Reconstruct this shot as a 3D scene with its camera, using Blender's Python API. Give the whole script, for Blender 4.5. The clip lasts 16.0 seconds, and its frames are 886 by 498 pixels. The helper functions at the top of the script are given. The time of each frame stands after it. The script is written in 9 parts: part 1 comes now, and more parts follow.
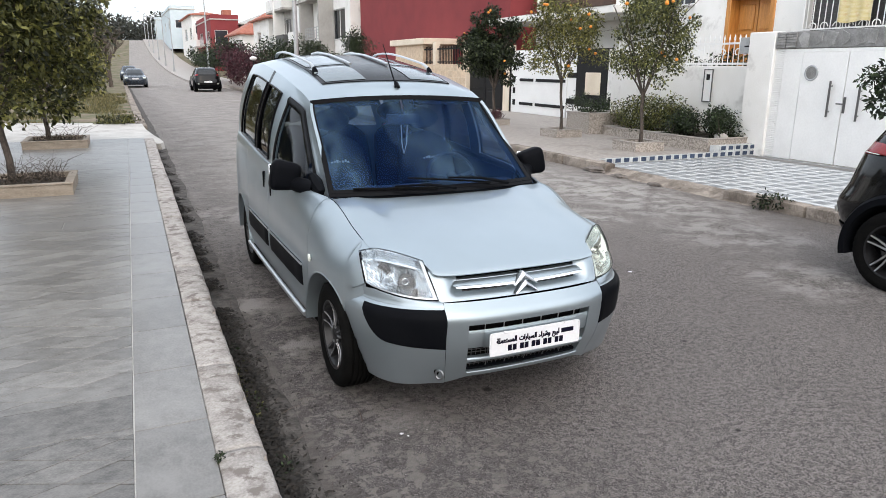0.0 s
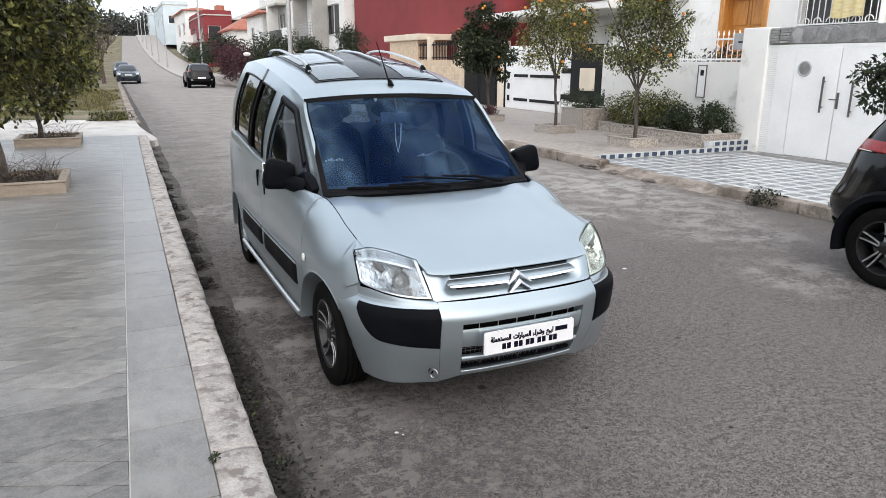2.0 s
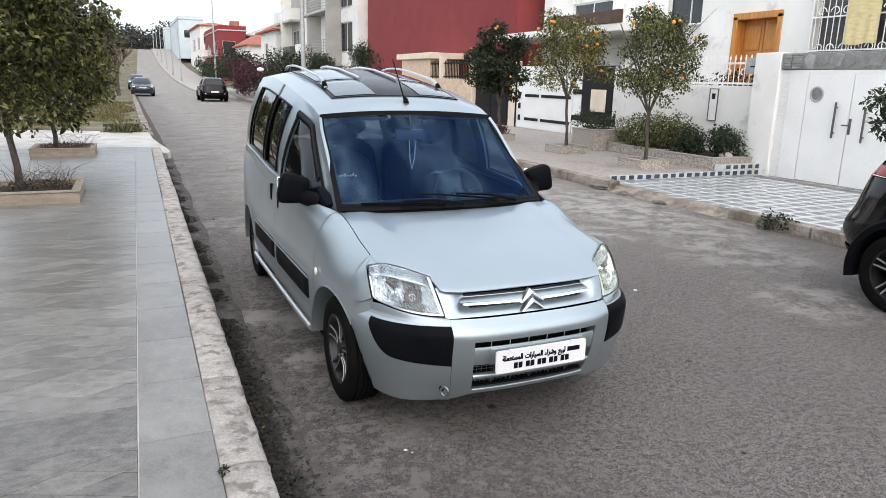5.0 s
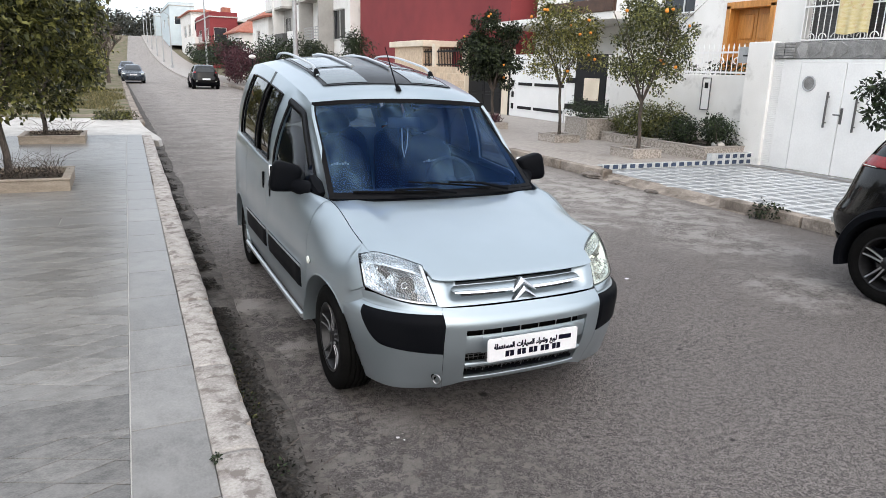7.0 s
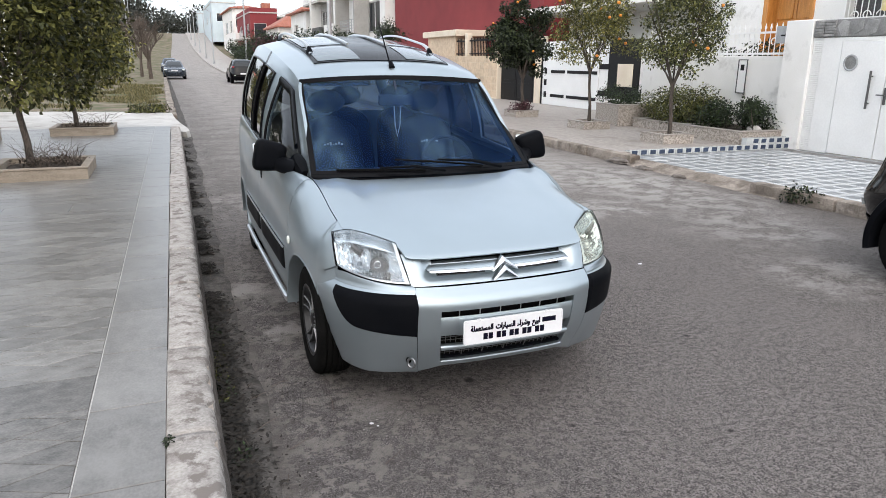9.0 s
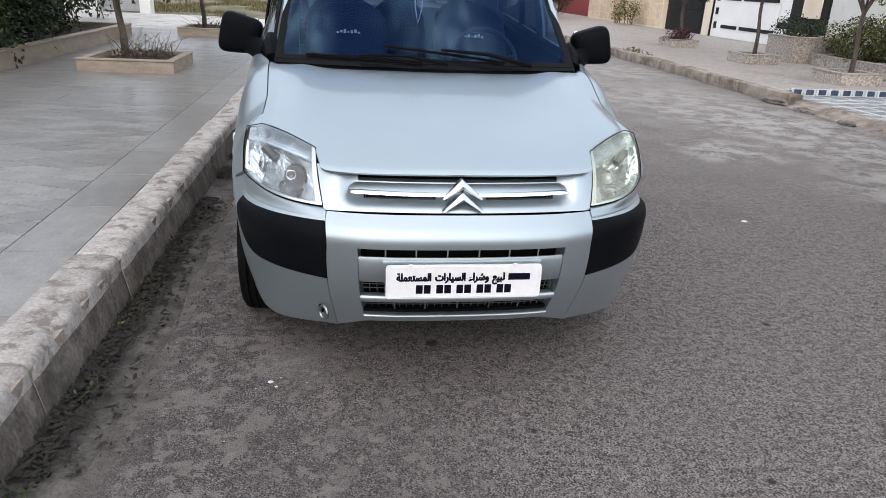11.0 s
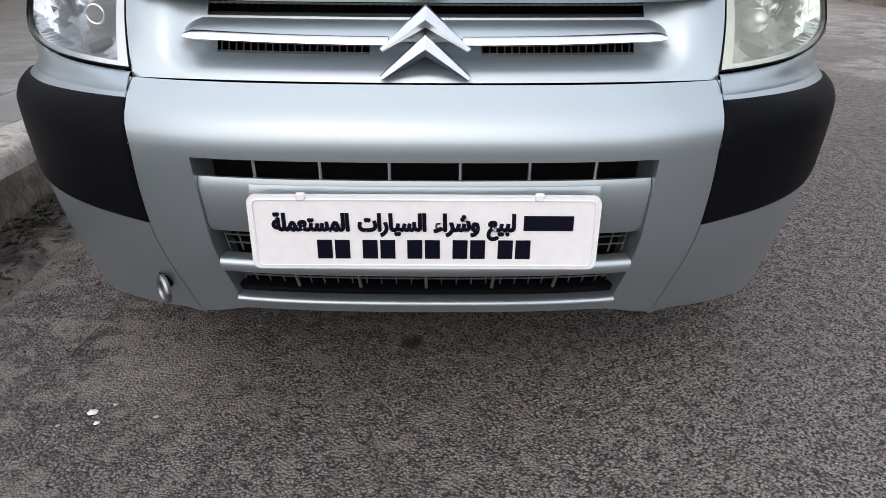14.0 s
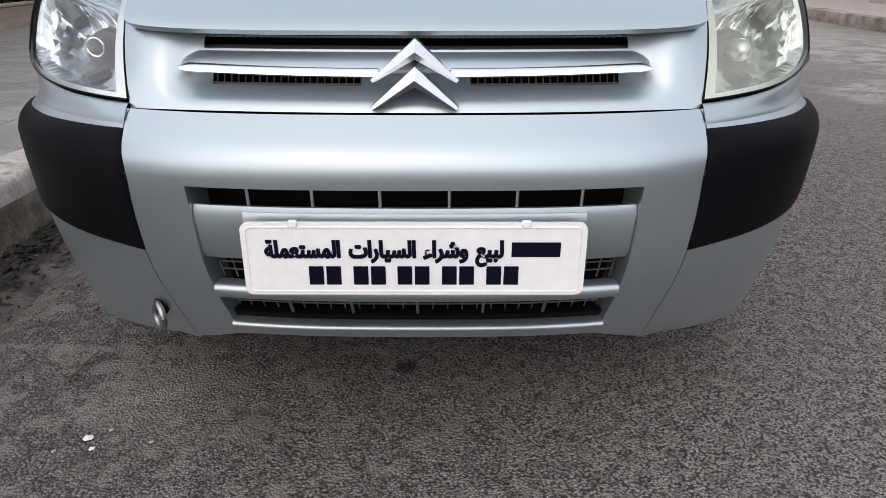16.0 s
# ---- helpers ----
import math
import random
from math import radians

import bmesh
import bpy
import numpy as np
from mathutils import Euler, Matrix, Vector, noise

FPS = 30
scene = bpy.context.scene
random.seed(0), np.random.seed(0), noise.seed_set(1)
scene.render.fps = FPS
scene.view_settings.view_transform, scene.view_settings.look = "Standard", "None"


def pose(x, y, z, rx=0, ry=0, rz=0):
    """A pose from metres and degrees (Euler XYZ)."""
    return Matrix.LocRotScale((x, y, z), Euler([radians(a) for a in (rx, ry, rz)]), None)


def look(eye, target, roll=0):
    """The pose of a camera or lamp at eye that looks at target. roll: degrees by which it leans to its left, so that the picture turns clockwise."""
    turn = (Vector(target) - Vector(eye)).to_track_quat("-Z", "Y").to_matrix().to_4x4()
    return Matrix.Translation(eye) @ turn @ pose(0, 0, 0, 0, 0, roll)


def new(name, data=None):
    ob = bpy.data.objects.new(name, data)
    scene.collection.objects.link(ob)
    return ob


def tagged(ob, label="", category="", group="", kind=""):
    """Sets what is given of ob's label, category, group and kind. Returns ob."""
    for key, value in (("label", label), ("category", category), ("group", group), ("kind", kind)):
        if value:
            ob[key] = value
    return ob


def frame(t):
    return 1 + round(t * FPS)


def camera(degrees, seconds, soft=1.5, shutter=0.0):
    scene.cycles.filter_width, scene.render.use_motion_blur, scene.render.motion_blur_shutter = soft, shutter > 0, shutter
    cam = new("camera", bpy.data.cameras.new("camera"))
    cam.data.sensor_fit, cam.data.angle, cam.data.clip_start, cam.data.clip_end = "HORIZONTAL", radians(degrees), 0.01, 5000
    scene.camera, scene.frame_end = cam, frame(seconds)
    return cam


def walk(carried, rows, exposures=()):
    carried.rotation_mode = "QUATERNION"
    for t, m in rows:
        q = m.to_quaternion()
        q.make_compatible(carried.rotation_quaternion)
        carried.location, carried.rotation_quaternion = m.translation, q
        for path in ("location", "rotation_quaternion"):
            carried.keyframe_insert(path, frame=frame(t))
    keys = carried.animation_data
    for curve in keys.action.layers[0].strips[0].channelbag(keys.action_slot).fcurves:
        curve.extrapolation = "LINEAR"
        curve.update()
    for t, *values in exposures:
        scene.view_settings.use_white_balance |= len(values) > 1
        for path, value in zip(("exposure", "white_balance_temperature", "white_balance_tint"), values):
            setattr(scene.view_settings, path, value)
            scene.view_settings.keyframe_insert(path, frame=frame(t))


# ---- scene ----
import functools

cam = camera(66.0, 16.0, 0.6)
PATH = [
    (0, (-0.052, -0.276, 1.756), (0.761, 1.478, 1.241), 0.4),
    (0.5, (-0.045, -0.267, 1.771), (0.768, 1.486, 1.256), 0.9),
    (1, (-0.042, -0.275, 1.768), (0.782, 1.468, 1.234), 0.3),
    (1.5, (-0.037, -0.261, 1.762), (0.797, 1.47, 1.206), 0.4),
    (2, (-0.047, -0.278, 1.774), (0.777, 1.466, 1.247), 0.3),
    (2.5, (-0.043, -0.27, 1.776), (0.793, 1.472, 1.261), 0.4),
    (3, (-0.055, -0.283, 1.775), (0.752, 1.471, 1.251), 0.2),
    (3.5, (-0.065, -0.281, 1.78), (0.748, 1.471, 1.26), 0.7),
    (4, (-0.069, -0.251, 1.774), (0.76, 1.501, 1.281), 1.3),
    (4.2, (-0.076, -0.267, 1.771), (0.739, 1.495, 1.295), 1.2),
    (6.5, (-0.076, -0.258, 1.774), (0.735, 1.501, 1.276), 1.7),
    (7, (-0.074, -0.27, 1.772), (0.752, 1.478, 1.263), 1.6),
    (7.5, (-0.073, -0.27, 1.774), (0.747, 1.48, 1.26), 1.7),
    (8, (-0.034, -0.276, 1.781), (0.832, 1.449, 1.257), 1.3),
    (8.2, (0.017, -0.275, 1.777), (0.86, 1.46, 1.249), 1.0),
    (10.3, (0.936, -0.03, 1.456), (1.394, 1.837, 0.905), 2.6),
    (10.5, (1.073, 0.083, 1.453), (1.479, 1.937, 0.824), 3.1),
    (11, (1.31, 0.367, 1.376), (1.594, 2.209, 0.651), 2.8),
    (11.5, (1.517, 0.698, 1.283), (1.658, 2.505, 0.435), 1.5),
    (12, (1.628, 1.048, 1.202), (1.804, 2.852, 0.358), 2.1),
    (12.5, (1.711, 1.231, 1.085), (1.714, 3.013, 0.178), 0.6),
    (13, (1.73, 1.353, 0.967), (1.723, 3.144, 0.077), -0.0),
    (13.5, (1.723, 1.43, 0.906), (1.756, 3.239, 0.054), -0.0),
    (14, (1.721, 1.466, 0.872), (1.734, 3.277, 0.022), 0.4),
    (14.5, (1.728, 1.476, 0.872), (1.74, 3.305, 0.063), -0.3),
    (15, (1.733, 1.473, 0.876), (1.737, 3.307, 0.077), -0.5),
    (15.5, (1.734, 1.465, 0.885), (1.742, 3.304, 0.099), 0.1),
    (16, (1.741, 1.451, 0.884), (1.746, 3.289, 0.096), 0.1),
]
walk(cam, [(t, look(eye, target, roll)) for t, eye, target, roll in PATH], exposures=[(0.0, 0.14, 6530, 11), (8.2, 0.14, 6530, 11), (10.8, 0.08, 6420, 12), (12.0, -0.05, 6440, 13), (14.0, -0.09, 6560, 14), (16.0, -0.14, 6620, 14)])

# ---- world and light ----
world = bpy.data.worlds.new("world")
scene.world = world
world.use_nodes = True
wn, wl = world.node_tree.nodes, world.node_tree.links
sky = wn.new("ShaderNodeTexSky")
sky.sky_type, sky.sun_disc = "NISHITA", False
sky.sun_elevation, sky.sun_rotation = radians(40), radians(195)
sky.air_density, sky.dust_density, sky.ozone_density = 1.0, 3.0, 1.0
veil = wn.new("ShaderNodeMixRGB")          # thin bright cloud over the sky
veil.inputs[0].default_value = 0.62
veil.inputs[2].default_value = (8.0, 8.6, 9.2, 1)
wl.new(sky.outputs[0], veil.inputs[1])
wl.new(veil.outputs[0], wn["Background"].inputs["Color"])
wn["Background"].inputs["Strength"].default_value = 0.2
sun_data = bpy.data.lights.new("sun", "SUN")
sun_data.energy, sun_data.angle, sun_data.color = 1.4, radians(115), (1.0, 0.92, 0.80)
sun = new("sun", sun_data)
sun.matrix_world = look((-6.2, -23.1, 20), (0, 0, 0))


# ---- materials ----
def node_mat(name):
    m = bpy.data.materials.new(name)
    m.use_nodes = True
    return m, m.node_tree.nodes, m.node_tree.links, m.node_tree.nodes["Principled BSDF"]


def surface(name, c1, c2, rough=0.6, scale=8.0, fine=90.0, bump=0.15, dist=0.004, metal=0.0, coat=0.0,
            stretch=(1, 1, 1), spread=(0.38, 0.62), stain=None, stain_scale=1.3, stain_range=(0.55, 0.7), vary=0.0, spec=0.5):
    """Two tones by a coarse and a fine noise in metres, with fine relief, stains and a tone of its own for each piece."""
    m, n, l, p = node_mat(name)
    geo = n.new("ShaderNodeNewGeometry")
    mapping = n.new("ShaderNodeMapping")
    mapping.inputs["Scale"].default_value = stretch
    l.new(geo.outputs["Position"], mapping.inputs["Vector"])
    big, small = n.new("ShaderNodeTexNoise"), n.new("ShaderNodeTexNoise")
    for t, s, d in ((big, scale, 4), (small, fine, 3)):
        t.inputs["Scale"].default_value, t.inputs["Detail"].default_value = s, d
        l.new(mapping.outputs[0], t.inputs["Vector"])
    mid = n.new("ShaderNodeMath")
    mid.operation = "MULTIPLY_ADD"
    l.new(small.outputs["Fac"], mid.inputs[0])
    mid.inputs[1].default_value = 0.45
    half = n.new("ShaderNodeMath")
    half.operation = "MULTIPLY"
    half.inputs[1].default_value = 0.55
    l.new(big.outputs["Fac"], half.inputs[0])
    l.new(half.outputs[0], mid.inputs[2])
    ramp = n.new("ShaderNodeValToRGB")
    ramp.color_ramp.elements[0].position, ramp.color_ramp.elements[1].position = spread
    ramp.color_ramp.elements[0].color, ramp.color_ramp.elements[1].color = (*c1, 1), (*c2, 1)
    l.new(mid.outputs[0], ramp.inputs[0])
    out = ramp.outputs[0]
    if stain:
        st = n.new("ShaderNodeTexNoise")
        st.inputs["Scale"].default_value, st.inputs["Detail"].default_value, st.inputs["Roughness"].default_value = stain_scale, 8, 0.65
        l.new(geo.outputs["Position"], st.inputs["Vector"])
        sr = n.new("ShaderNodeMapRange")
        sr.inputs[1].default_value, sr.inputs[2].default_value = stain_range
        l.new(st.outputs["Fac"], sr.inputs[0])
        mx = n.new("ShaderNodeMixRGB")
        mx.inputs[2].default_value = (*stain, 1)
        l.new(sr.outputs[0], mx.inputs[0])
        l.new(out, mx.inputs[1])
        out = mx.outputs[0]
    if vary:
        info = n.new("ShaderNodeObjectInfo")
        each, both_ = n.new("ShaderNodeMath"), n.new("ShaderNodeMath")
        each.operation, both_.operation = "ADD", "FRACT"
        l.new(info.outputs["Random"], each.inputs[0])
        l.new(geo.outputs["Random Per Island"], each.inputs[1])
        l.new(each.outputs[0], both_.inputs[0])
        hsv = n.new("ShaderNodeHueSaturation")
        vr = n.new("ShaderNodeMapRange")
        vr.inputs[3].default_value, vr.inputs[4].default_value = 1 - vary, 1 + vary
        l.new(both_.outputs[0], vr.inputs[0])
        l.new(vr.outputs[0], hsv.inputs["Value"])
        l.new(out, hsv.inputs["Color"])
        out = hsv.outputs[0]
    l.new(out, p.inputs["Base Color"])
    b = n.new("ShaderNodeBump")
    b.inputs["Strength"].default_value, b.inputs["Distance"].default_value = bump, dist
    l.new(mid.outputs[0], b.inputs["Height"])
    l.new(b.outputs[0], p.inputs["Normal"])
    rr = n.new("ShaderNodeMapRange")
    rr.inputs[3].default_value, rr.inputs[4].default_value = max(0.02, rough - 0.08), min(1, rough + 0.08)
    l.new(big.outputs["Fac"], rr.inputs[0])
    l.new(rr.outputs[0], p.inputs["Roughness"])
    p.inputs["Metallic"].default_value, p.inputs["Coat Weight"].default_value = metal, coat
    p.inputs["Specular IOR Level"].default_value = spec
    return m


def glass(name, tint, rough=0.01, f0=0.045, coat=(1, 1, 1), cloud_sheen=0.0):
    """Thin glass: clear with a tint, glossy towards grazing angles, with painted streaks for reflected cloud."""
    m, n, l, p = node_mat(name)
    n.remove(p)
    tr, gl, lw, mix = n.new("ShaderNodeBsdfTransparent"), n.new("ShaderNodeBsdfGlossy"), n.new("ShaderNodeLayerWeight"), n.new("ShaderNodeMixShader")
    tr.inputs[0].default_value = (*tint, 1)
    gl.inputs["Roughness"].default_value = rough
    gl.inputs[0].default_value = (*coat, 1)
    lw.inputs["Blend"].default_value = 0.5
    pw, ma = n.new("ShaderNodeMath"), n.new("ShaderNodeMath")
    pw.operation, pw.inputs[1].default_value = "POWER", 5.0
    ma.operation, ma.inputs[1].default_value, ma.inputs[2].default_value = "MULTIPLY_ADD", 1 - f0, f0
    l.new(lw.outputs["Facing"], pw.inputs[0])
    l.new(pw.outputs[0], ma.inputs[0])
    l.new(ma.outputs[0], mix.inputs[0])
    l.new(tr.outputs[0], mix.inputs[1])
    l.new(gl.outputs[0], mix.inputs[2])
    out = mix.outputs[0]
    # pale blue diffuse streaks imitate cloud mirrored in the pane
    if cloud_sheen:
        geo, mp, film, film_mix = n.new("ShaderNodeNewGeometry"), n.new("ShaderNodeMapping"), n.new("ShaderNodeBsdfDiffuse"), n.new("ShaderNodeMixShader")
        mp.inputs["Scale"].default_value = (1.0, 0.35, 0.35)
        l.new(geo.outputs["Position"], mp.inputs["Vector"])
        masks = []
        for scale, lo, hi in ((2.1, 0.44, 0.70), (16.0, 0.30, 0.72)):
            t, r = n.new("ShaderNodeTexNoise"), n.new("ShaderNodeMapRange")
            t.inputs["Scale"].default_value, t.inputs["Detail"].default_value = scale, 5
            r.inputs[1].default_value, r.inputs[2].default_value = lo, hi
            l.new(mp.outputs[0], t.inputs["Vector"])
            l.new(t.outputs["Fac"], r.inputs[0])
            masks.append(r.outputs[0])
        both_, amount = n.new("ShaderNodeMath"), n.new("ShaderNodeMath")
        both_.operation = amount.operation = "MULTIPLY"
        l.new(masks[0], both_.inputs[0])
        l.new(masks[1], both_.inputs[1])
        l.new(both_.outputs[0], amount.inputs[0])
        amount.inputs[1].default_value = cloud_sheen
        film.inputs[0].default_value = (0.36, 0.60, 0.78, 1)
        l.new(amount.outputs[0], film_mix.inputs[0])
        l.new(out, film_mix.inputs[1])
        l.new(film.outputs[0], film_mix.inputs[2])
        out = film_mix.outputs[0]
    l.new(out, n["Material Output"].inputs[0])
    return m


def leaf_mat(name, dark, light, trans=0.10):
    m, n, l, p = node_mat(name)
    geo, ramp = n.new("ShaderNodeNewGeometry"), n.new("ShaderNodeValToRGB")
    ramp.color_ramp.elements[0].color, ramp.color_ramp.elements[1].color = (*[d * 0.6 for d in dark], 1), (*light, 1)
    mid = ramp.color_ramp.elements.new(0.62)
    mid.color = (*[d * 0.7 + q * 0.3 for d, q in zip(dark, light)], 1)
    l.new(geo.outputs["Random Per Island"], ramp.inputs[0])
    l.new(ramp.outputs[0], p.inputs["Base Color"])
    p.inputs["Roughness"].default_value, p.inputs["Specular IOR Level"].default_value = 0.45, 0.3
    tl, mix = n.new("ShaderNodeBsdfTranslucent"), n.new("ShaderNodeMixShader")
    l.new(ramp.outputs[0], tl.inputs[0])
    mix.inputs[0].default_value = trans
    l.new(p.outputs[0], mix.inputs[1])
    l.new(tl.outputs[0], mix.inputs[2])
    l.new(mix.outputs[0], n["Material Output"].inputs[0])
    return m


def asphalt_mat():
    """Worn grey asphalt: chippings in dark binder, darker by the kerb with flaked pale patches and earth, dusty up the
    street.
    """
    m, n, l, p = node_mat("worn_asphalt")
    geo = n.new("ShaderNodeNewGeometry")
    pos = geo.outputs["Position"]

    def fbm(scale, detail=6, rough=0.6, vec=None):
        t = n.new("ShaderNodeTexNoise")
        t.inputs["Scale"].default_value, t.inputs["Detail"].default_value, t.inputs["Roughness"].default_value = scale, detail, rough
        l.new(vec or pos, t.inputs["Vector"])
        return t

    def ramp(value, a, b, va=0.0, vb=1.0):
        r = n.new("ShaderNodeMapRange")
        l.new(value, r.inputs[0])
        r.inputs[1].default_value, r.inputs[2].default_value, r.inputs[3].default_value, r.inputs[4].default_value = a, b, va, vb
        return r.outputs[0]

    def math_(op, a, b):
        q = n.new("ShaderNodeMath")
        q.operation = op
        for k, v in enumerate((a, b)):
            if isinstance(v, (int, float)):
                q.inputs[k].default_value = v
            else:
                l.new(v, q.inputs[k])
        return q.outputs[0]

    def lay(under, mask, colour):
        mx = n.new("ShaderNodeMixRGB")
        mx.inputs[2].default_value = (*colour, 1)
        l.new(mask, mx.inputs[0])
        l.new(under, mx.inputs[1])
        return mx.outputs[0]

    def shifted(scale, reach, detail, rough):
        """The place pushed about by a noise, so that what follows it is frayed."""
        w, k, q = fbm(scale, detail, rough), n.new("ShaderNodeVectorMath"), n.new("ShaderNodeVectorMath")
        k.operation = "MULTIPLY_ADD"
        k.inputs[1].default_value, k.inputs[2].default_value = (reach * 2, reach * 2, 0), (-reach, -reach, 0)
        l.new(w.outputs["Color"], k.inputs[0])
        l.new(pos, q.inputs[0])
        l.new(k.outputs[0], q.inputs[1])
        return q.outputs[0]
    vor = n.new("ShaderNodeTexVoronoi")
    vor.inputs["Scale"].default_value = 175
    l.new(shifted(60, 0.0035, 2, 0.5), vor.inputs["Vector"])
    sep = n.new("ShaderNodeSeparateColor")
    l.new(vor.outputs["Color"], sep.inputs[0])
    stone = n.new("ShaderNodeValToRGB")
    for i, (at_, col) in enumerate(((0.0, (0.15, 0.135, 0.130)), (0.6, (0.24, 0.217, 0.210)), (1.0, (0.38, 0.345, 0.335)))):
        e = stone.color_ramp.elements[i] if i < 2 else stone.color_ramp.elements.new(1.0)
        e.position, e.color = at_, (*col, 1)
    l.new(sep.outputs[0], stone.inputs[0])
    out = stone.outputs[0]
    out = lay(out, ramp(fbm(0.8, 8).outputs["Fac"], 0.36, 0.50, 0.30, 0.0), (0.05, 0.046, 0.045))
    out = lay(out, ramp(fbm(2.4, 10).outputs["Fac"], 0.50, 0.66, 0.0, 0.32), (0.25, 0.226, 0.21))
    out = lay(out, ramp(fbm(17, 5).outputs["Fac"], 0.58, 0.70, 0.0, 0.32), (0.28, 0.256, 0.238))
    wide, near = n.new("ShaderNodeSeparateXYZ"), n.new("ShaderNodeSeparateXYZ")
    push, frayed = shifted(2.6, 0.75, 9, 0.7), shifted(4.5, 0.55, 10, 0.78)
    l.new(push, wide.inputs[0])
    l.new(shifted(7.0, 0.10, 7, 0.65), near.inputs[0])
    # paler from x = 1 on, dusty towards the houses and up the street
    out = lay(out, ramp(wide.outputs[0], 1.0, 2.4, 0.0, 0.55), (0.34, 0.307, 0.29))
    out = lay(out, ramp(wide.outputs[0], 1.8, 5.5, 0.0, 0.5), (0.36, 0.325, 0.30))
    worn = math_("MULTIPLY", ramp(wide.outputs[1], 4.5, 10.0, 0.0, 0.80), ramp(fbm(1.6, 10, 0.72).outputs["Fac"], 0.36, 0.60, 0.45, 1.0))
    out = lay(out, worn, (0.42, 0.392, 0.366))
    out = lay(out, ramp(wide.outputs[0], 6.7, 7.5, 0.0, 0.55), (0.17, 0.14, 0.12))
    clean = math_("SUBTRACT", 1.0, math_("MULTIPLY", worn, 0.9))
    out = lay(out, math_("MULTIPLY", ramp(vor.outputs["Distance"], 0.36, 0.74), clean), (0.052, 0.046, 0.044))
    out = lay(out, math_("MULTIPLY", ramp(fbm(31, 4).outputs["Fac"], 0.43, 0.51, 0.42, 0.0), clean), (0.036, 0.032, 0.031))
    # darker tone growing towards the kerb, broken up by noise
    out = lay(out, math_("MULTIPLY", ramp(near.outputs[0], 0.9, 2.0, 0.42, 0.0), ramp(fbm(9, 8, 0.7).outputs["Fac"], 0.42, 0.58, 1.0, 0.25)), (0.05, 0.044, 0.04))
    # flaked pale crusts between the wheel track and the kerb
    flake = math_("MULTIPLY", ramp(fbm(7.5, 9, 0.68).outputs["Fac"], 0.53, 0.565), ramp(near.outputs[0], 1.0, 1.85, 0.75, 0.0))
    out = lay(out, flake, (0.20, 0.182, 0.168))
    flake = math_("MULTIPLY", ramp(fbm(14, 8, 0.66).outputs["Fac"], 0.555, 0.585), ramp(near.outputs[0], 1.4, 2.8, 0.75, 0.0))
    out = lay(out, flake, (0.215, 0.192, 0.178))
    # trodden earth along the gutter
    earth = math_("MULTIPLY", ramp(near.outputs[0], 0.58, 0.72, 0.8, 0.0), ramp(fbm(5.0, 8, 0.65).outputs["Fac"], 0.36, 0.5, 0.35, 1.0))
    out = lay(out, earth, (0.120, 0.106, 0.096))
    spots = ((6.37, 6.33, 0.9, 0.55), (5.93, 5.0, 0.8, 0.5), (6.66, 8.1, 0.9, 0.55), (5.17, 3.5, 0.6, 0.5), (5.9, 9.3, 1.2, 0.55), (5.9, 8.1, 0.9, 0.55), (4.96, 6.37, 0.5, 0.8), (6.3, 7.4, 0.9, 0.6),
             (0.69, 4.77, 0.16, 0.8), (0.88, 3.86, 0.14, 0.8), (0.95, 4.6, 0.18, 0.6), (1.12, 2.70, 0.16, 0.3), (1.1, 8.3, 0.6, 0.6), (6.4, 13.0, 1.2, 0.4), (3.4, 14.0, 1.6, 0.3), (6.7, 3.2, 0.5, 0.35), (5.25, 37.6, 0.6, 0.8))
    small = shifted(6.0, 0.28, 8, 0.7)
    ragged = ramp(fbm(3.2, 10, 0.74).outputs["Fac"], 0.46, 0.56)
    for x, y, r_, amount in spots:
        q = n.new("ShaderNodeVectorMath")
        q.operation = "DISTANCE"
        q.inputs[1].default_value = (x, y, 0)
        l.new(frayed if r_ > 0.3 else small, q.inputs[0])
        fade = ramp(q.outputs["Value"], r_ * 0.55, r_ * 1.25, amount, 0.0)
        out = lay(out, math_("MULTIPLY", fade, ragged) if r_ > 0.3 else fade, (0.44, 0.415, 0.392) if x > 2 else (0.33, 0.305, 0.285))
    # old oil drips
    for x, y, r_ in ((1.66, 2.81, 0.03), (1.93, 2.2, 0.012), (2.6, 1.9, 0.014), (3.2, 2.9, 0.02)):
        q = n.new("ShaderNodeVectorMath")
        q.operation = "DISTANCE"
        q.inputs[1].default_value = (x, y, 0)
        l.new(shifted(40, 0.012, 4, 0.6), q.inputs[0])
        out = lay(out, ramp(q.outputs["Value"], r_ * 0.6, r_ * 1.2, 0.85, 0.0), (0.018, 0.016, 0.016))
    l.new(out, p.inputs["Base Color"])
    h = math_("SUBTRACT", math_("MULTIPLY", fbm(55, 4).outputs["Fac"], 0.8), vor.outputs["Distance"])
    b = n.new("ShaderNodeBump")
    b.inputs["Strength"].default_value, b.inputs["Distance"].default_value = 0.9, 0.009
    l.new(h, b.inputs["Height"])
    l.new(b.outputs[0], p.inputs["Normal"])
    p.inputs["Roughness"].default_value, p.inputs["Specular IOR Level"].default_value = 0.85, 0.25
    return m


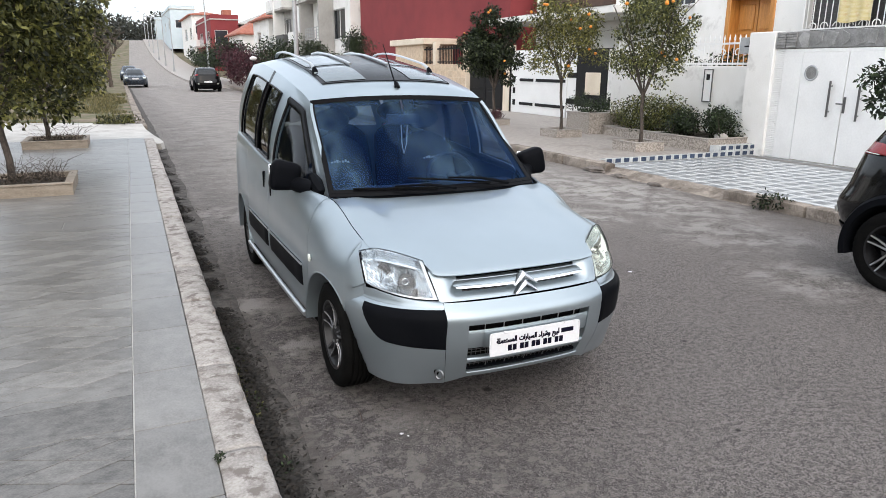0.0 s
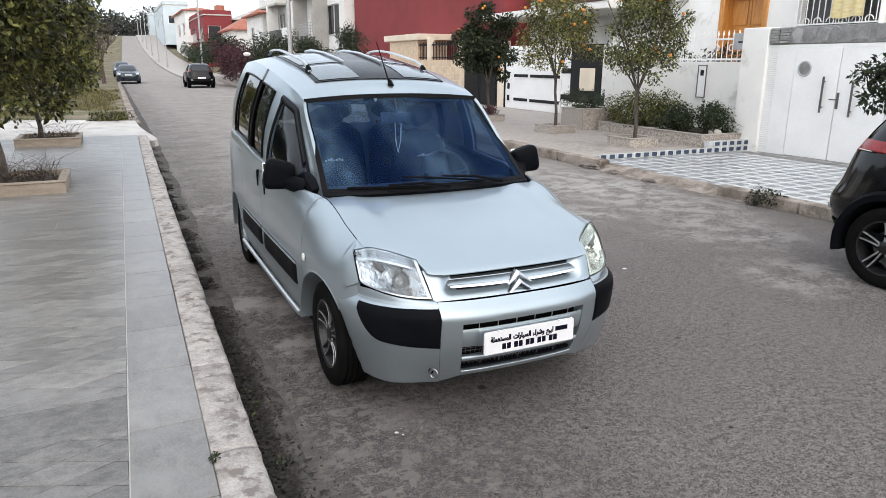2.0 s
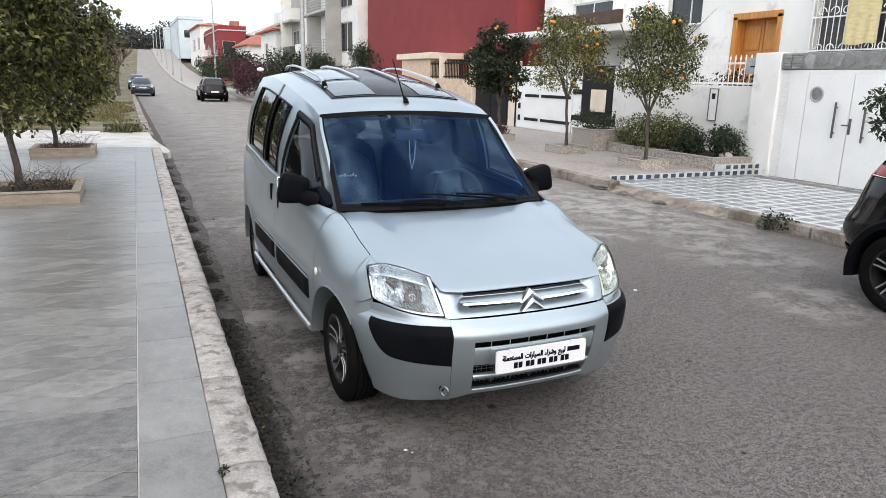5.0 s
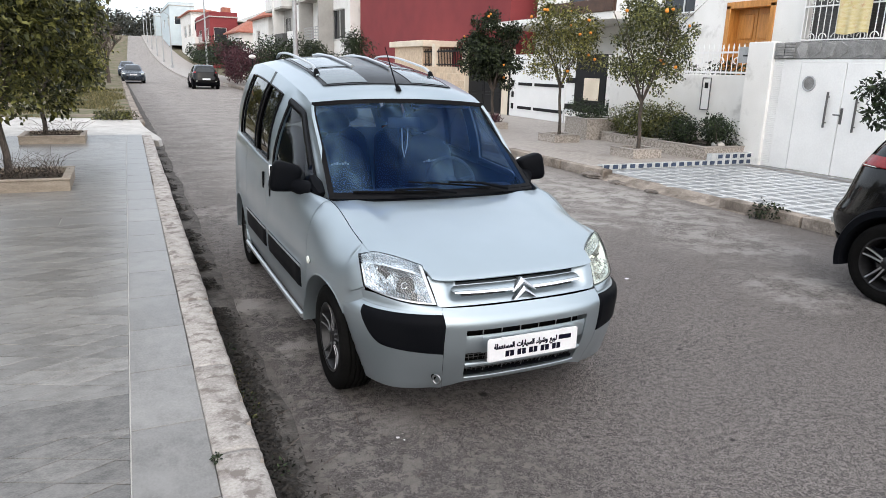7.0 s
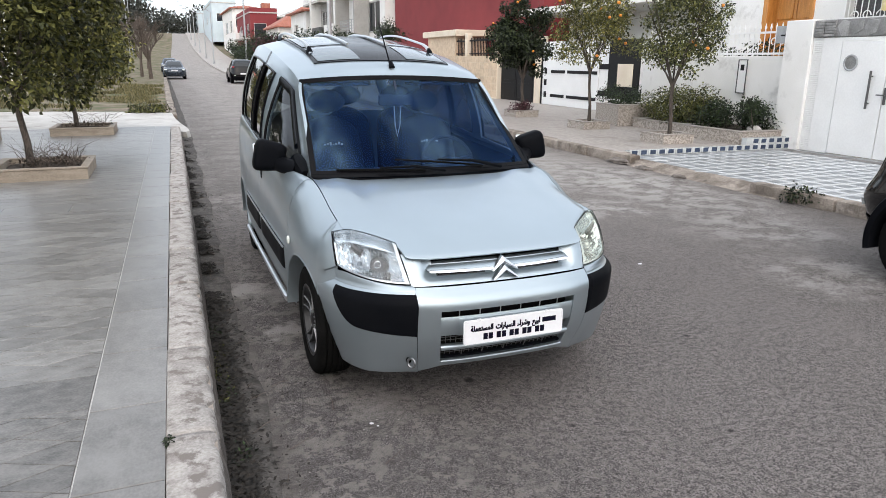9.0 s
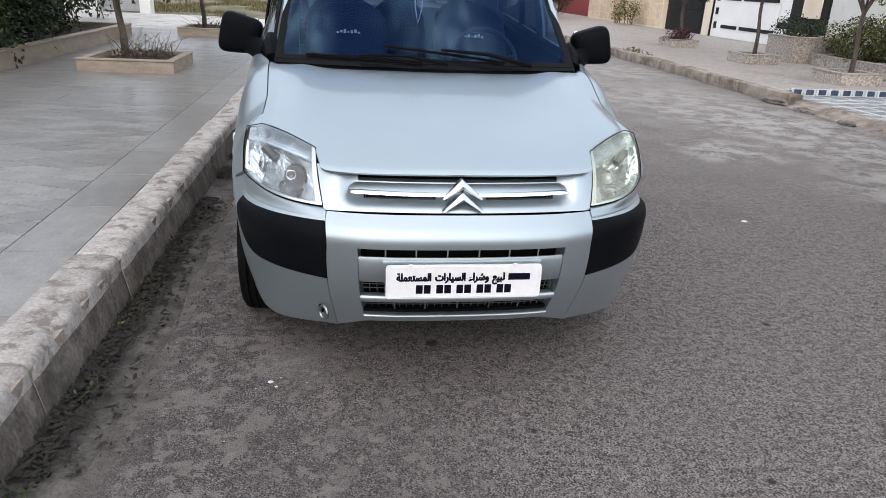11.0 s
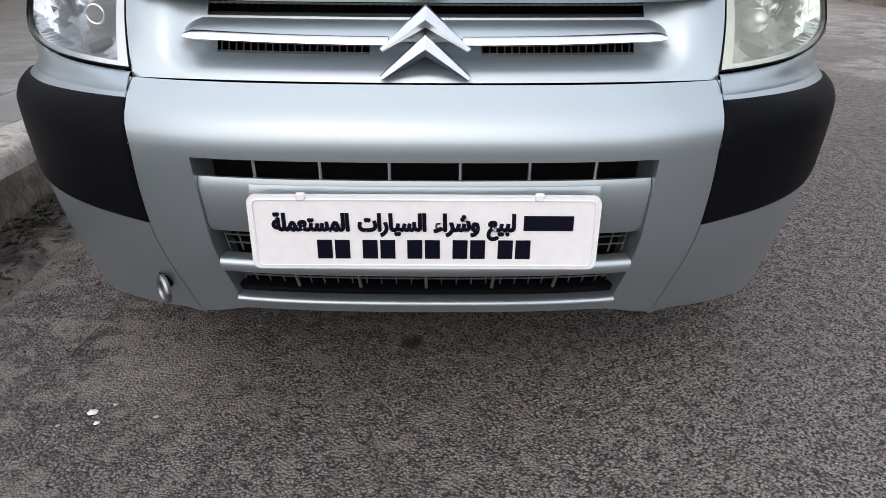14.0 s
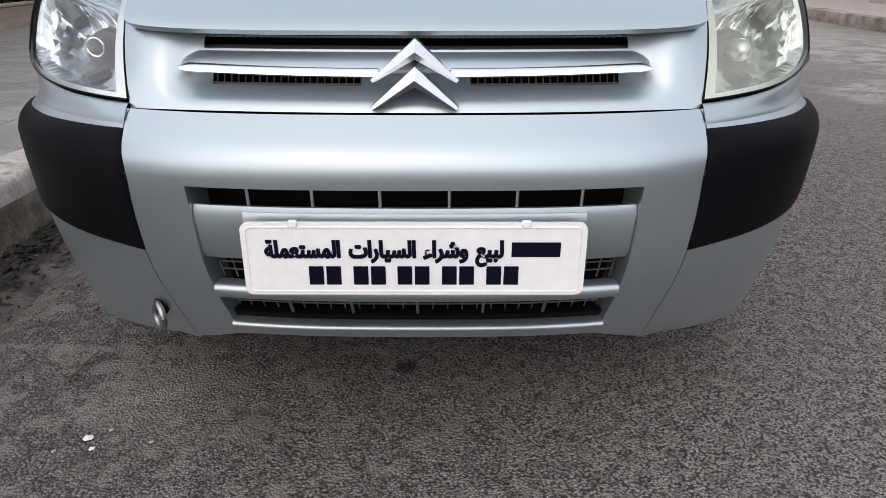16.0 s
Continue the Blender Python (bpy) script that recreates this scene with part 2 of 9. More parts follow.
M = {}
M["asphalt"] = asphalt_mat()
M["gutter"] = surface("dark_gutter", (0.046, 0.041, 0.037), (0.130, 0.116, 0.105), 0.95, 9, 80, 1.0, 0.014, stain=(0.028, 0.025, 0.022), stain_scale=7, stain_range=(0.45, 0.66))
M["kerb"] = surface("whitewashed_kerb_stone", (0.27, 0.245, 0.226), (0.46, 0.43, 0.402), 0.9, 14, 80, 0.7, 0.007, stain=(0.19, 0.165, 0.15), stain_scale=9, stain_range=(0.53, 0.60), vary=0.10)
# the road-facing side is set darker and browner than the top
M["kerb_face"] = surface("dark_scraped_kerb_face", (0.075, 0.062, 0.053), (0.235, 0.205, 0.182), 0.95, 4, 38, 1.0, 0.012, stretch=(2, 2.6, 1.3), stain=(0.07, 0.06, 0.052), stain_scale=6, stain_range=(0.48, 0.66), vary=0.08)
M["concrete"] = surface("pale_concrete", (0.42, 0.40, 0.375), (0.58, 0.56, 0.53), 0.9, 2.5, 70, 0.3, 0.004, stain=(0.3, 0.27, 0.24), stain_scale=2, vary=0.05)
M["old_kerb"] = surface("stained_concrete_kerb", (0.16, 0.132, 0.108), (0.37, 0.32, 0.275), 0.95, 4, 60, 0.8, 0.012, stain=(0.10, 0.08, 0.064), stain_scale=3, stain_range=(0.5, 0.66))
M["marble"] = surface("grey_marble_slab", (0.13, 0.122, 0.112), (0.228, 0.217, 0.203), 0.33, 13, 80, 0.14, 0.002, stretch=(1, 1.5, 1), spread=(0.38, 0.62), stain=(0.27, 0.26, 0.247), stain_scale=2.2, stain_range=(0.5, 0.85), vary=0.20)
# darker marble tone for the slabs up to y = 3
M["marble_dark"] = surface("darker_near_marble_slab", (0.075, 0.07, 0.064), (0.175, 0.165, 0.153), 0.36, 16, 90, 0.2, 0.002, stretch=(1, 1.6, 1), spread=(0.38, 0.62), stain=(0.22, 0.21, 0.197), stain_scale=3, stain_range=(0.5, 0.8), vary=0.16)
M["marble_band"] = surface("grey_marble_border_slab", (0.14, 0.133, 0.125), (0.23, 0.22, 0.208), 0.34, 11, 70, 0.12, 0.002, stretch=(1.4, 1, 1), spread=(0.34, 0.66), stain=(0.27, 0.262, 0.25), stain_scale=2.2, stain_range=(0.5, 0.85), vary=0.08)
M["grout"] = surface("pale_grout", (0.50, 0.485, 0.46), (0.62, 0.605, 0.58), 0.9, 10, 100, 0.2)
M["travertine"] = surface("tan_stone_cladding", (0.24, 0.195, 0.15), (0.36, 0.305, 0.245), 0.7, 5, 40, 0.2, 0.003, stretch=(1, 1, 3), vary=0.05)
M["soil"] = surface("dark_soil", (0.02, 0.016, 0.012), (0.06, 0.045, 0.032), 1.0, 20, 90, 1.0, 0.02)
M["litter"] = surface("rotted_black_leaves", (0.008, 0.007, 0.006), (0.032, 0.026, 0.021), 1.0, 30, 90, 0.3, 0.01)
M["dirt"] = surface("dry_grassy_earth", (0.12, 0.095, 0.066), (0.26, 0.205, 0.145), 1.0, 0.9, 9, 0.25, 0.02, stain=(0.085, 0.09, 0.034), stain_scale=0.8, stain_range=(0.44, 0.58))
M["granite"] = surface("speckled_granite", (0.22, 0.19, 0.165), (0.50, 0.45, 0.40), 0.6, 30, 150, 0.1, 0.002, spread=(0.44, 0.56))
M["terrace"] = surface("speckled_pavement", (0.25, 0.222, 0.20), (0.44, 0.40, 0.365), 0.55, 14, 120, 0.12, 0.002, stain=(0.22, 0.19, 0.168), stain_scale=1.1, vary=0.05)
M["white_wall"] = surface("white_painted_render", (0.78, 0.77, 0.74), (0.87, 0.86, 0.84), 0.85, 1.4, 50, 0.25, 0.004, stain=(0.56, 0.545, 0.52), stain_scale=1.7, stain_range=(0.56, 0.72))
M["white_metal"] = surface("white_enamelled_metal", (0.80, 0.80, 0.79), (0.86, 0.86, 0.85), 0.4, 2, 30, 0.03, 0.002)
M["cream"] = surface("cream_render", (0.70, 0.60, 0.47), (0.80, 0.71, 0.58), 0.85, 2, 40, 0.2)
M["beige_tile"] = surface("beige_stone_tile", (0.56, 0.42, 0.29), (0.72, 0.58, 0.43), 0.7, 6, 40, 0.2, vary=0.12)
M["red_wall"] = surface("dark_red_render", (0.20, 0.03, 0.034), (0.25, 0.043, 0.046), 0.9, 1.2, 30, 0.25, stain=(0.21, 0.035, 0.04), stain_scale=0.6)
M["blue_wall"] = surface("pale_blue_render", (0.52, 0.60, 0.64), (0.6, 0.68, 0.72), 0.9, 1, 20, 0.2)
M["grey_wall"] = surface("grey_render", (0.34, 0.33, 0.31), (0.45, 0.44, 0.42), 0.9, 1, 20, 0.2)
M["roof_tile"] = surface("terracotta_tile", (0.28, 0.095, 0.062), (0.42, 0.165, 0.115), 0.85, 3, 20, 0.3)
M["wood"] = surface("orange_varnished_wood", (0.42, 0.17, 0.035), (0.62, 0.28, 0.07), 0.4, 4, 40, 0.15, 0.003, stretch=(6, 6, 0.6))
M["black_metal"] = surface("black_painted_metal", (0.006, 0.006, 0.007), (0.014, 0.014, 0.015), 0.45, 6, 60, 0.05, spec=0.2)
M["dark_glass"] = surface("dark_window_glass", (0.02, 0.025, 0.03), (0.035, 0.04, 0.05), 0.06, 1, 5, 0.0)
M["dark_grey"] = surface("dark_grey_metal", (0.06, 0.06, 0.062), (0.1, 0.1, 0.1), 0.4, 10, 60, 0.05)
M["galvanised"] = surface("galvanised_steel", (0.36, 0.37, 0.38), (0.48, 0.49, 0.50), 0.5, 6, 60, 0.1, metal=0.3)
M["navy_tile"] = surface("navy_glazed_tile", (0.03, 0.045, 0.08), (0.05, 0.07, 0.115), 0.2, 12, 90, 0.03, vary=0.2)
M["pale_tile"] = surface("pale_glazed_tile", (0.46, 0.475, 0.48), (0.58, 0.595, 0.60), 0.25, 8, 90, 0.03, vary=0.08)
M["slate_tile"] = surface("blue_grey_floor_tile", (0.145, 0.155, 0.165), (0.225, 0.235, 0.245), 0.4, 9, 90, 0.05, vary=0.12)
M["mosaic"] = surface("dark_floor_border_tile", (0.11, 0.10, 0.095), (0.2, 0.185, 0.175), 0.5, 14, 90, 0.08, vary=0.15)
M["flag"] = surface("grey_crazy_stone", (0.20, 0.20, 0.195), (0.34, 0.335, 0.33), 0.7, 8, 60, 0.3, vary=0.25)
M["cloth"] = surface("yellow_printed_cloth", (0.62, 0.50, 0.22), (0.75, 0.66, 0.42), 0.9, 5, 90, 0.2, stain=(0.6, 0.36, 0.2), stain_scale=6, stretch=(1, 1, 4))
M["bark"] = surface("grey_brown_bark", (0.035, 0.028, 0.023), (0.12, 0.098, 0.082), 0.95, 12, 70, 0.9, 0.012, stretch=(1, 1, 0.3))
M["brown_clad"] = surface("dark_brown_cladding", (0.06, 0.03, 0.02), (0.11, 0.06, 0.04), 0.6, 4, 40, 0.1)
M["twig"] = surface("dry_grey_twig", (0.06, 0.045, 0.036), (0.15, 0.12, 0.10), 0.95, 20, 90, 0.3)
M["orange"] = surface("orange_peel", (0.75, 0.24, 0.02), (0.85, 0.34, 0.05), 0.45, 30, 200, 0.2, 0.002)
M["leaf"] = leaf_mat("citrus_leaf", (0.010, 0.017, 0.006), (0.20, 0.195, 0.055))
M["leaf_mid"] = leaf_mat("fresh_citrus_leaf", (0.014, 0.024, 0.008), (0.27, 0.27, 0.09))
M["leaf_dark"] = leaf_mat("dark_citrus_leaf", (0.006, 0.012, 0.006), (0.075, 0.095, 0.042))
M["leaf_light"] = leaf_mat("yellow_green_leaf", (0.03, 0.04, 0.010), (0.36, 0.33, 0.10))
M["leaf_hedge"] = leaf_mat("hedge_leaf", (0.003, 0.007, 0.003), (0.055, 0.085, 0.03))
M["leaf_red"] = leaf_mat("dark_red_leaf", (0.05, 0.018, 0.025), (0.15, 0.05, 0.065))
M["leaf_far"] = leaf_mat("far_wood_leaf", (0.03, 0.035, 0.028), (0.075, 0.075, 0.06))
M["grass"] = leaf_mat("grass_blade", (0.085, 0.085, 0.03), (0.27, 0.225, 0.11))


# ---- mesh helpers ----
def part(name, bm, material, parent=None, label="", smooth=40, recalc=True):
    """One mesh object out of a bmesh, linked under its parent."""
    if recalc:
        bmesh.ops.recalc_face_normals(bm, faces=bm.faces)
    me = bpy.data.meshes.new(name)
    if smooth:
        lim = radians(smooth)
        for f in bm.faces:
            f.smooth = True
        for e in bm.edges:
            e.smooth = len(e.link_faces) != 2 or e.calc_face_angle(0) < lim
    bm.to_mesh(me)
    bm.free()
    me.materials.append(material)
    ob = new(name, me)
    if parent:
        ob.parent = parent
    if label:
        tagged(ob, label)
    return ob


def raw(name, verts, faces, material, parent=None, smooth=False):
    me = bpy.data.meshes.new(name)
    me.from_pydata(verts, [], faces)
    me.materials.append(material)
    if smooth:
        me.polygons.foreach_set("use_smooth", [True] * len(me.polygons))
    ob = new(name, me)
    ob.parent = parent
    return ob


def thing(name, at, label, category, group="", turn=0.0, kind=""):
    ob = new(name)
    ob.matrix_world = pose(*at, 0, 0, turn)
    return tagged(ob, label, category, group, kind)


def box(bm, lo, hi, bevel=0.0, seg=1):
    c, s = [(a + b) / 2 for a, b in zip(lo, hi)], [abs(b - a) for a, b in zip(lo, hi)]
    r = bmesh.ops.create_cube(bm, size=1, matrix=Matrix.Translation(c) @ Matrix.Diagonal((*s, 1)))
    if bevel:
        es = list({e for v in r["verts"] for e in v.link_edges})
        bmesh.ops.bevel(bm, geom=es, offset=bevel, segments=seg, affect="EDGES", profile=0.5)
    return bm


def boxes(*spans, bevel=0.0, seg=1):
    bm = bmesh.new()
    for lo, hi in spans:
        box(bm, lo, hi, bevel, seg)
    return bm


def tube(bm, pts, r, seg=8, caps=True):
    """A round rod through points; r a number or one radius for each point."""
    pts = [Vector(p) for p in pts]
    rs = r if isinstance(r, (list, tuple)) else [r] * len(pts)
    rings, side = [], None
    for i, p in enumerate(pts):
        d = (pts[min(i + 1, len(pts) - 1)] - pts[max(i - 1, 0)]).normalized()
        if side is None or abs(side.dot(d)) > 0.95:
            side = d.orthogonal().normalized()
        side = (side - d * side.dot(d)).normalized()
        other = d.cross(side)
        rings.append([bm.verts.new(p + (side * math.cos(a) + other * math.sin(a)) * rs[i]) for a in (math.tau * k / seg for k in range(seg))])
    for a, b in zip(rings, rings[1:]):
        for k in range(seg):
            bm.faces.new((a[k], a[(k + 1) % seg], b[(k + 1) % seg], b[k]))
    if caps:
        bm.faces.new(rings[0][::-1])
        bm.faces.new(rings[-1])
    return bm


def sheet(bm, fn, nu, nv, skip=None):
    """A grid of quads over fn(u, v), u and v from 0 to 1; nu and nv are counts or lists of values."""
    us = nu if isinstance(nu, (list, tuple)) else [i / nu for i in range(nu + 1)]
    vs = nv if isinstance(nv, (list, tuple)) else [i / nv for i in range(nv + 1)]
    g = [[bm.verts.new(fn(u, v)) for v in vs] for u in us]
    for i in range(len(us) - 1):
        for j in range(len(vs) - 1):
            if skip and skip((us[i] + us[i + 1]) / 2, (vs[j] + vs[j + 1]) / 2):
                continue
            bm.faces.new((g[i][j], g[i + 1][j], g[i + 1][j + 1], g[i][j + 1]))
    loose = [v for v in bm.verts if not v.link_faces]
    bmesh.ops.delete(bm, geom=loose, context="VERTS")
    return bm


def thicken(bm, t):
    bmesh.ops.recalc_face_normals(bm, faces=bm.faces)
    bmesh.ops.solidify(bm, geom=bm.faces[:], thickness=t)
    return bm


def curve(*pairs):
    """A smooth monotone function through the pairs (x, y)."""
    xs, ys = [p[0] for p in pairs], [p[1] for p in pairs]
    d = [(ys[i + 1] - ys[i]) / (xs[i + 1] - xs[i]) for i in range(len(xs) - 1)]
    m = [d[0]] + [0 if a * b <= 0 else 2 * a * b / (a + b) for a, b in zip(d, d[1:])] + [d[-1]]

    def fn(x):
        x = min(max(x, xs[0]), xs[-1])
        i = max(0, min(len(xs) - 2, int(np.searchsorted(xs, x)) - 1))
        h = xs[i + 1] - xs[i]
        t = (x - xs[i]) / h
        return ((1 + 2 * t) * (1 - t) ** 2 * ys[i] + t * (1 - t) ** 2 * h * m[i] + t * t * (3 - 2 * t) * ys[i + 1] + t * t * (t - 1) * h * m[i + 1])
    return fn


def lerp(a, b, t):
    return a + (b - a) * t


# ---- ground, road, pavements ----
def rise(y):
    """Height of the street: level at first, then climbing the hill."""
    return 5.1e-5 * max(0, min(y, 185) - 45) ** 2.41 - 0.02 * max(0, y - 185)


def land(x, y):
    z = rise(y) - 0.06
    if y > 30 and x < 0:
        z += 0.35 * min(1, (y - 30) / 20) * min(1, -x / 6)
    if y > 110:
        z += 0.00055 * (min(y, 330) - 110) ** 2 * (1 / (1 + math.exp(min(60, (x + 10) / 3)))) * 0.6
    return z


def ground():
    xs = [-400, -250, -150, -100, -70, -50, -36, -26, -18, -12, -8, -5, -3, -1, 0.2, 2, 4, 6, 8, 10, 13, 17, 22, 28, 36, 50, 70, 100, 150, 250, 400]
    ys = [-300, -150, -80, -40, -20, -10, 0, 10, 20, 25, 30, 36, 43, 50, 58, 66, 75, 85, 95, 105, 115, 125, 135, 145, 155, 165, 175, 185, 200, 220, 250, 290, 340, 420, 600, 1000]
    v = [(x, y, land(x, y) - (0.05 if abs(x - 4) < 9 else 0)) for y in ys for x in xs]
    w = len(xs)
    f = [(j * w + i, j * w + i + 1, (j + 1) * w + i + 1, (j + 1) * w + i) for j in range(len(ys) - 1) for i in range(w - 1)]
    return tagged(raw("ground", v, f, M["dirt"], smooth=True), "dry grassy earth of the open ground and the hill", "ground", kind="structure")


ground()


def narrowing(y):
    """How far the left edge of the street swings in as it climbs."""
    return 2.9 * (max(0, y - 45) / 140) ** 1.3


def strip(name, x0, x1, y0, y1, z, mat, label, nx=1, uneven=0.0, step=2.0):
    ys = np.arange(y0, y1 + 0.01, step)
    xs = np.linspace(x0, x1, nx + 1)
    v = [(x + narrowing(y) * (x1 - x) / (x1 - x0), y, z + rise(y) + uneven * noise.noise((x * 1.3, y * 1.3, 3))) for y in ys for x in xs]
    w = len(xs)
    f = [(j * w + i, j * w + i + 1, (j + 1) * w + i + 1, (j + 1) * w + i) for j in range(len(ys) - 1) for i in range(w - 1)]
    return tagged(raw(name, v, f, mat, smooth=True), label, name.split("_")[0] if name != "road" else "road", kind="structure")


strip("road", 0.30, 7.70, -22, 184, 0.0, M["asphalt"], "worn grey asphalt street with pale dusty patches", 30, 0.006, 0.5)


def clip_poly(poly, axis, limit, keep_less):
    out = []
    for a, b in zip(poly, poly[1:] + poly[:1]):
        ia, ib = (a[axis] <= limit) == keep_less, (b[axis] <= limit) == keep_less
        if ia:
            out.append(a)
        if ia != ib:
            t = (limit - a[axis]) / (b[axis] - a[axis])
            out.append((lerp(a[0], b[0], t), lerp(a[1], b[1], t)))
    return out


def slab_mesh(poly, z, t=0.02, edge=0.0025):
    """Vertices and faces of a flat slab with a fine chamfer, over a convex outline."""
    cx, cy = sum(p[0] for p in poly) / len(poly), sum(p[1] for p in poly) / len(poly)
    n = len(poly)
    shrink = [(p[0] + (cx - p[0]) * edge / max(0.05, math.hypot(p[0] - cx, p[1] - cy)), p[1] + (cy - p[1]) * edge / max(0.05, math.hypot(p[0] - cx, p[1] - cy))) for p in poly]
    v = [(*p, z - t) for p in poly] + [(*p, z - edge) for p in poly] + [(*p, z) for p in shrink]
    f = [tuple(range(2 * n, 3 * n))]
    for k in range(n):
        m = (k + 1) % n
        f += [(k, m, n + m, n + k), (n + k, n + m, 2 * n + m, 2 * n + k)]
    return v, f


def inset(poly, d):
    cx, cy = sum(p[0] for p in poly) / len(poly), sum(p[1] for p in poly) / len(poly)
    return [(p[0] + (cx - p[0]) * d / max(0.03, math.hypot(p[0] - cx, p[1] - cy)), p[1] + (cy - p[1]) * d / max(0.03, math.hypot(p[0] - cx, p[1] - cy))) for p in poly]


def area(poly):
    return abs(sum(a[0] * b[1] - b[0] * a[1] for a, b in zip(poly, poly[1:] + poly[:1]))) / 2


PAV = 0.225


def skew(x, y):
    """The left pavement and its kerb swing slightly towards the road."""
    return x + 0.012 * (y - 2.5)


def left_pavement():
    """Marble pavement: bed of grout, border slabs, cross bands, lozenge slabs between; a few near 300 as pieces, the rest joined."""
    bed = raw("pavement_left", [(skew(x, y), y, z) for z in (-0.1, PAV - 0.006) for x, y in ((-9, -14), (0.135, -14), (0.135, 16.2), (-9, 16.2))],
              [(4, 5, 6, 7), (1, 2, 6, 5), (2, 3, 7, 6), (0, 1, 5, 4)], M["grout"])
    tagged(bed, "grey marble slab pavement with pale joints", "pavement", kind="structure")
    bands = [(-1.6, -1.24), (2.72, 3.06), (7.05, 7.4), (11.4, 11.75)]
    pieces, rest = [], []

    def put(poly, z, mat, near, gap=0.003):
        poly = [(skew(*q), q[1]) for q in inset(poly, gap)]
        if area(poly) > 0.0004:
            (pieces if near else rest).append((poly, z, mat))
    y = -6.0
    while y < 16:
        put([(-0.147, y), (0.156, y), (0.156, min(16.1, y + 0.62)), (-0.147, min(16.1, y + 0.62))], PAV, "marble_band", y < 15)
        y += 0.62
    for b0, b1 in bands:
        for i in range(14):
            x1 = -0.15 - 0.6 * i
            put([(x1 - 0.6, b0), (x1, b0), (x1, b1), (x1 - 0.6, b1)], PAV + 0.0005, "marble_dark" if 2 < b0 < 3 else "marble_band", i < 5)
    rnd = random.Random(5)
    edges = [-14.0] + [e for b in bands for e in b] + [16.1]
    for k in range(0, len(edges) - 1, 2):
        lo, hi = edges[k], edges[k + 1]
        w, h = (0.34, 0.19) if hi < 0 else (0.20, 0.088)
        for r in range(int(lo / h) - 1, int(hi / h) + 2):
            for c in range(int(-7.2 / w), 3):
                if (r + c) % 2:
                    continue
                cx, cy = c * w, r * h
                poly = [(cx - w, cy), (cx, cy - h), (cx + w, cy), (cx, cy + h)]
                for ax, lim, less in ((1, hi, True), (1, lo, False), (0, -0.15, True)):
                    poly = clip_poly(poly, ax, lim, less) if poly else poly
                if poly and len(poly) > 2:
                    put(poly, PAV + rnd.uniform(-0.0005, 0.0005), "marble_dark" if hi < 3 else "marble", cx > -1.25 and 1.6 < cy < 5.2, 0.0021)
    for poly, z, mat in pieces[:330]:
        v, f = slab_mesh(poly, z)
        raw("slab", v, f, M[mat], bed)
    for mat in ("marble", "marble_dark", "marble_band"):
        V, F = [], []
        for poly, z, m_ in rest + pieces[330:]:
            if m_ == mat:
                v, f = slab_mesh(poly, z)
                F += [tuple(len(V) + q for q in face) for face in f]
                V += v
        tagged(raw("slab_field", V, F, M[mat], bed), kind="stuff")


def kerb_stone_mesh(length, seed, w=0.19, h=0.33, lean=0.035):
    """A worn kerb stone: broad rounded edge with chips knocked out, scraped face."""
    rnd = random.Random(seed)
    prof = [(0.0, -h), (0.0, -0.006), (0.006, 0.0), (w * 0.35, 0.004), (w * 0.65, 0.001), (w - 0.024, -0.003), (w - 0.009, -0.010), (w - 0.001, -0.026), (w + 0.006, -0.07), (w + lean * 0.5, -0.13), (w + lean * 0.8, -0.19), (w + lean, -h)]
    bm = bmesh.new()
    n = max(8, int(length / 0.03))
    rings = []
    for i in range(n + 1):
        yy = length * i / n
        pinch = 0.007 if i in (0, n) else 0.0
        ring = []
        for k, (x, z) in enumerate(prof):
            lump = noise.noise((yy * 6 + seed * 7.1, k * 0.7, seed)) + 0.5 * noise.noise((yy * 17, k * 1.3, seed + 5))
            chip = max(0.0, noise.noise((yy * 9 + seed * 3.3, 4.2, seed)) - 0.18) * 0.06 * math.exp(-((k - 6.5) / 1.6) ** 2)
            dx = (0.0045 * lump if k > 4 else 0) - chip - pinch * (k > 4)
            dz = (0.004 * lump if 1 < k < 8 else 0) - chip * 0.8 - pinch * 0.6 * (k > 1)
            ring.append(bm.verts.new((x + dx + rnd.uniform(-1, 1) * 0.0008 * (k > 2), yy, z + dz)))
        rings.append(ring)
    for a, b in zip(rings, rings[1:]):
        for k in range(len(prof) - 1):
            f = bm.faces.new((a[k], a[k + 1], b[k + 1], b[k]))
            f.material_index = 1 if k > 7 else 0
    bm.faces.new(rings[0][::-1])
    bm.faces.new(rings[-1])
    return bm


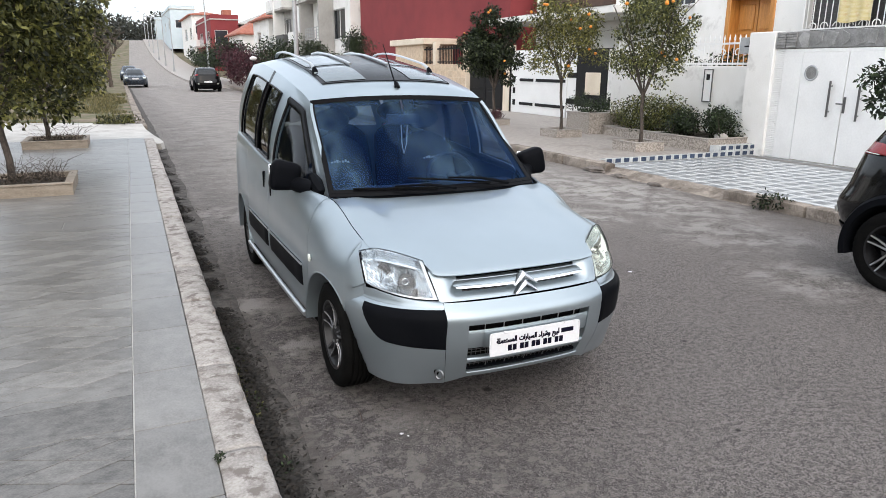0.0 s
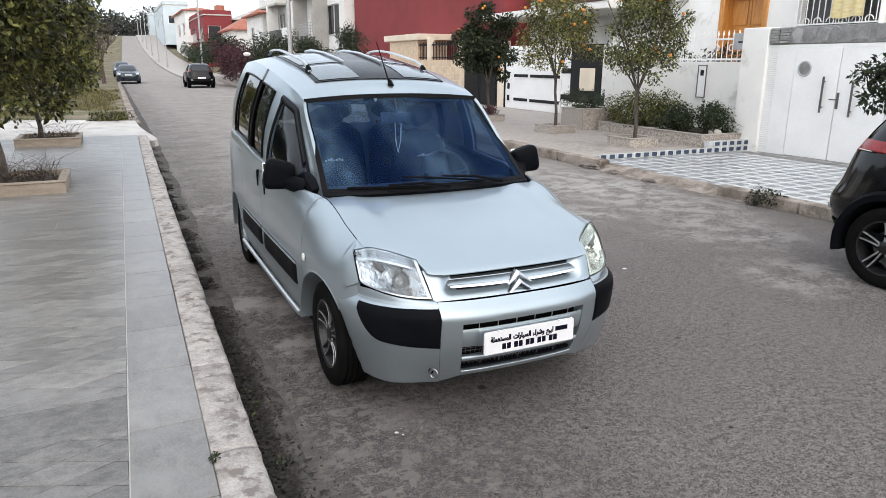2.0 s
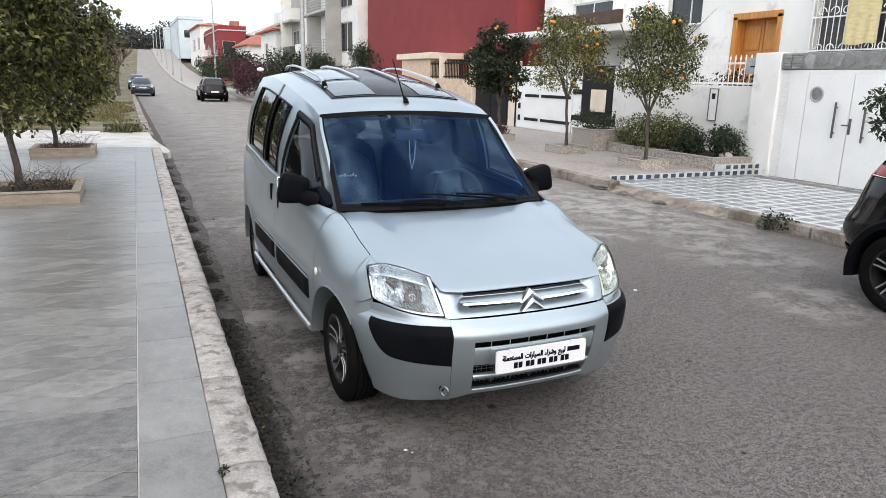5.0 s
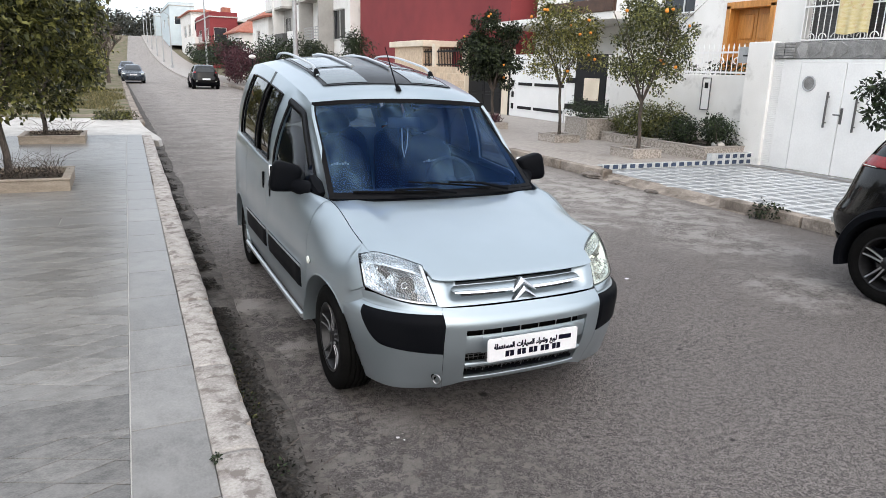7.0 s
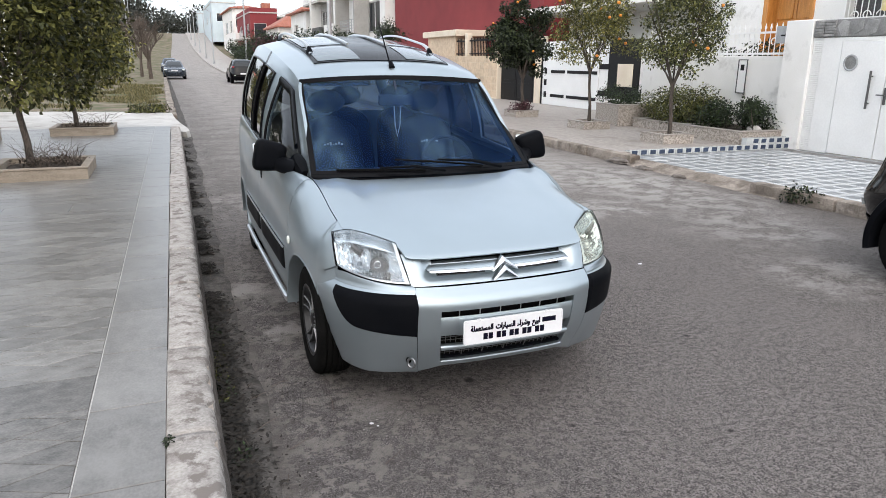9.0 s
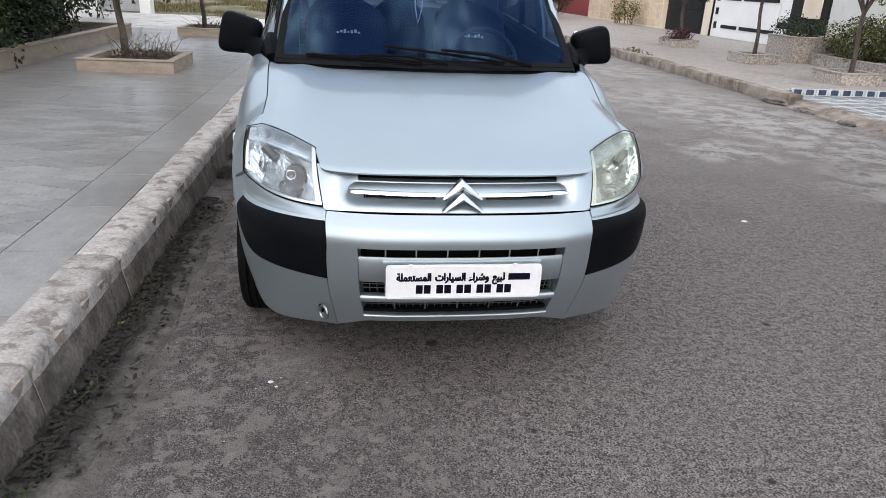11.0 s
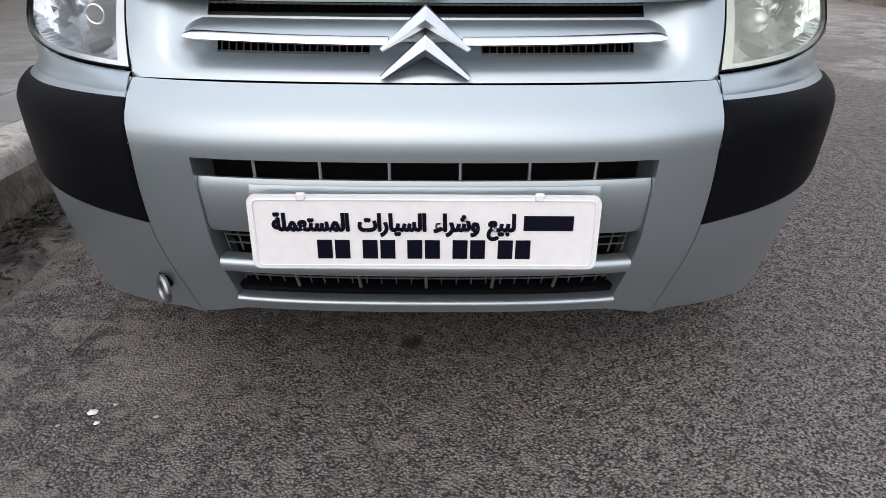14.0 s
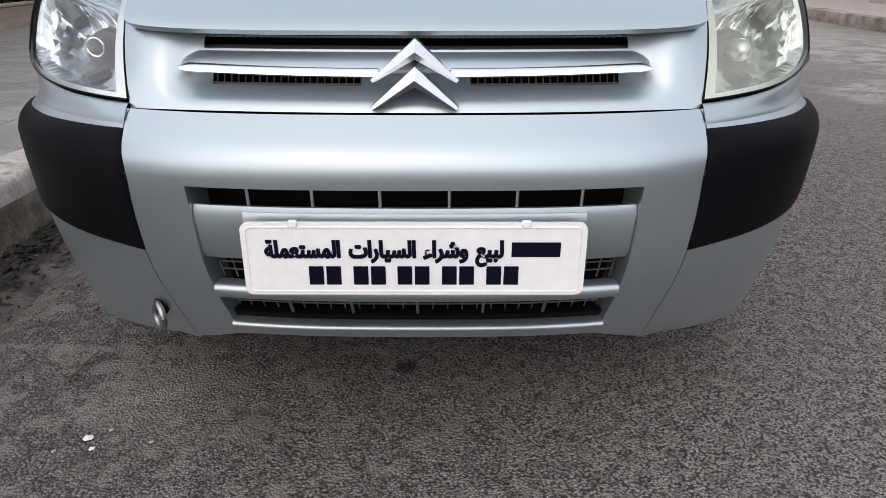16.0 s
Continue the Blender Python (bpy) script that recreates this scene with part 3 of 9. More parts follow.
def kerbs():
    left = thing("kerb_left", (skew(0.160, 0), 0, 0.236), "whitewashed weathered kerb stones along the marble pavement", "kerb", kind="structure")
    ys = [-5.0, -4.05, -3.1, -2.1, -1.1, -0.2, 0.75, 1.55, 2.35, 3.24, 4.36, 5.22, 6.2, 7.2, 8.15, 9.1, 10.1, 11.0, 12.0, 13.0, 14.0, 15.0, 15.9]
    for i, (a, b) in enumerate(zip(ys, ys[1:])):
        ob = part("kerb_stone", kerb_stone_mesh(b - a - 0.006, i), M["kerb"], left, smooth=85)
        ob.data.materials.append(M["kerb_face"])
        ob.matrix_local = pose(0.012 * a + random.Random(i).uniform(-0.007, 0.007), a + 0.003, random.Random(i + 9).uniform(-0.008, 0.005), 0, 0, -0.69)
    back = raw("kerb_bed", [(x, y, z) for z in (-0.3, -0.03) for x, y in ((-0.16, -14), (0.02, -14), (0.37, 15.9), (0.19, 15.9))], [(4, 5, 6, 7), (1, 2, 6, 5), (0, 1, 5, 4), (2, 3, 7, 6)], M["old_kerb"], left)
    # gutter strip at the foot of the kerb, darker than the road
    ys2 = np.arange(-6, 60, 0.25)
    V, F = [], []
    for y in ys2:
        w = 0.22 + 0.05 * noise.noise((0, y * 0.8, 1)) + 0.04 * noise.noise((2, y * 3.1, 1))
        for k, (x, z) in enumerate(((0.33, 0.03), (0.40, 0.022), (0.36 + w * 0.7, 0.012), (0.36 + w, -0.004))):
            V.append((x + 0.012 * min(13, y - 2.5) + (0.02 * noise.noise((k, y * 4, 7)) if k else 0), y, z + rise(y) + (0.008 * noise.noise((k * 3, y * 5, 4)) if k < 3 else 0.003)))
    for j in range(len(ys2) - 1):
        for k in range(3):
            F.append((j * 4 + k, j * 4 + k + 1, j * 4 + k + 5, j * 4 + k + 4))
    tagged(raw("gutter", V, F, M["gutter"], smooth=True), "dark gutter strip with earth and litter", "gutter", kind="structure")
    # concrete apron that closes the pavement
    pts = [(-9, 16.2), (0.2, 16.2), (0.36, 15.9), (0.5, 15.6), (0.62, 15.5), (0.7, 15.8), (0.66, 16.6), (0.55, 17.8), (0.46, 19.2), (0.4, 20.4), (-1.0, 21.2), (-3.0, 21.7), (-9, 22)]
    bm = bmesh.new()
    top = [bm.verts.new((x, y, 0.205 - (0.06 if x > 0.45 else 0))) for x, y in pts]
    bot = [bm.verts.new((x + (0.03 if x > 0.3 else 0), y, -0.05)) for x, y in pts]
    bm.faces.new(top)
    for k in range(len(pts)):
        bm.faces.new((top[k], bot[k], bot[(k + 1) % len(pts)], top[(k + 1) % len(pts)]))
    tagged(part("pavement_apron", bm, M["concrete"]), "pale bare concrete apron at the pavement's end", "pavement", kind="structure")
    far = thing("kerb_far", (0.28, 20.4, 0), "low concrete kerb beside the rough grass", "kerb", kind="structure")
    for i in range(42):
        y = 20.4 + i
        bm = bmesh.new()
        box(bm, (0.0, 0.01, -0.1), (0.24, 0.99, 0.16), 0.02)
        ob = part("kerb_stone", bm, M["old_kerb"], far)
        ob.matrix_local = pose(random.Random(i).uniform(-0.02, 0.02), i, rise(y), math.degrees(math.atan(0.0009 * max(0, y - 35))))
    right = thing("kerb_right", (7.42, 0, 0), "worn earth-stained concrete kerb along the houses", "kerb", kind="structure")
    i, y = 0, -9.0
    while y < 60:
        n = 1.3
        if not (6.3 < y + n / 2 < 9.4):
            bm = bmesh.new()
            box(bm, (0.0, 0.008, -0.1), (0.22, n - 0.008, 0.165), 0.03, 2)
            for v in bm.verts:
                v.co += Vector((noise.noise((v.co.y * 3, i, v.co.z * 4)), 0, noise.noise((v.co.y * 4, i, 7)))) * 0.014
            ob = part("kerb_stone", bm, M["old_kerb"], right)
            ob.matrix_local = pose(random.Random(i + 3).uniform(-0.02, 0.02) + (0.0015 * max(0, y - 11) ** 1.5), y, rise(y) - (0.02 if y < 6 else 0), math.degrees(math.atan(0.0009 * max(0, y - 35))))
        i, y = i + 1, y + n
    bm = bmesh.new()
    sheet(bm, lambda u, v: Vector((7.34 + 0.34 * u, 6.1 + 3.5 * v, -0.012 + 0.107 * min(1, u * 1.3) + 0.015 * noise.noise((u * 3, v * 9, 2)))), 6, 40)
    tagged(part("kerb_ramp", bm, M["old_kerb"]), "crumbling low concrete edge of the driveway", "kerb", kind="structure")


def right_pavement():
    # pavement north of the driveway and along the houses
    V, F = [], []
    ys = [9.62, 11, 13, 15, 17, 19, 21, 23, 25, 28, 31, 34, 38, 42, 46, 50, 55, 60, 66, 72]
    for y in ys:
        x0 = 7.55 + 0.0015 * max(0, y - 11) ** 1.5
        V += [(x0, y, 0.165 + rise(y)), (13.3, y, 0.175 + rise(y)), (x0, y, -0.1 + rise(y))]
    for j in range(len(ys) - 1):
        F += [(3 * j, 3 * j + 1, 3 * j + 4, 3 * j + 3), (3 * j + 2, 3 * j, 3 * j + 3, 3 * j + 5)]
    F.append((0, 2, 1))
    tagged(raw("pavement_right", V, F, M["terrace"]), "speckled brown-grey stone pavement before the houses", "pavement", kind="structure")
    ys = list(range(57, 186, 4))
    far = []
    for y in ys:
        x0 = 6.2 + 1.7 * max(0, (65 - y) / 8) ** 1.5
        far += [(x0, y, -0.1 + rise(y)), (x0 + 0.02, y, 0.16 + rise(y)), (x0 + 0.3, y, 0.17 + rise(y)), (10.6, y, 0.18 + rise(y))]
    tagged(raw("pavement_far", far, [(4 * j + k, 4 * j + k + 1, 4 * j + k + 5, 4 * j + k + 4) for j in range(len(ys) - 1) for k in range(3)], M["terrace"]), "dusty far pavement climbing the hill", "pavement", kind="structure")
    # driveway of glazed floor tiles
    drive = raw("driveway", [(7.62, -9, 0.082), (11.6, -9, 0.082), (11.6, 9.62, 0.082), (7.62, 9.62, 0.082)], [(0, 1, 2, 3)], M["grout"])
    tagged(drive, "blue-grey and white tiled driveway before the white gate", "driveway", kind="structure")
    # each tile is white with a grey square in its middle
    s = 0.30
    v, f = slab_mesh([(-s / 2 + 0.002, -s / 2 + 0.002), (s / 2 - 0.002, -s / 2 + 0.002), (s / 2 - 0.002, s / 2 - 0.002), (-s / 2 + 0.002, s / 2 - 0.002)], 0.0, 0.006)
    q = 0.098
    n0, nf = len(v), len(f)
    v = list(v) + [(-q, -q, 0.0004), (q, -q, 0.0004), (q, q, 0.0004), (-q, q, 0.0004)]
    f = list(f) + [(n0, n0 + 1, n0 + 2, n0 + 3)]
    me = bpy.data.meshes.new("tile")
    me.from_pydata(v, [], f)
    me.materials.append(M["pale_tile"])
    me.materials.append(M["slate_tile"])
    me.polygons[nf].material_index = 1
    V, F = [], []
    for i in range(13):
        for j in range(50):
            x, y = 7.77 + s * i, 9.46 - s * j
            if j < 23:
                ob = new("tile", me)
                ob.parent = drive
                ob.matrix_local = pose(x, y, 0.088 + random.uniform(-0.0006, 0.0006))
            else:
                F += [tuple(len(V) + k for k in face) for face in f]
                V += [(p[0] + x, p[1] + y, p[2] + 0.088) for p in v]
    rest = raw("tile_field", V, F, M["pale_tile"], drive)
    rest.data.materials.append(M["slate_tile"])
    for k, poly in enumerate(rest.data.polygons):
        poly.material_index = 1 if k % len(f) == nf else 0
    tagged(rest, kind="stuff")
    v, f = slab_mesh([(-0.1, -0.1), (0.1, -0.1), (0.1, 0.1), (-0.1, 0.1)], 0.0, 0.006)
    me = bpy.data.meshes.new("border_tile")
    me.from_pydata(v, [], f)
    me.materials.append(M["mosaic"])
    for j in range(30):
        ob = new("border_tile", me)
        ob.parent = drive
        ob.matrix_local = pose(11.18, 9.38 - 0.21 * j, 0.093)
    # tiled riser between driveway and pavement
    riser = thing("tiled_riser", (7.6, 9.62, 0.08), "low step faced with navy and white glazed tiles", "step")
    part("core", boxes(((0.1, 0.0, 0), (3.9, 0.12, 0.10)), ((2.75, 0.0, 0.1), (3.9, 0.12, 0.235))), M["pale_tile"], riser)
    n = 19
    for row in range(2):
        for i in range(n):
            x = 0.12 + 3.74 * i / n
            if row and x < 2.78:
                continue
            bm = boxes(((x, -0.012, 0.012 + 0.118 * row), (x + 0.19, 0.004, 0.118 * (row + 1) - 0.004)), bevel=0.003)
            part("tile", bm, M["pale_tile"], riser)
            bm = boxes(((x + 0.035, -0.016, 0.026 + 0.118 * row), (x + 0.155, -0.010, 0.118 * (row + 1) - 0.016)), bevel=0.002)
            part("tile_inlay", bm, M["navy_tile"], riser)


left_pavement()
kerbs()
right_pavement()


# ---- planters ----
def open_box(lo, hi, wall, z_in):
    """An open-topped box of four walls with a thickness."""
    (x0, y0, z0), (x1, y1, z1) = lo, hi
    return boxes(((x0, y0, z0), (x1, y0 + wall, z1)), ((x0, y1 - wall, z0), (x1, y1, z1)), ((x0, y0 + wall, z0), (x0 + wall, y1 - wall, z1)), ((x1 - wall, y0 + wall, z0), (x1, y1 - wall, z1)), bevel=0.006)


def soil_bed(lo, hi, z, seed):
    bm = bmesh.new()
    sheet(bm, lambda u, v: Vector((lerp(lo[0], hi[0], u), lerp(lo[1], hi[1], v), z + 0.05 * math.sin(math.pi * u) * math.sin(math.pi * v) + 0.03 * noise.noise((u * 5 + seed, v * 5, seed)))), 14, 14)
    return bm


def tree_box(at, size, h, mat, label, cap=None):
    x, y, z = at
    t = thing("tree_planter", at, label, "planter", "planters round the street trees")
    part("wall", open_box((0, 0, -0.02), (size[0], size[1], h), 0.09, 0.1), mat, t)
    if cap:
        part("rim", open_box((-0.01, -0.01, h), (size[0] + 0.01, size[1] + 0.01, h + 0.022), 0.1, 0.1), cap, t, "pale stone rim")
    part("soil", soil_bed((0.085, 0.085), (size[0] - 0.085, size[1] - 0.085), h * 0.6, x), M["soil"], t)
    return t


tree_box((-1.78, 9.05, PAV), (1.09, 1.12, 0.13), 0.13, M["travertine"], "low tan stone planter box on the marble pavement", M["travertine"])
tree_box((-1.80, 14.42, PAV), (1.09, 1.14, 0.13), 0.13, M["travertine"], "low tan stone planter box on the marble pavement", M["travertine"])
for px, py in ((9.0, 10.32), (9.13, 13.25), (9.25, 16.85)):
    tree_box((px, py, 0.165), (0.72, 0.72, 0.17), 0.17, M["granite"], "square speckled granite planter box on the pavement", M["terrace"])


def long_planter(name, at, size, h, mat, label):
    t = thing(name, at, label, "planter")
    part("wall", open_box((0, 0, -0.02), (size[0], size[1], h), 0.1, 0.1), mat, t)
    part("rim", open_box((-0.015, -0.015, h), (size[0] + 0.015, size[1] + 0.015, h + 0.025), 0.13, 0.1), M["terrace"] if mat == M["granite"] else mat, t)
    part("soil", soil_bed((0.09, 0.09), (size[0] - 0.09, size[1] - 0.09), h * 0.7, at[1]), M["soil"], t)
    return t


long_planter("hedge_planter", (-5.2, 6.0, PAV), (2.7, 8.0), 0.2, M["travertine"], "long tan stone planter with a clipped hedge")
long_planter("hedge_planter", (10.35, 9.80, 0.165), (1.22, 1.7), 0.24, M["granite"], "granite garden planter against the white wall")
long_planter("hedge_planter", (10.75, 11.5, 0.165), (0.82, 2.1), 0.2, M["granite"], "granite garden planter against the white wall")
long_planter("block_planter", (10.4, 13.75, 0.165), (1.15, 0.95), 0.5, M["granite"], "tall speckled granite planter block")


# ---- buildings ----
def wall_with_holes(bm, x0, x1, y0, y1, z0, z1, holes):
    """A wall in the plane of y and z between x0 and x1, with rectangular openings (ya, yb, za, zb)."""
    ys = sorted({y0, y1, *[h[0] for h in holes], *[h[1] for h in holes]})
    zs = sorted({z0, z1, *[h[2] for h in holes], *[h[3] for h in holes]})
    for a, b in zip(ys, ys[1:]):
        run = None
        for c, d in zip(zs, zs[1:]):
            solid = not any(h[0] <= a and b <= h[1] and h[2] <= c and d <= h[3] for h in holes)
            if solid:
                box(bm, (x0, a, c), (x1, b, d))
    bmesh.ops.remove_doubles(bm, verts=bm.verts, dist=0.0005)
    dup = {}
    for f in bm.faces:
        c = f.calc_center_median()
        dup.setdefault((round(c.x, 3), round(c.y, 3), round(c.z, 3)), []).append(f)
    bmesh.ops.delete(bm, geom=[f for fs in dup.values() if len(fs) > 1 for f in fs], context="FACES")
    return bm


def window(parent, x, y0, y1, z0, z1, frame_mat, bars=1, depth=0.12):
    w = part("window", boxes(((x + depth, y0, z0), (x + depth + 0.02, y1, z1))), M["dark_glass"], parent)
    t = 0.05
    bm = boxes(((x + depth - 0.03, y0, z0), (x + depth, y0 + t, z1)), ((x + depth - 0.03, y1 - t, z0), (x + depth, y1, z1)), ((x + depth - 0.03, y0 + t, z0), (x + depth, y1 - t, z0 + t)), ((x + depth - 0.03, y0 + t, z1 - t), (x + depth, y1 - t, z1)))
    for k in range(bars):
        yc = lerp(y0, y1, (k + 1) / (bars + 1))
        box(bm, (x + depth - 0.03, yc - 0.02, z0 + t), (x + depth, yc + 0.02, z1 - t))
    part("window_frame", bm, frame_mat, w)
    part("window_sill", boxes(((x - 0.06, y0 - 0.06, z0 - 0.06), (x + depth, y1 + 0.06, z0)), bevel=0.008), M["concrete"], w)
    return w


def house(label, x0, x1, y0, y1, z0, h, mat, holes=(), roof="flat", front_holes=(), roof_mat=None, frame="white_metal"):
    """A house: street wall with real openings, closing walls, windows, roof. front_holes are in the wall that faces down the street."""
    t = thing("house", ((x0 + x1) / 2, (y0 + y1) / 2, z0), label, "house")
    ox, oy = (x0 + x1) / 2, (y0 + y1) / 2
    X0, X1, Y0, Y1 = x0 - ox, x1 - ox, y0 - oy, y1 - oy
    hs = [(a - oy, b - oy, c, d) for a, b, c, d in holes]
    part("street_wall", wall_with_holes(bmesh.new(), X0, X0 + 0.25, Y0, Y1, -0.5, h, hs), mat, t, smooth=0)
    bm = wall_with_holes(bmesh.new(), 0, 0.25, -(X1 - X0 - 0.25), 0, -0.5, h, [(-(b - x0 - 0.25), -(a - x0 - 0.25), c, d) for a, b, c, d in front_holes])
    bmesh.ops.transform(bm, verts=bm.verts, matrix=Matrix.Translation((X0 + 0.25, Y0, 0)) @ Matrix.Rotation(radians(90), 4, "Z") @ Matrix.Diagonal((1, 1, 1, 1)))
    part("side_wall", bm, mat, t, smooth=0)
    part("back_walls", boxes(((X0 + 0.25, Y1 - 0.25, -0.5), (X1, Y1, h)), ((X1 - 0.25, Y0 + 0.25, -0.5), (X1, Y1 - 0.25, h))), mat, t, smooth=0)
    for a, b, c, d in hs:
        if c != 1.3:                                   # the door's own opening takes no window
            window(t, X0, a, b, c, d, M[frame])
    for a, b, c, d in front_holes:
        w = part("window", boxes(((a - ox, Y0 + 0.12, c), (b - ox, Y0 + 0.14, d))), M["dark_glass"], t)
        part("window_frame", boxes(((a - ox, Y0 + 0.08, c), (a - ox + 0.06, Y0 + 0.12, d)), ((b - ox - 0.06, Y0 + 0.08, c), (b - ox, Y0 + 0.12, d)), ((a - ox + 0.06, Y0 + 0.08, d - 0.06), (b - ox - 0.06, Y0 + 0.12, d)), ((a - ox + 0.06, Y0 + 0.08, c), (b - ox - 0.06, Y0 + 0.12, c + 0.06))), M[frame], w)
    if roof == "flat":
        part("roof", boxes(((X0 - 0.12, Y0 - 0.12, h), (X1 + 0.12, Y1 + 0.12, h + 0.16)), bevel=0.02), roof_mat or M["concrete"], t)
        part("parapet", open_box((X0, Y0, h + 0.16), (X1, Y1, h + 0.75), 0.2, 0), mat, t)
    else:
        bm = bmesh.new()
        e, rh = 0.5, roof
        base = [bm.verts.new(p) for p in ((X0 - e, Y0 - e, h), (X1 + e, Y0 - e, h), (X1 + e, Y1 + e, h), (X0 - e, Y1 + e, h))]
        low = [bm.verts.new((v.co.x, v.co.y, h - 0.14)) for v in base]
        w, l_ = X1 - X0, Y1 - Y0
        if w > l_:
            ridge = [bm.verts.new((X0 + l_ / 2, 0, h + rh)), bm.verts.new((X1 - l_ / 2, 0, h + rh))]
            bm.faces.new((base[0], base[1], ridge[1], ridge[0]))
            bm.faces.new((base[2], base[3], ridge[0], ridge[1]))
            bm.faces.new((base[1], base[2], ridge[1]))
            bm.faces.new((base[3], base[0], ridge[0]))
        else:
            ridge = [bm.verts.new((0, Y0 + w / 2, h + rh)), bm.verts.new((0, Y1 - w / 2 + 0.01, h + rh))]
            bm.faces.new((base[0], base[1], ridge[0]))
            bm.faces.new((base[1], base[2], ridge[1], ridge[0]))
            bm.faces.new((base[2], base[3], ridge[1]))
            bm.faces.new((base[3], base[0], ridge[0], ridge[1]))
        for k in range(4):
            bm.faces.new((base[k], low[k], low[(k + 1) % 4], base[(k + 1) % 4]))
        bm.faces.new(low[::-1])
        part("roof", bm, roof_mat or M["roof_tile"], t, smooth=0)
    return t


def balcony(parent, x, y0, y1, z, depth=1.1, solid=None):
    """A slab with a railing, in the house's own coordinates, before the street wall at x."""
    b = part("balcony", boxes(((x - depth, y0, z - 0.18), (x, y1, z)), bevel=0.01), M["concrete"], parent)
    if solid:
        part("parapet", boxes(((x - depth, y0, z), (x - depth + 0.1, y1, z + 0.95)), ((x - depth + 0.1, y0, z), (x, y0 + 0.1, z + 0.95)), ((x - depth + 0.1, y1 - 0.1, z), (x, y1, z + 0.95))), solid, b)
    else:
        bm = boxes(*[((x - depth + 0.03, y0 + 0.05, z + zz), (x - depth + 0.06, y1 - 0.05, z + zz + 0.04)) for zz in (0.15, 0.35, 0.55, 0.75, 0.95)])
        for k in range(7):
            yy = lerp(y0 + 0.06, y1 - 0.06, k / 6)
            box(bm, (x - depth + 0.025, yy - 0.02, z), (x - depth + 0.065, yy + 0.02, z + 0.98))
        part("railing", bm, M["galvanised"], b)
    return b


def scroll(bm, cy, cz, r, x, flip=1, t=0.012):
    pts = []
    for k in range(15):
        a = k / 14 * 4.6
        rr = r * (1 - 0.13 * a)
        pts.append((x, cy + flip * (rr * math.cos(a) - r * 0.2), cz + rr * math.sin(a)))
    tube(bm, pts, t, 5)


def white_villa():
    h = house("white rendered villa with an orange wooden door and a barred window", 14.0, 24.0, 3.0, 14.3, 0.0, 6.6, M["white_wall"], [(11.8, 13.1, 1.3, 3.5), (8.95, 10.82, 2.56, 4.1), (4.5, 6.3, 2.56, 4.1)])
    oy = -8.65
    # carved double door set deep in its frame
    d = part("door", boxes(((-4.72, 11.86 + oy, 1.3), (-4.66, 12.44 + oy, 3.42)), ((-4.72, 12.46 + oy, 1.3), (-4.66, 13.04 + oy, 3.42)), bevel=0.004), M["wood"], h, "orange varnished carved wooden door")
    for a in (11.94, 12.54):
        for z0, z1 in ((1.45, 2.1), (2.2, 2.6), (2.7, 3.3)):
            part("panel", boxes(((-4.745, a + oy, z0), (-4.72, a + 0.42 + oy, z1)), bevel=0.02), M["wood"], d)
    part("door_frame", boxes(((-5.03, 11.72 + oy, 1.3), (-4.6, 11.86 + oy, 3.5)), ((-5.03, 13.04 + oy, 1.3), (-4.6, 13.18 + oy, 3.5)), ((-5.03, 11.72 + oy, 3.42), (-4.6, 13.18 + oy, 3.58)), bevel=0.01), M["wood"], h, "orange wooden door surround")
    sh = part("shutter", boxes(((-4.905, 8.98 + oy, 2.58), (-4.89, 10.8 + oy, 4.05))), M["dark_grey"], h, "grey roller shutter")
    for k in range(26):
        part("slat", boxes(((-4.92, 8.98 + oy, 2.6 + 0.055 * k), (-4.906, 10.8 + oy, 2.64 + 0.055 * k))), M["dark_grey"], sh)
    g = part("window_grille", boxes(((-5.14, 8.95 + oy, 2.60), (-5.11, 10.82 + oy, 2.63)), ((-5.14, 8.95 + oy, 3.3), (-5.11, 10.82 + oy, 3.33)), ((-5.14, 8.93 + oy, 2.5), (-5.0, 8.96 + oy, 4.1)), ((-5.14, 10.82 + oy, 2.5), (-5.0, 10.85 + oy, 4.1))), M["white_metal"], h, "white curled iron window grille")
    for k in range(13):
        bm = bmesh.new()
        yy = lerp(9.02, 10.75, k / 12) + oy
        tube(bm, [(-5.125, yy, 2.6), (-5.125, yy, 4.05)], 0.011, 6)
        part("grille_rod", bm, M["white_metal"], g)
    for k in range(6):
        yy = lerp(9.15, 10.6, k / 5) + oy
        for z_, r_, d_ in ((2.66, 0.11, 1 if k % 2 else -1), (3.42, 0.12, -1 if k % 2 else 1)):
            bm = bmesh.new()
            scroll(bm, yy, z_, r_, -5.13, d_)
            part("scroll", bm, M["white_metal"], g)
    c = thing("hanging_cloth", (8.8, 9.6, 2.72), "yellow printed cloth hung over the window grille", "cloth")
    bm = bmesh.new()
    sheet(bm, lambda u, v: Vector((-0.02 + 0.02 * math.sin(u * 19) * (1 - v), -0.36 + 0.72 * u, 0.02 * math.sin(u * 7) + 0.95 * v)), 24, 8)
    part("cloth", thicken(bm, 0.006), M["cloth"], c)
    c.matrix_world = pose(13.83, 9.62, 2.72)


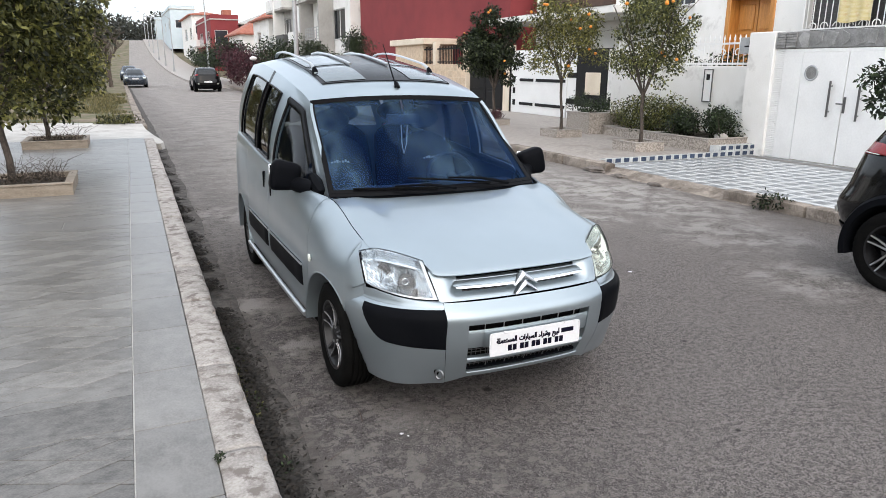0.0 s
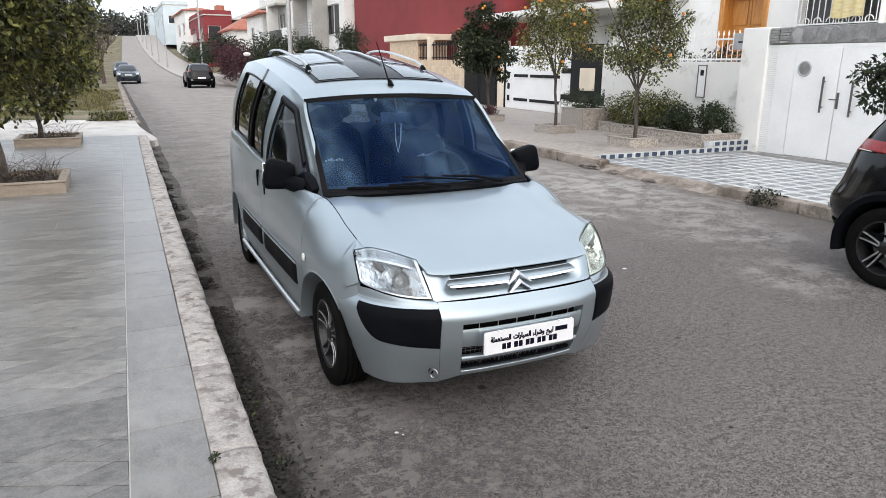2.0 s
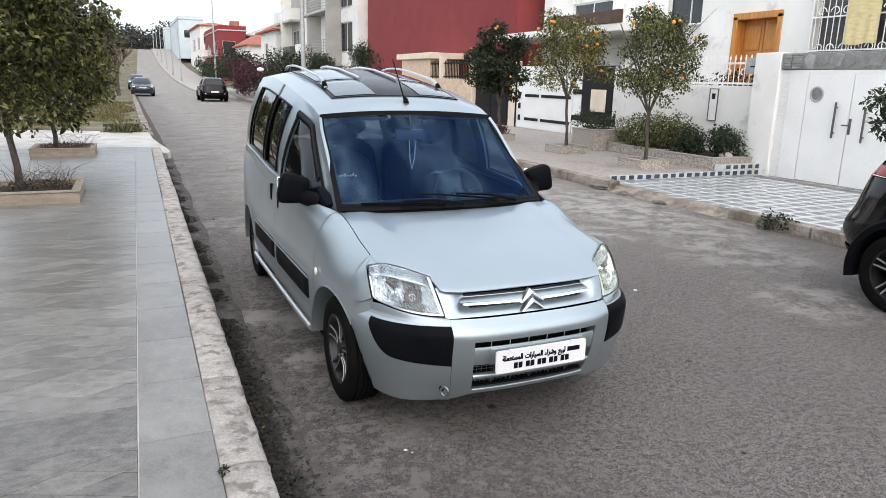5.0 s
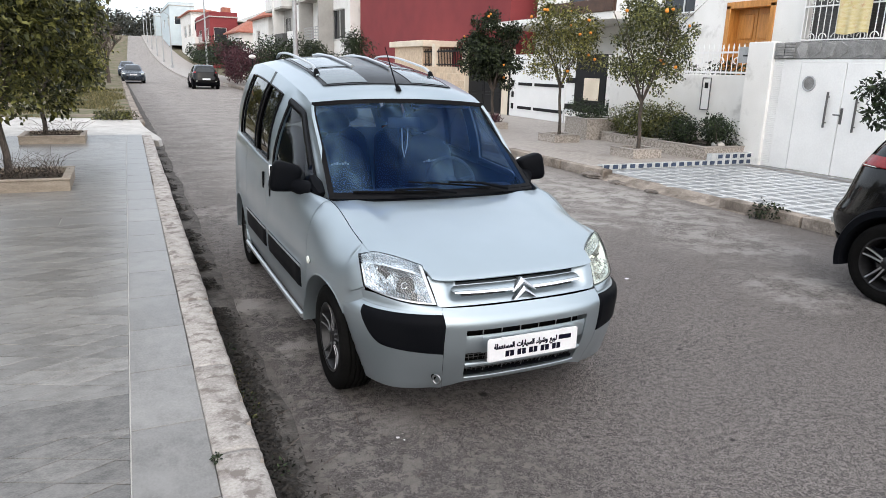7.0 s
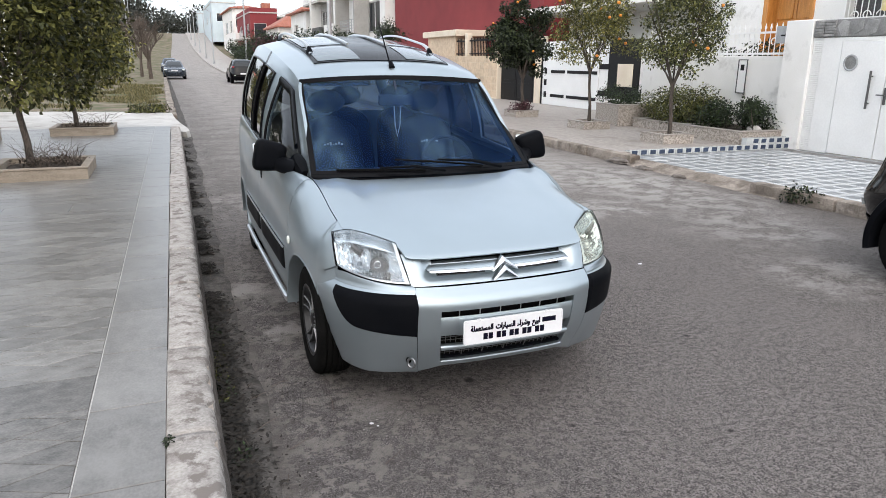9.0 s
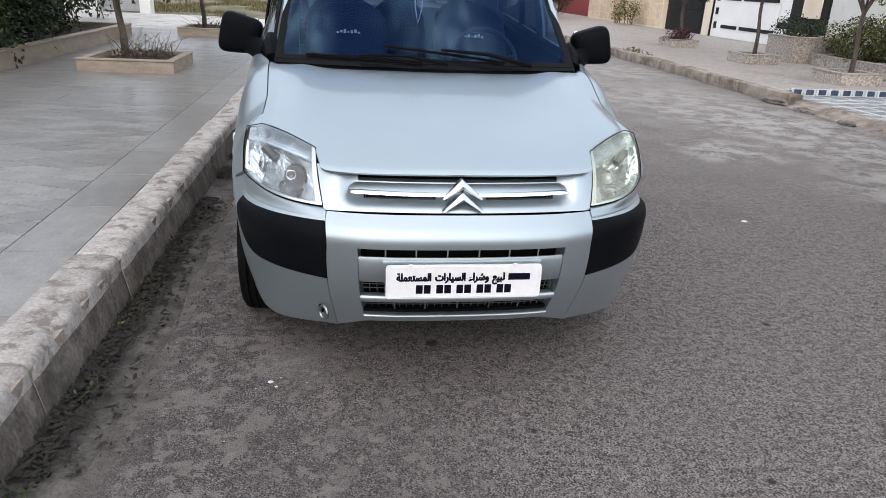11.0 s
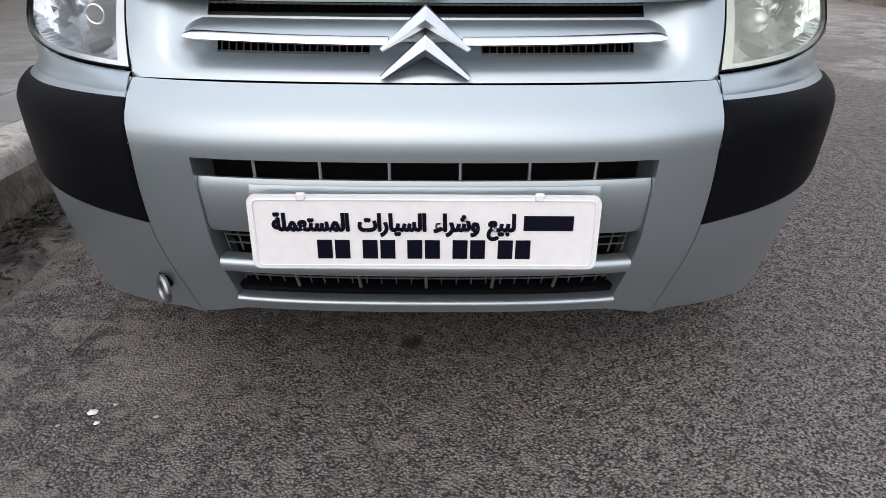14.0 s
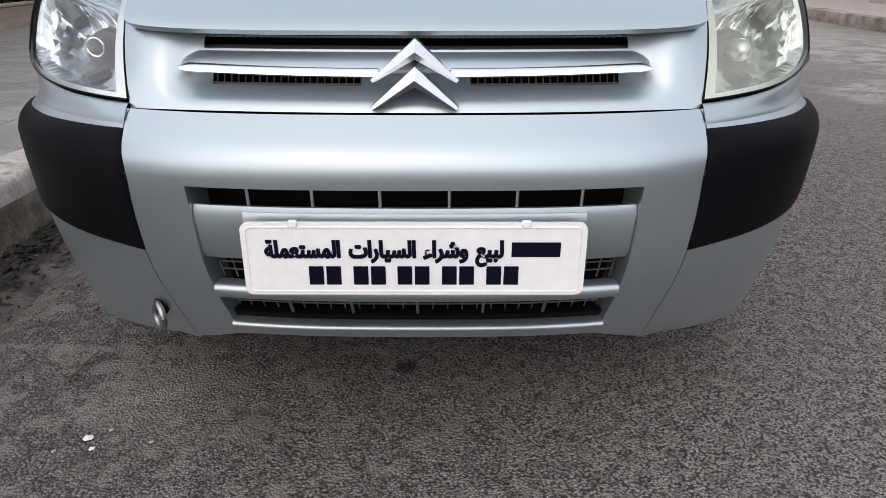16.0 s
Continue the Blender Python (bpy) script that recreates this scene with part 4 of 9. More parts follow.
def garden_front():
    w = thing("garden_wall", (11.6, 0, 0.1), "white rendered garden wall with a stained pillar", "wall", kind="structure")
    part("wall", boxes(((0.0, 10.03, -0.2), (0.2, 14.5, 1.72)), bevel=0.008), M["white_wall"], w)
    part("pillar", boxes(((-0.2, 9.42, -0.2), (0.2, 10.03, 2.36)), bevel=0.012), M["white_wall"], w)
    part("pillar", boxes(((-0.2, 5.3, -0.2), (0.2, 5.85, 2.36)), bevel=0.012), M["white_wall"], w)
    part("wall", boxes(((-0.1, -9.0, -0.2), (0.1, 5.3, 2.3)), bevel=0.012), M["white_wall"], w)
    part("lintel", boxes(((-0.16, 5.85, 2.04), (0.16, 9.42, 2.34)), bevel=0.01), M["flag"], w, "band of grey crazy stone over the gate")
    rnd = random.Random(11)
    y = 9.4
    while y > 5.95:
        n = rnd.uniform(0.14, 0.30)
        if 9.05 < y:
            for k in range(6):
                part("stone", boxes(((-0.19, y - n + 0.01, 2.055 + 0.047 * k), (-0.155, y - 0.006, 2.097 + 0.047 * k)), bevel=0.006), M["flag"], w)
        else:
            k = rnd.randint(3, 6)
            r0, yc, zc = n * 0.46, y - n / 2, rnd.uniform(2.14, 2.24)
            bm = bmesh.new()
            ring = [(yc + 1.25 * r0 * rnd.uniform(0.8, 1.05) * math.cos(a), zc + 0.20 * rnd.uniform(0.7, 1.0) * math.sin(a)) for a in (math.tau * q / 5 + rnd.uniform(-0.3, 0.3) for q in range(5))]
            f0 = [bm.verts.new((-0.158, a, min(2.335, max(2.045, b)))) for a, b in ring]
            f1 = [bm.verts.new((-0.172, yc + (a - yc) * 0.94, zc + (min(2.335, max(2.045, b)) - zc) * 0.94)) for a, b in ring]
            bm.faces.new(f1)
            for q in range(5):
                bm.faces.new((f0[q], f0[(q + 1) % 5], f1[(q + 1) % 5], f1[q]))
            part("stone", bm, M["flag"], w)
        y -= n
    # railing
    f = thing("fence", (11.7, 0, 1.82), "white iron railing with spear tips on the garden wall", "fence")
    part("rail", boxes(((-0.02, 10.05, 0.03), (0.02, 14.5, 0.07)), ), M["white_metal"], f)
    part("rail", boxes(((-0.02, 10.05, 0.44), (0.02, 14.5, 0.48)), ), M["white_metal"], f)
    for k in range(32):
        yy = 10.12 + 0.138 * k
        bm = bmesh.new()
        tube(bm, [(0, yy, -0.02), (0, yy, 0.52)], 0.011, 6)
        tube(bm, [(0, yy, 0.52), (0, yy, 0.55), (0, yy, 0.64)], [0.012, 0.026, 0.003], 6)
        part("bar", bm, M["white_metal"], f)
    for k in range(7):
        bm = bmesh.new()
        scroll(bm, 10.4 + 0.58 * k, 0.27, 0.1, 0, 1)
        scroll(bm, 10.55 + 0.58 * k, 0.27, 0.1, 0, -1)
        part("scroll", bm, M["white_metal"], f)
    pq = thing("wall_plaque", (11.56, 10.02, 2.06), "small grey metal plaque on the railing beside the pillar", "plaque")
    part("plate", boxes(((-0.02, 0.01, 0.0), (0.0, 0.36, 0.32)), bevel=0.004), M["galvanised"], pq)
    part("scrawl", boxes(((-0.024, 0.10, 0.13), (-0.019, 0.24, 0.16)), ((-0.024, 0.10, 0.16), (-0.019, 0.13, 0.24))), M["black_metal"], pq)
    ic = thing("letter_box", (11.6, 11.17, 1.41), "white recessed meter box with a small dark window", "letter box")
    part("box", boxes(((-0.03, -0.11, -0.33), (0.01, 0.11, 0.33)), bevel=0.006), M["white_metal"], ic)
    part("frame", boxes(((-0.04, -0.125, -0.345), (-0.02, -0.11, 0.345)), ((-0.04, 0.11, -0.345), (-0.02, 0.125, 0.345)), ((-0.04, -0.11, 0.33), (-0.02, 0.11, 0.345)), ((-0.04, -0.11, -0.345), (-0.02, 0.11, -0.33))), M["dark_grey"], ic)
    part("slot", boxes(((-0.036, -0.045, 0.12), (-0.028, 0.05, 0.24)), bevel=0.002), M["black_metal"], ic)
    # sheet metal gate with a wicket door
    g = thing("gate", (11.5, 7.65, 0.1), "white sheet metal gate with a wicket door and round portholes", "gate")
    part("leaf", boxes(((-0.05, 1.16, 0.0), (0.0, 1.56, 2.03)), bevel=0.004), M["white_metal"], g)
    bm = bmesh.new()
    for k in range(58):
        box(bm, (-0.038, 1.57, 0.02 + 0.0345 * k), (-0.02, 1.75, 0.042 + 0.0345 * k), 0.004)
    part("ribbed_panel", bm, M["white_metal"], g, "strip of white horizontal ribs")
    part("post", boxes(((-0.03, 1.56, 0.0), (0.03, 1.78, 2.03)),), M["white_metal"], g)
    for a, b in ((0.25, 1.15), (-0.66, 0.24), (-1.78, -0.67)):
        d = part("wicket_door", boxes(((-0.06, a + 0.004, 0.01), (-0.005, b - 0.004, 1.965)), bevel=0.005), M["white_metal"], g)
    part("head", boxes(((-0.05, -1.78, 1.97), (0.0, 1.16, 2.03)), bevel=0.004), M["white_metal"], g)
    for yy, z0, z1 in ((0.48, 0.84, 1.47), (-0.08, 0.80, 1.40)):
        bm = bmesh.new()
        tube(bm, [(-0.12, yy, z0), (-0.12, yy, z1)], 0.019, 10)
        for z in (z0 + 0.09, z1 - 0.09):
            tube(bm, [(-0.05, yy, z), (-0.12, yy, z)], 0.011, 8)
        part("pull_bar", bm, M["dark_grey"], g, "dark steel pull bar")
    bm = boxes(((-0.075, 0.18, 0.92), (-0.055, 0.225, 1.2)), bevel=0.004)
    tube(bm, [(-0.075, 0.2, 1.08), (-0.12, 0.2, 1.08), (-0.12, 0.32, 1.08)], 0.012, 8)
    part("lock", bm, M["dark_grey"], g, "dark lever lock")
    for yy in (0.93, -0.9):
        bm = bmesh.new()
        pts = [(-0.066, yy + 0.125 * math.cos(a), 1.6 + 0.125 * math.sin(a)) for a in (math.tau * k / 28 for k in range(29))]
        tube(bm, pts, 0.017, 7, False)
        ph = part("porthole_ring", bm, M["galvanised"], g, "round steel porthole")
        bm = bmesh.new()
        bmesh.ops.create_circle(bm, cap_ends=True, segments=28, radius=0.12, matrix=Matrix.Translation((-0.064, yy, 1.6)) @ Matrix.Rotation(radians(90), 4, "Y"))
        part("porthole_glass", bm, M["flag"], g)


def black_white_front():
    w = thing("boundary_wall", (13.2, 0, 0.16), "white wall with a black panel and a white sliding gate", "wall", kind="structure")
    part("wall", boxes(((0.0, 14.55, -0.2), (0.2, 16.72, 2.15)), bevel=0.01), M["white_wall"], w)
    part("panel_wall", boxes(((-0.04, 16.72, -0.2), (0.2, 18.25, 2.18)), bevel=0.006), M["black_metal"], w, "matt black wall panel")
    part("plaque", boxes(((-0.07, 16.98, 0.80), (-0.038, 17.74, 1.47)), bevel=0.02), M["cream"], w, "blank pale stone plaque")
    part("plinth", boxes(((-0.12, 16.7, -0.2), (-0.04, 18.6, 0.42)), bevel=0.01), M["white_wall"], w)
    part("post", boxes(((-0.06, 22.42, -0.2), (0.2, 22.9, 2.4)), bevel=0.01), M["cream"], w)
    part("side_panel", boxes(((-0.03, 18.25, 0.42), (0.1, 18.72, 2.1)), bevel=0.006), M["white_metal"], w)
    for z in (0.48, 1.3):
        part("dark_band", boxes(((-0.05, 18.2, z), (-0.028, 18.74, z + 0.16)),), M["black_metal"], w)
    g = thing("sliding_gate", (13.2, 20.55, 0.16), "white metal sliding gate with short black bars", "gate")
    part("leaf", boxes(((-0.06, -1.82, 0.02), (0.0, 1.85, 2.2)), bevel=0.005), M["white_metal"], g)
    for z in (0.3, 1.13):
        for a, b in ((-1.75, 0.02), (0.2, 1.1)):
            part("black_bar", boxes(((-0.085, a, z), (-0.055, b, z + 0.1)), bevel=0.003), M["black_metal"], g)
    for z in (0.28, 0.7, 1.1, 1.55):
        part("black_square", boxes(((-0.085, 1.42, z), (-0.055, 1.56, z + 0.2)), bevel=0.003), M["black_metal"], g)
    part("guide_rail", boxes(((-0.1, 1.72, 0.0), (0.02, 1.78, 2.3)),), M["black_metal"], g)
    house("white modern house with brown cladding and a deep awning", 15.6, 25, 14.8, 24.6, 0.1, 7.2, M["white_wall"], [(15.6, 17.4, 3.5, 4.6), (20.2, 22.6, 3.5, 4.6)])
    a = thing("awning", (14.5, 19.7, 3.35), "long white flat awning slab of the house", "awning")
    part("slab", boxes(((-1.2, -2.9, 0), (1.25, 4.9, 0.22)), bevel=0.01), M["white_wall"], a)
    part("fascia", boxes(((-1.24, -2.9, 0.22), (-1.1, 0.6, 0.6)), bevel=0.01), M["brown_clad"], a, "dark brown fascia")
    d = thing("black_gate", (13.2, 24.3, 0.16), "tall black metal double gate", "gate")
    for a0 in (-1.38, 0.01):
        leaf = part("leaf", boxes(((-0.05, a0, 0.02), (0.0, a0 + 1.36, 2.15)), bevel=0.005), M["black_metal"], d)
        part("panel", boxes(*[((-0.065, a0 + 0.1, 0.15 + 0.66 * k), (-0.048, a0 + 1.26, 0.7 + 0.66 * k)) for k in range(3)], bevel=0.006), M["black_metal"], leaf)


def beige_wall():
    w = thing("tiled_wall", (13.0, 0, 0.16), "beige stone-tiled garden wall with a capped pavilion", "wall", kind="structure")
    part("wall", boxes(((0.0, 25.75, -0.2), (0.25, 33.9, 1.72)), bevel=0.01), M["cream"], w)
    part("pavilion", boxes(((0.02, 30.3, -0.2), (1.6, 33.9, 2.62)), bevel=0.01), M["beige_tile"], w)
    part("cap", boxes(((-0.14, 29.9, 2.62), (1.8, 34.3, 2.9)), bevel=0.02), M["cream"], w)
    part("post", boxes(((-0.02, 25.75, 1.7), (0.22, 26.0, 2.7)), ((-0.02, 28.8, 1.7), (0.22, 29.1, 2.7)), bevel=0.01), M["cream"], w)
    bm = boxes(((0.08, 26.0, 2.35), (0.14, 30.3, 2.42)), ((0.08, 26.0, 1.8), (0.14, 30.3, 1.85)))
    for k in range(26):
        box(bm, (0.1, 26.1 + 0.16 * k, 1.72), (0.125, 26.13 + 0.16 * k, 2.5))
    part("railing", bm, M["black_metal"], w)
    for r in range(6):
        for c in range(20):
            y = 25.8 + 0.405 * c
            part("tile", boxes(((-0.015, y, 0.06 + 0.28 * r), (0.003, y + 0.395, 0.33 + 0.28 * r)), bevel=0.003), M["beige_tile"], w)
    n = thing("gas_hatch", (12.99, 29.5, 0.95), "small black vent in the tiled wall", "vent")
    part("vent", boxes(((-0.02, -0.12, -0.2), (0.0, 0.12, 0.2)), bevel=0.003), M["black_metal"], n)
    house("dark red rendered house behind the tiled wall", 14.7, 26, 25.2, 44.6, 0.05, 8.2, M["red_wall"], [])


white_villa()
garden_front()
black_white_front()
beige_wall()


def far_houses():
    a = house("white and grey modern house with stacked balconies", 14.2, 25, 45.2, 60.2, rise(50), 9.5, M["white_wall"], [(47, 49.5, 0.9, 2.4), (46.4, 49.4, 3.6, 5.6), (51.2, 53.6, 3.6, 5.6), (55.4, 58.6, 3.6, 5.6), (46.4, 49.4, 6.6, 8.4)], front_holes=[(15, 17, 3.6, 5.6)])
    balcony(a, -5.4, -3.4, 0.6, 3.5)
    balcony(a, -5.4, -3.4, 4.1, 6.6)
    b = house("grey rendered house with dark balconies", 14.2, 25, 61.4, 69.5, rise(65), 9.0, M["grey_wall"], [(62.4, 65, 3.6, 5.8), (66, 68.5, 3.6, 5.8), (62.4, 65, 0.6, 2.6)], front_holes=[(15.2, 16.8, 3.6, 5.4)])
    balcony(b, -5.2, -3.6, -0.4, 3.4, solid=M["dark_grey"])
    balcony(b, -5.2, 0.4, 3.6, 3.4)
    balcony(b, -5.2, -3.6, 3.6, 6.6, solid=M["white_wall"])
    part("fin_wall", boxes(((-6.4, -0.3, -0.4), (-5.4, -0.1, 9.2)), bevel=0.01), M["white_wall"], b, "white rendered fin wall")
    balcony(a, -5.4, 3.0, 6.4, 3.5, solid=M["white_wall"])
    for q in (-3.62, 2.0):
        part("fin_wall", boxes(((-6.5, q, -0.4), (-5.4, q + 0.2, 9.3)), bevel=0.01), M["grey_wall"], a, "grey rendered fin wall")
    part("canopy", boxes(((-6.6, -7.2, 9.3), (-5.4, 7.2, 9.5)), bevel=0.01), M["white_wall"], a)
    part("garage_door", boxes(((-5.46, 2.6, 0.0), (-5.40, 5.6, 2.4)), bevel=0.006), M["galvanised"], a, "grey metal garage door")
    house("white house with a red roof edge", 13.8, 24, 70.5, 79, rise(75), 6.2, M["white_wall"], [(72, 73.4, 0.8, 2.6), (75, 77, 3.2, 5.0)], roof=0.7, front_holes=[(14.2, 15.2, 2.6, 4.2)])
    house("white house with a large terracotta hip roof", 13.0, 22, 83, 92, rise(88), 4.9, M["white_wall"], [(85, 87, 0.8, 2.6), (88, 90, 0.8, 2.6)], roof=3.0, front_holes=[(13.6, 14.8, 0.9, 2.6)])
    c = house("red rendered house with white balconies", 12.7, 16.6, 107, 126, rise(117), 6.6, M["red_wall"], [(109, 112, 3.4, 5.2), (118, 122, 3.4, 5.2)], front_holes=[(13.2, 15.0, 3.2, 5.2)])
    balcony(c, -1.95, -8.4, -4.0, 3.2)
    balcony(c, -1.95, 1.0, 6.0, 3.2, solid=M["white_wall"])
    part("chimney", boxes(((0.2, -7, 7.2), (1.4, -5, 8.2)), bevel=0.02), M["roof_tile"], c)
    house("grey gabled house behind the terracotta roof", 17.0, 27, 106, 122, rise(112), 6.4, M["grey_wall"], roof=2.2, roof_mat=M["grey_wall"])
    house("white house with a red flat roof edge", 12.3, 17, 129, 150, rise(138), 7.4, M["white_wall"], [(131, 135, 3.4, 5.4), (139, 144, 3.4, 5.4)], roof=0.6, front_holes=[(12.8, 14.4, 4.2, 6.0)])
    d = house("tall pale blue house", 10.7, 15.5, 155, 184, rise(168), 7.2, M["blue_wall"], [(158, 162, 3.6, 5.2), (170, 174, 3.6, 5.2)], front_holes=[(11.6, 12.8, 3.6, 5.2)])
    house("low pale house near the hill's top", 9.4, 18, 188, 198, rise(190) - 0.3, 5.2, M["blue_wall"], [(190, 193, 1.0, 2.6)])
    # left side of the street
    house("white house beyond the rough grass", -16, -6.5, 46, 56, 0.35, 3.4, M["white_wall"], front_holes=[(-13, -11.4, 1.0, 2.2)])
    house("pale villa among the trees", -22, -9, 90, 104, rise(95) + 0.4, 6.4, M["white_wall"], front_holes=[(-19, -17, 1.0, 2.4), (-15, -12, 3.6, 5.0)], roof=2.0)


def left_villa():
    house("white villa behind the hedge and gate", -18, -8.6, -2, 15, 0.2, 6.4, M["white_wall"], front_holes=[(-15, -13, 1.0, 2.4)])
    w = thing("gate_wall", (-6.4, 21.7, 0.2), "white rendered wall with a grey metal gate", "wall", kind="structure")
    part("wall", boxes(((-2.6, 0, -0.2), (0.7, 0.22, 1.7)), bevel=0.01), M["white_wall"], w)
    part("pillar", boxes(((2.05, -0.1, -0.2), (2.35, 0.3, 1.9)), bevel=0.01), M["white_wall"], w)
    part("pillar", boxes(((0.7, -0.1, -0.2), (0.95, 0.3, 1.9)), bevel=0.01), M["white_wall"], w)
    part("gate", boxes(((0.95, 0.05, 0.05), (1.48, 0.1, 1.7)), ((1.5, 0.05, 0.05), (2.05, 0.1, 1.7)), bevel=0.004), M["galvanised"], w, "grey metal gate leaves")
    n = thing("concrete_hut", (-3.4, 47, 0.45), "small weathered white concrete meter hut", "hut")
    part("body", boxes(((-0.45, -0.3, 0), (0.1, 0.3, 1.0)), ((0.35, -0.3, 0), (0.75, 0.3, 0.75)), bevel=0.03), M["concrete"], n)


far_houses()
left_villa()


def street_lamp(x, y, h, r=0.09):
    t = thing("street_lamp", (x, y, rise(y) + 0.1), "tall plain grey steel lamp post", "lamp post", "lamp posts along the street")
    bm = bmesh.new()
    tube(bm, [(0, 0, 0), (0, 0, h * 0.5), (0, 0, h)], [r, r * 0.8, r * 0.5], 12)
    part("pole", bm, M["galvanised"], t)
    bm = bmesh.new()
    tube(bm, [(0, 0, 0), (0, 0, 0.5)], [r * 1.7, r * 1.4], 12)
    part("base", bm, M["galvanised"], t)
    bm = bmesh.new()
    tube(bm, [(0, 0, h - 0.1), (-0.5, 0, h + 0.25), (-1.4, 0, h + 0.4)], [0.035, 0.03, 0.03], 8)
    part("arm", bm, M["galvanised"], t)
    part("lamp_head", boxes(((-1.95, -0.13, h + 0.36), (-1.35, 0.13, h + 0.48)), bevel=0.04), M["galvanised"], t)


street_lamp(8.85, 38, 9.0, 0.13)
street_lamp(8.3, 74, 9.8, 0.10)
for q in range(6):
    street_lamp(6.8, 100 + 17 * q, 6.8, 0.09)
street_lamp(-3.5, 100, 9.0)
street_lamp(-4, 125, 9.0)
b = thing("bollard_lamp", (7.6, 44.2, rise(44) + 0.16), "low garden lamp with a white globe on a dark post", "lamp")
bm = bmesh.new()
tube(bm, [(0, 0, 0), (0, 0, 1.95)], 0.04, 8)
part("post", bm, M["black_metal"], b)
bm = bmesh.new()
bmesh.ops.create_uvsphere(bm, u_segments=16, v_segments=10, radius=0.22, matrix=Matrix.Translation((0, 0, 2.05)) @ Matrix.Diagonal((1, 1, 0.55, 1)))
part("globe", bm, M["white_metal"], b)


# ---- plants ----
def leaf_cloud(name, centres, n, size, mat, parent, seed, droop=0.5, flat=0.0):
    """Many small folded leaves in and on lumpy clumps; centres: (x, y, z, rx, ry, rz)."""
    g = np.random.default_rng(seed)
    c = np.array(centres, float)
    vol = c[:, 3] * c[:, 4] * c[:, 5]
    pick = g.choice(len(c), n, p=vol ** 0.75 / (vol ** 0.75).sum())
    d = g.normal(size=(n, 3))
    d /= np.linalg.norm(d, axis=1)[:, None]
    rad = g.random(n) ** 0.38
    lump = 1 + 0.16 * np.sin(d[:, 0] * 7 + pick) * np.cos(d[:, 1] * 6 + 2 * pick) + 0.12 * np.sin(d[:, 2] * 9 + pick)
    p = c[pick, :3] + d * (rad * lump)[:, None] * c[pick, 3:]
    # the leaf's long axis points outwards and somewhat down
    ax = d * 0.6 + g.normal(size=(n, 3)) * 0.7
    ax[:, 2] -= droop * g.random(n)
    ax /= np.linalg.norm(ax, axis=1)[:, None]
    up = g.normal(size=(n, 3)) * 0.5 + np.array([0, 0, 1.0])
    side = np.cross(ax, up)
    side /= np.linalg.norm(side, axis=1)[:, None]
    nor = np.cross(side, ax)
    s = size * g.uniform(0.6, 1.25, n)[:, None]
    w = 0.27
    v = np.stack([p, p + ax * s * 0.45 + side * s * w + nor * s * 0.07, p + ax * s + nor * s * -0.05, p + ax * s * 0.45 - side * s * w + nor * s * 0.07, p + ax * s * 0.5], 1).reshape(-1, 3)
    k = np.arange(n) * 5
    f = np.concatenate([np.stack([k, k + 1, k + 4], 1), np.stack([k + 1, k + 2, k + 4], 1), np.stack([k + 4, k + 2, k + 3], 1), np.stack([k, k + 4, k + 3], 1)])
    me = bpy.data.meshes.new(name)
    me.from_pydata(v.tolist(), [], f.tolist())
    me.materials.append(mat)
    ob = new(name, me)
    ob.parent = parent
    return ob


def clumps(seed, cx, cy, cz, rx, ry, rz, n, r):
    rnd = random.Random(seed)
    out = [(cx, cy, cz, rx * 0.62, ry * 0.62, rz * 0.62)]
    for _ in range(n):
        a, b, q = rnd.uniform(0, math.tau), rnd.uniform(-0.85, 1), rnd.uniform(0.6, 0.95)
        k = math.sqrt(max(0, 1 - b * b))
        e = r * rnd.uniform(0.7, 1.3)
        out.append((cx + rx * q * k * math.cos(a), cy + ry * q * k * math.sin(a), cz + rz * q * b, e, e, e * 0.85))
    return out


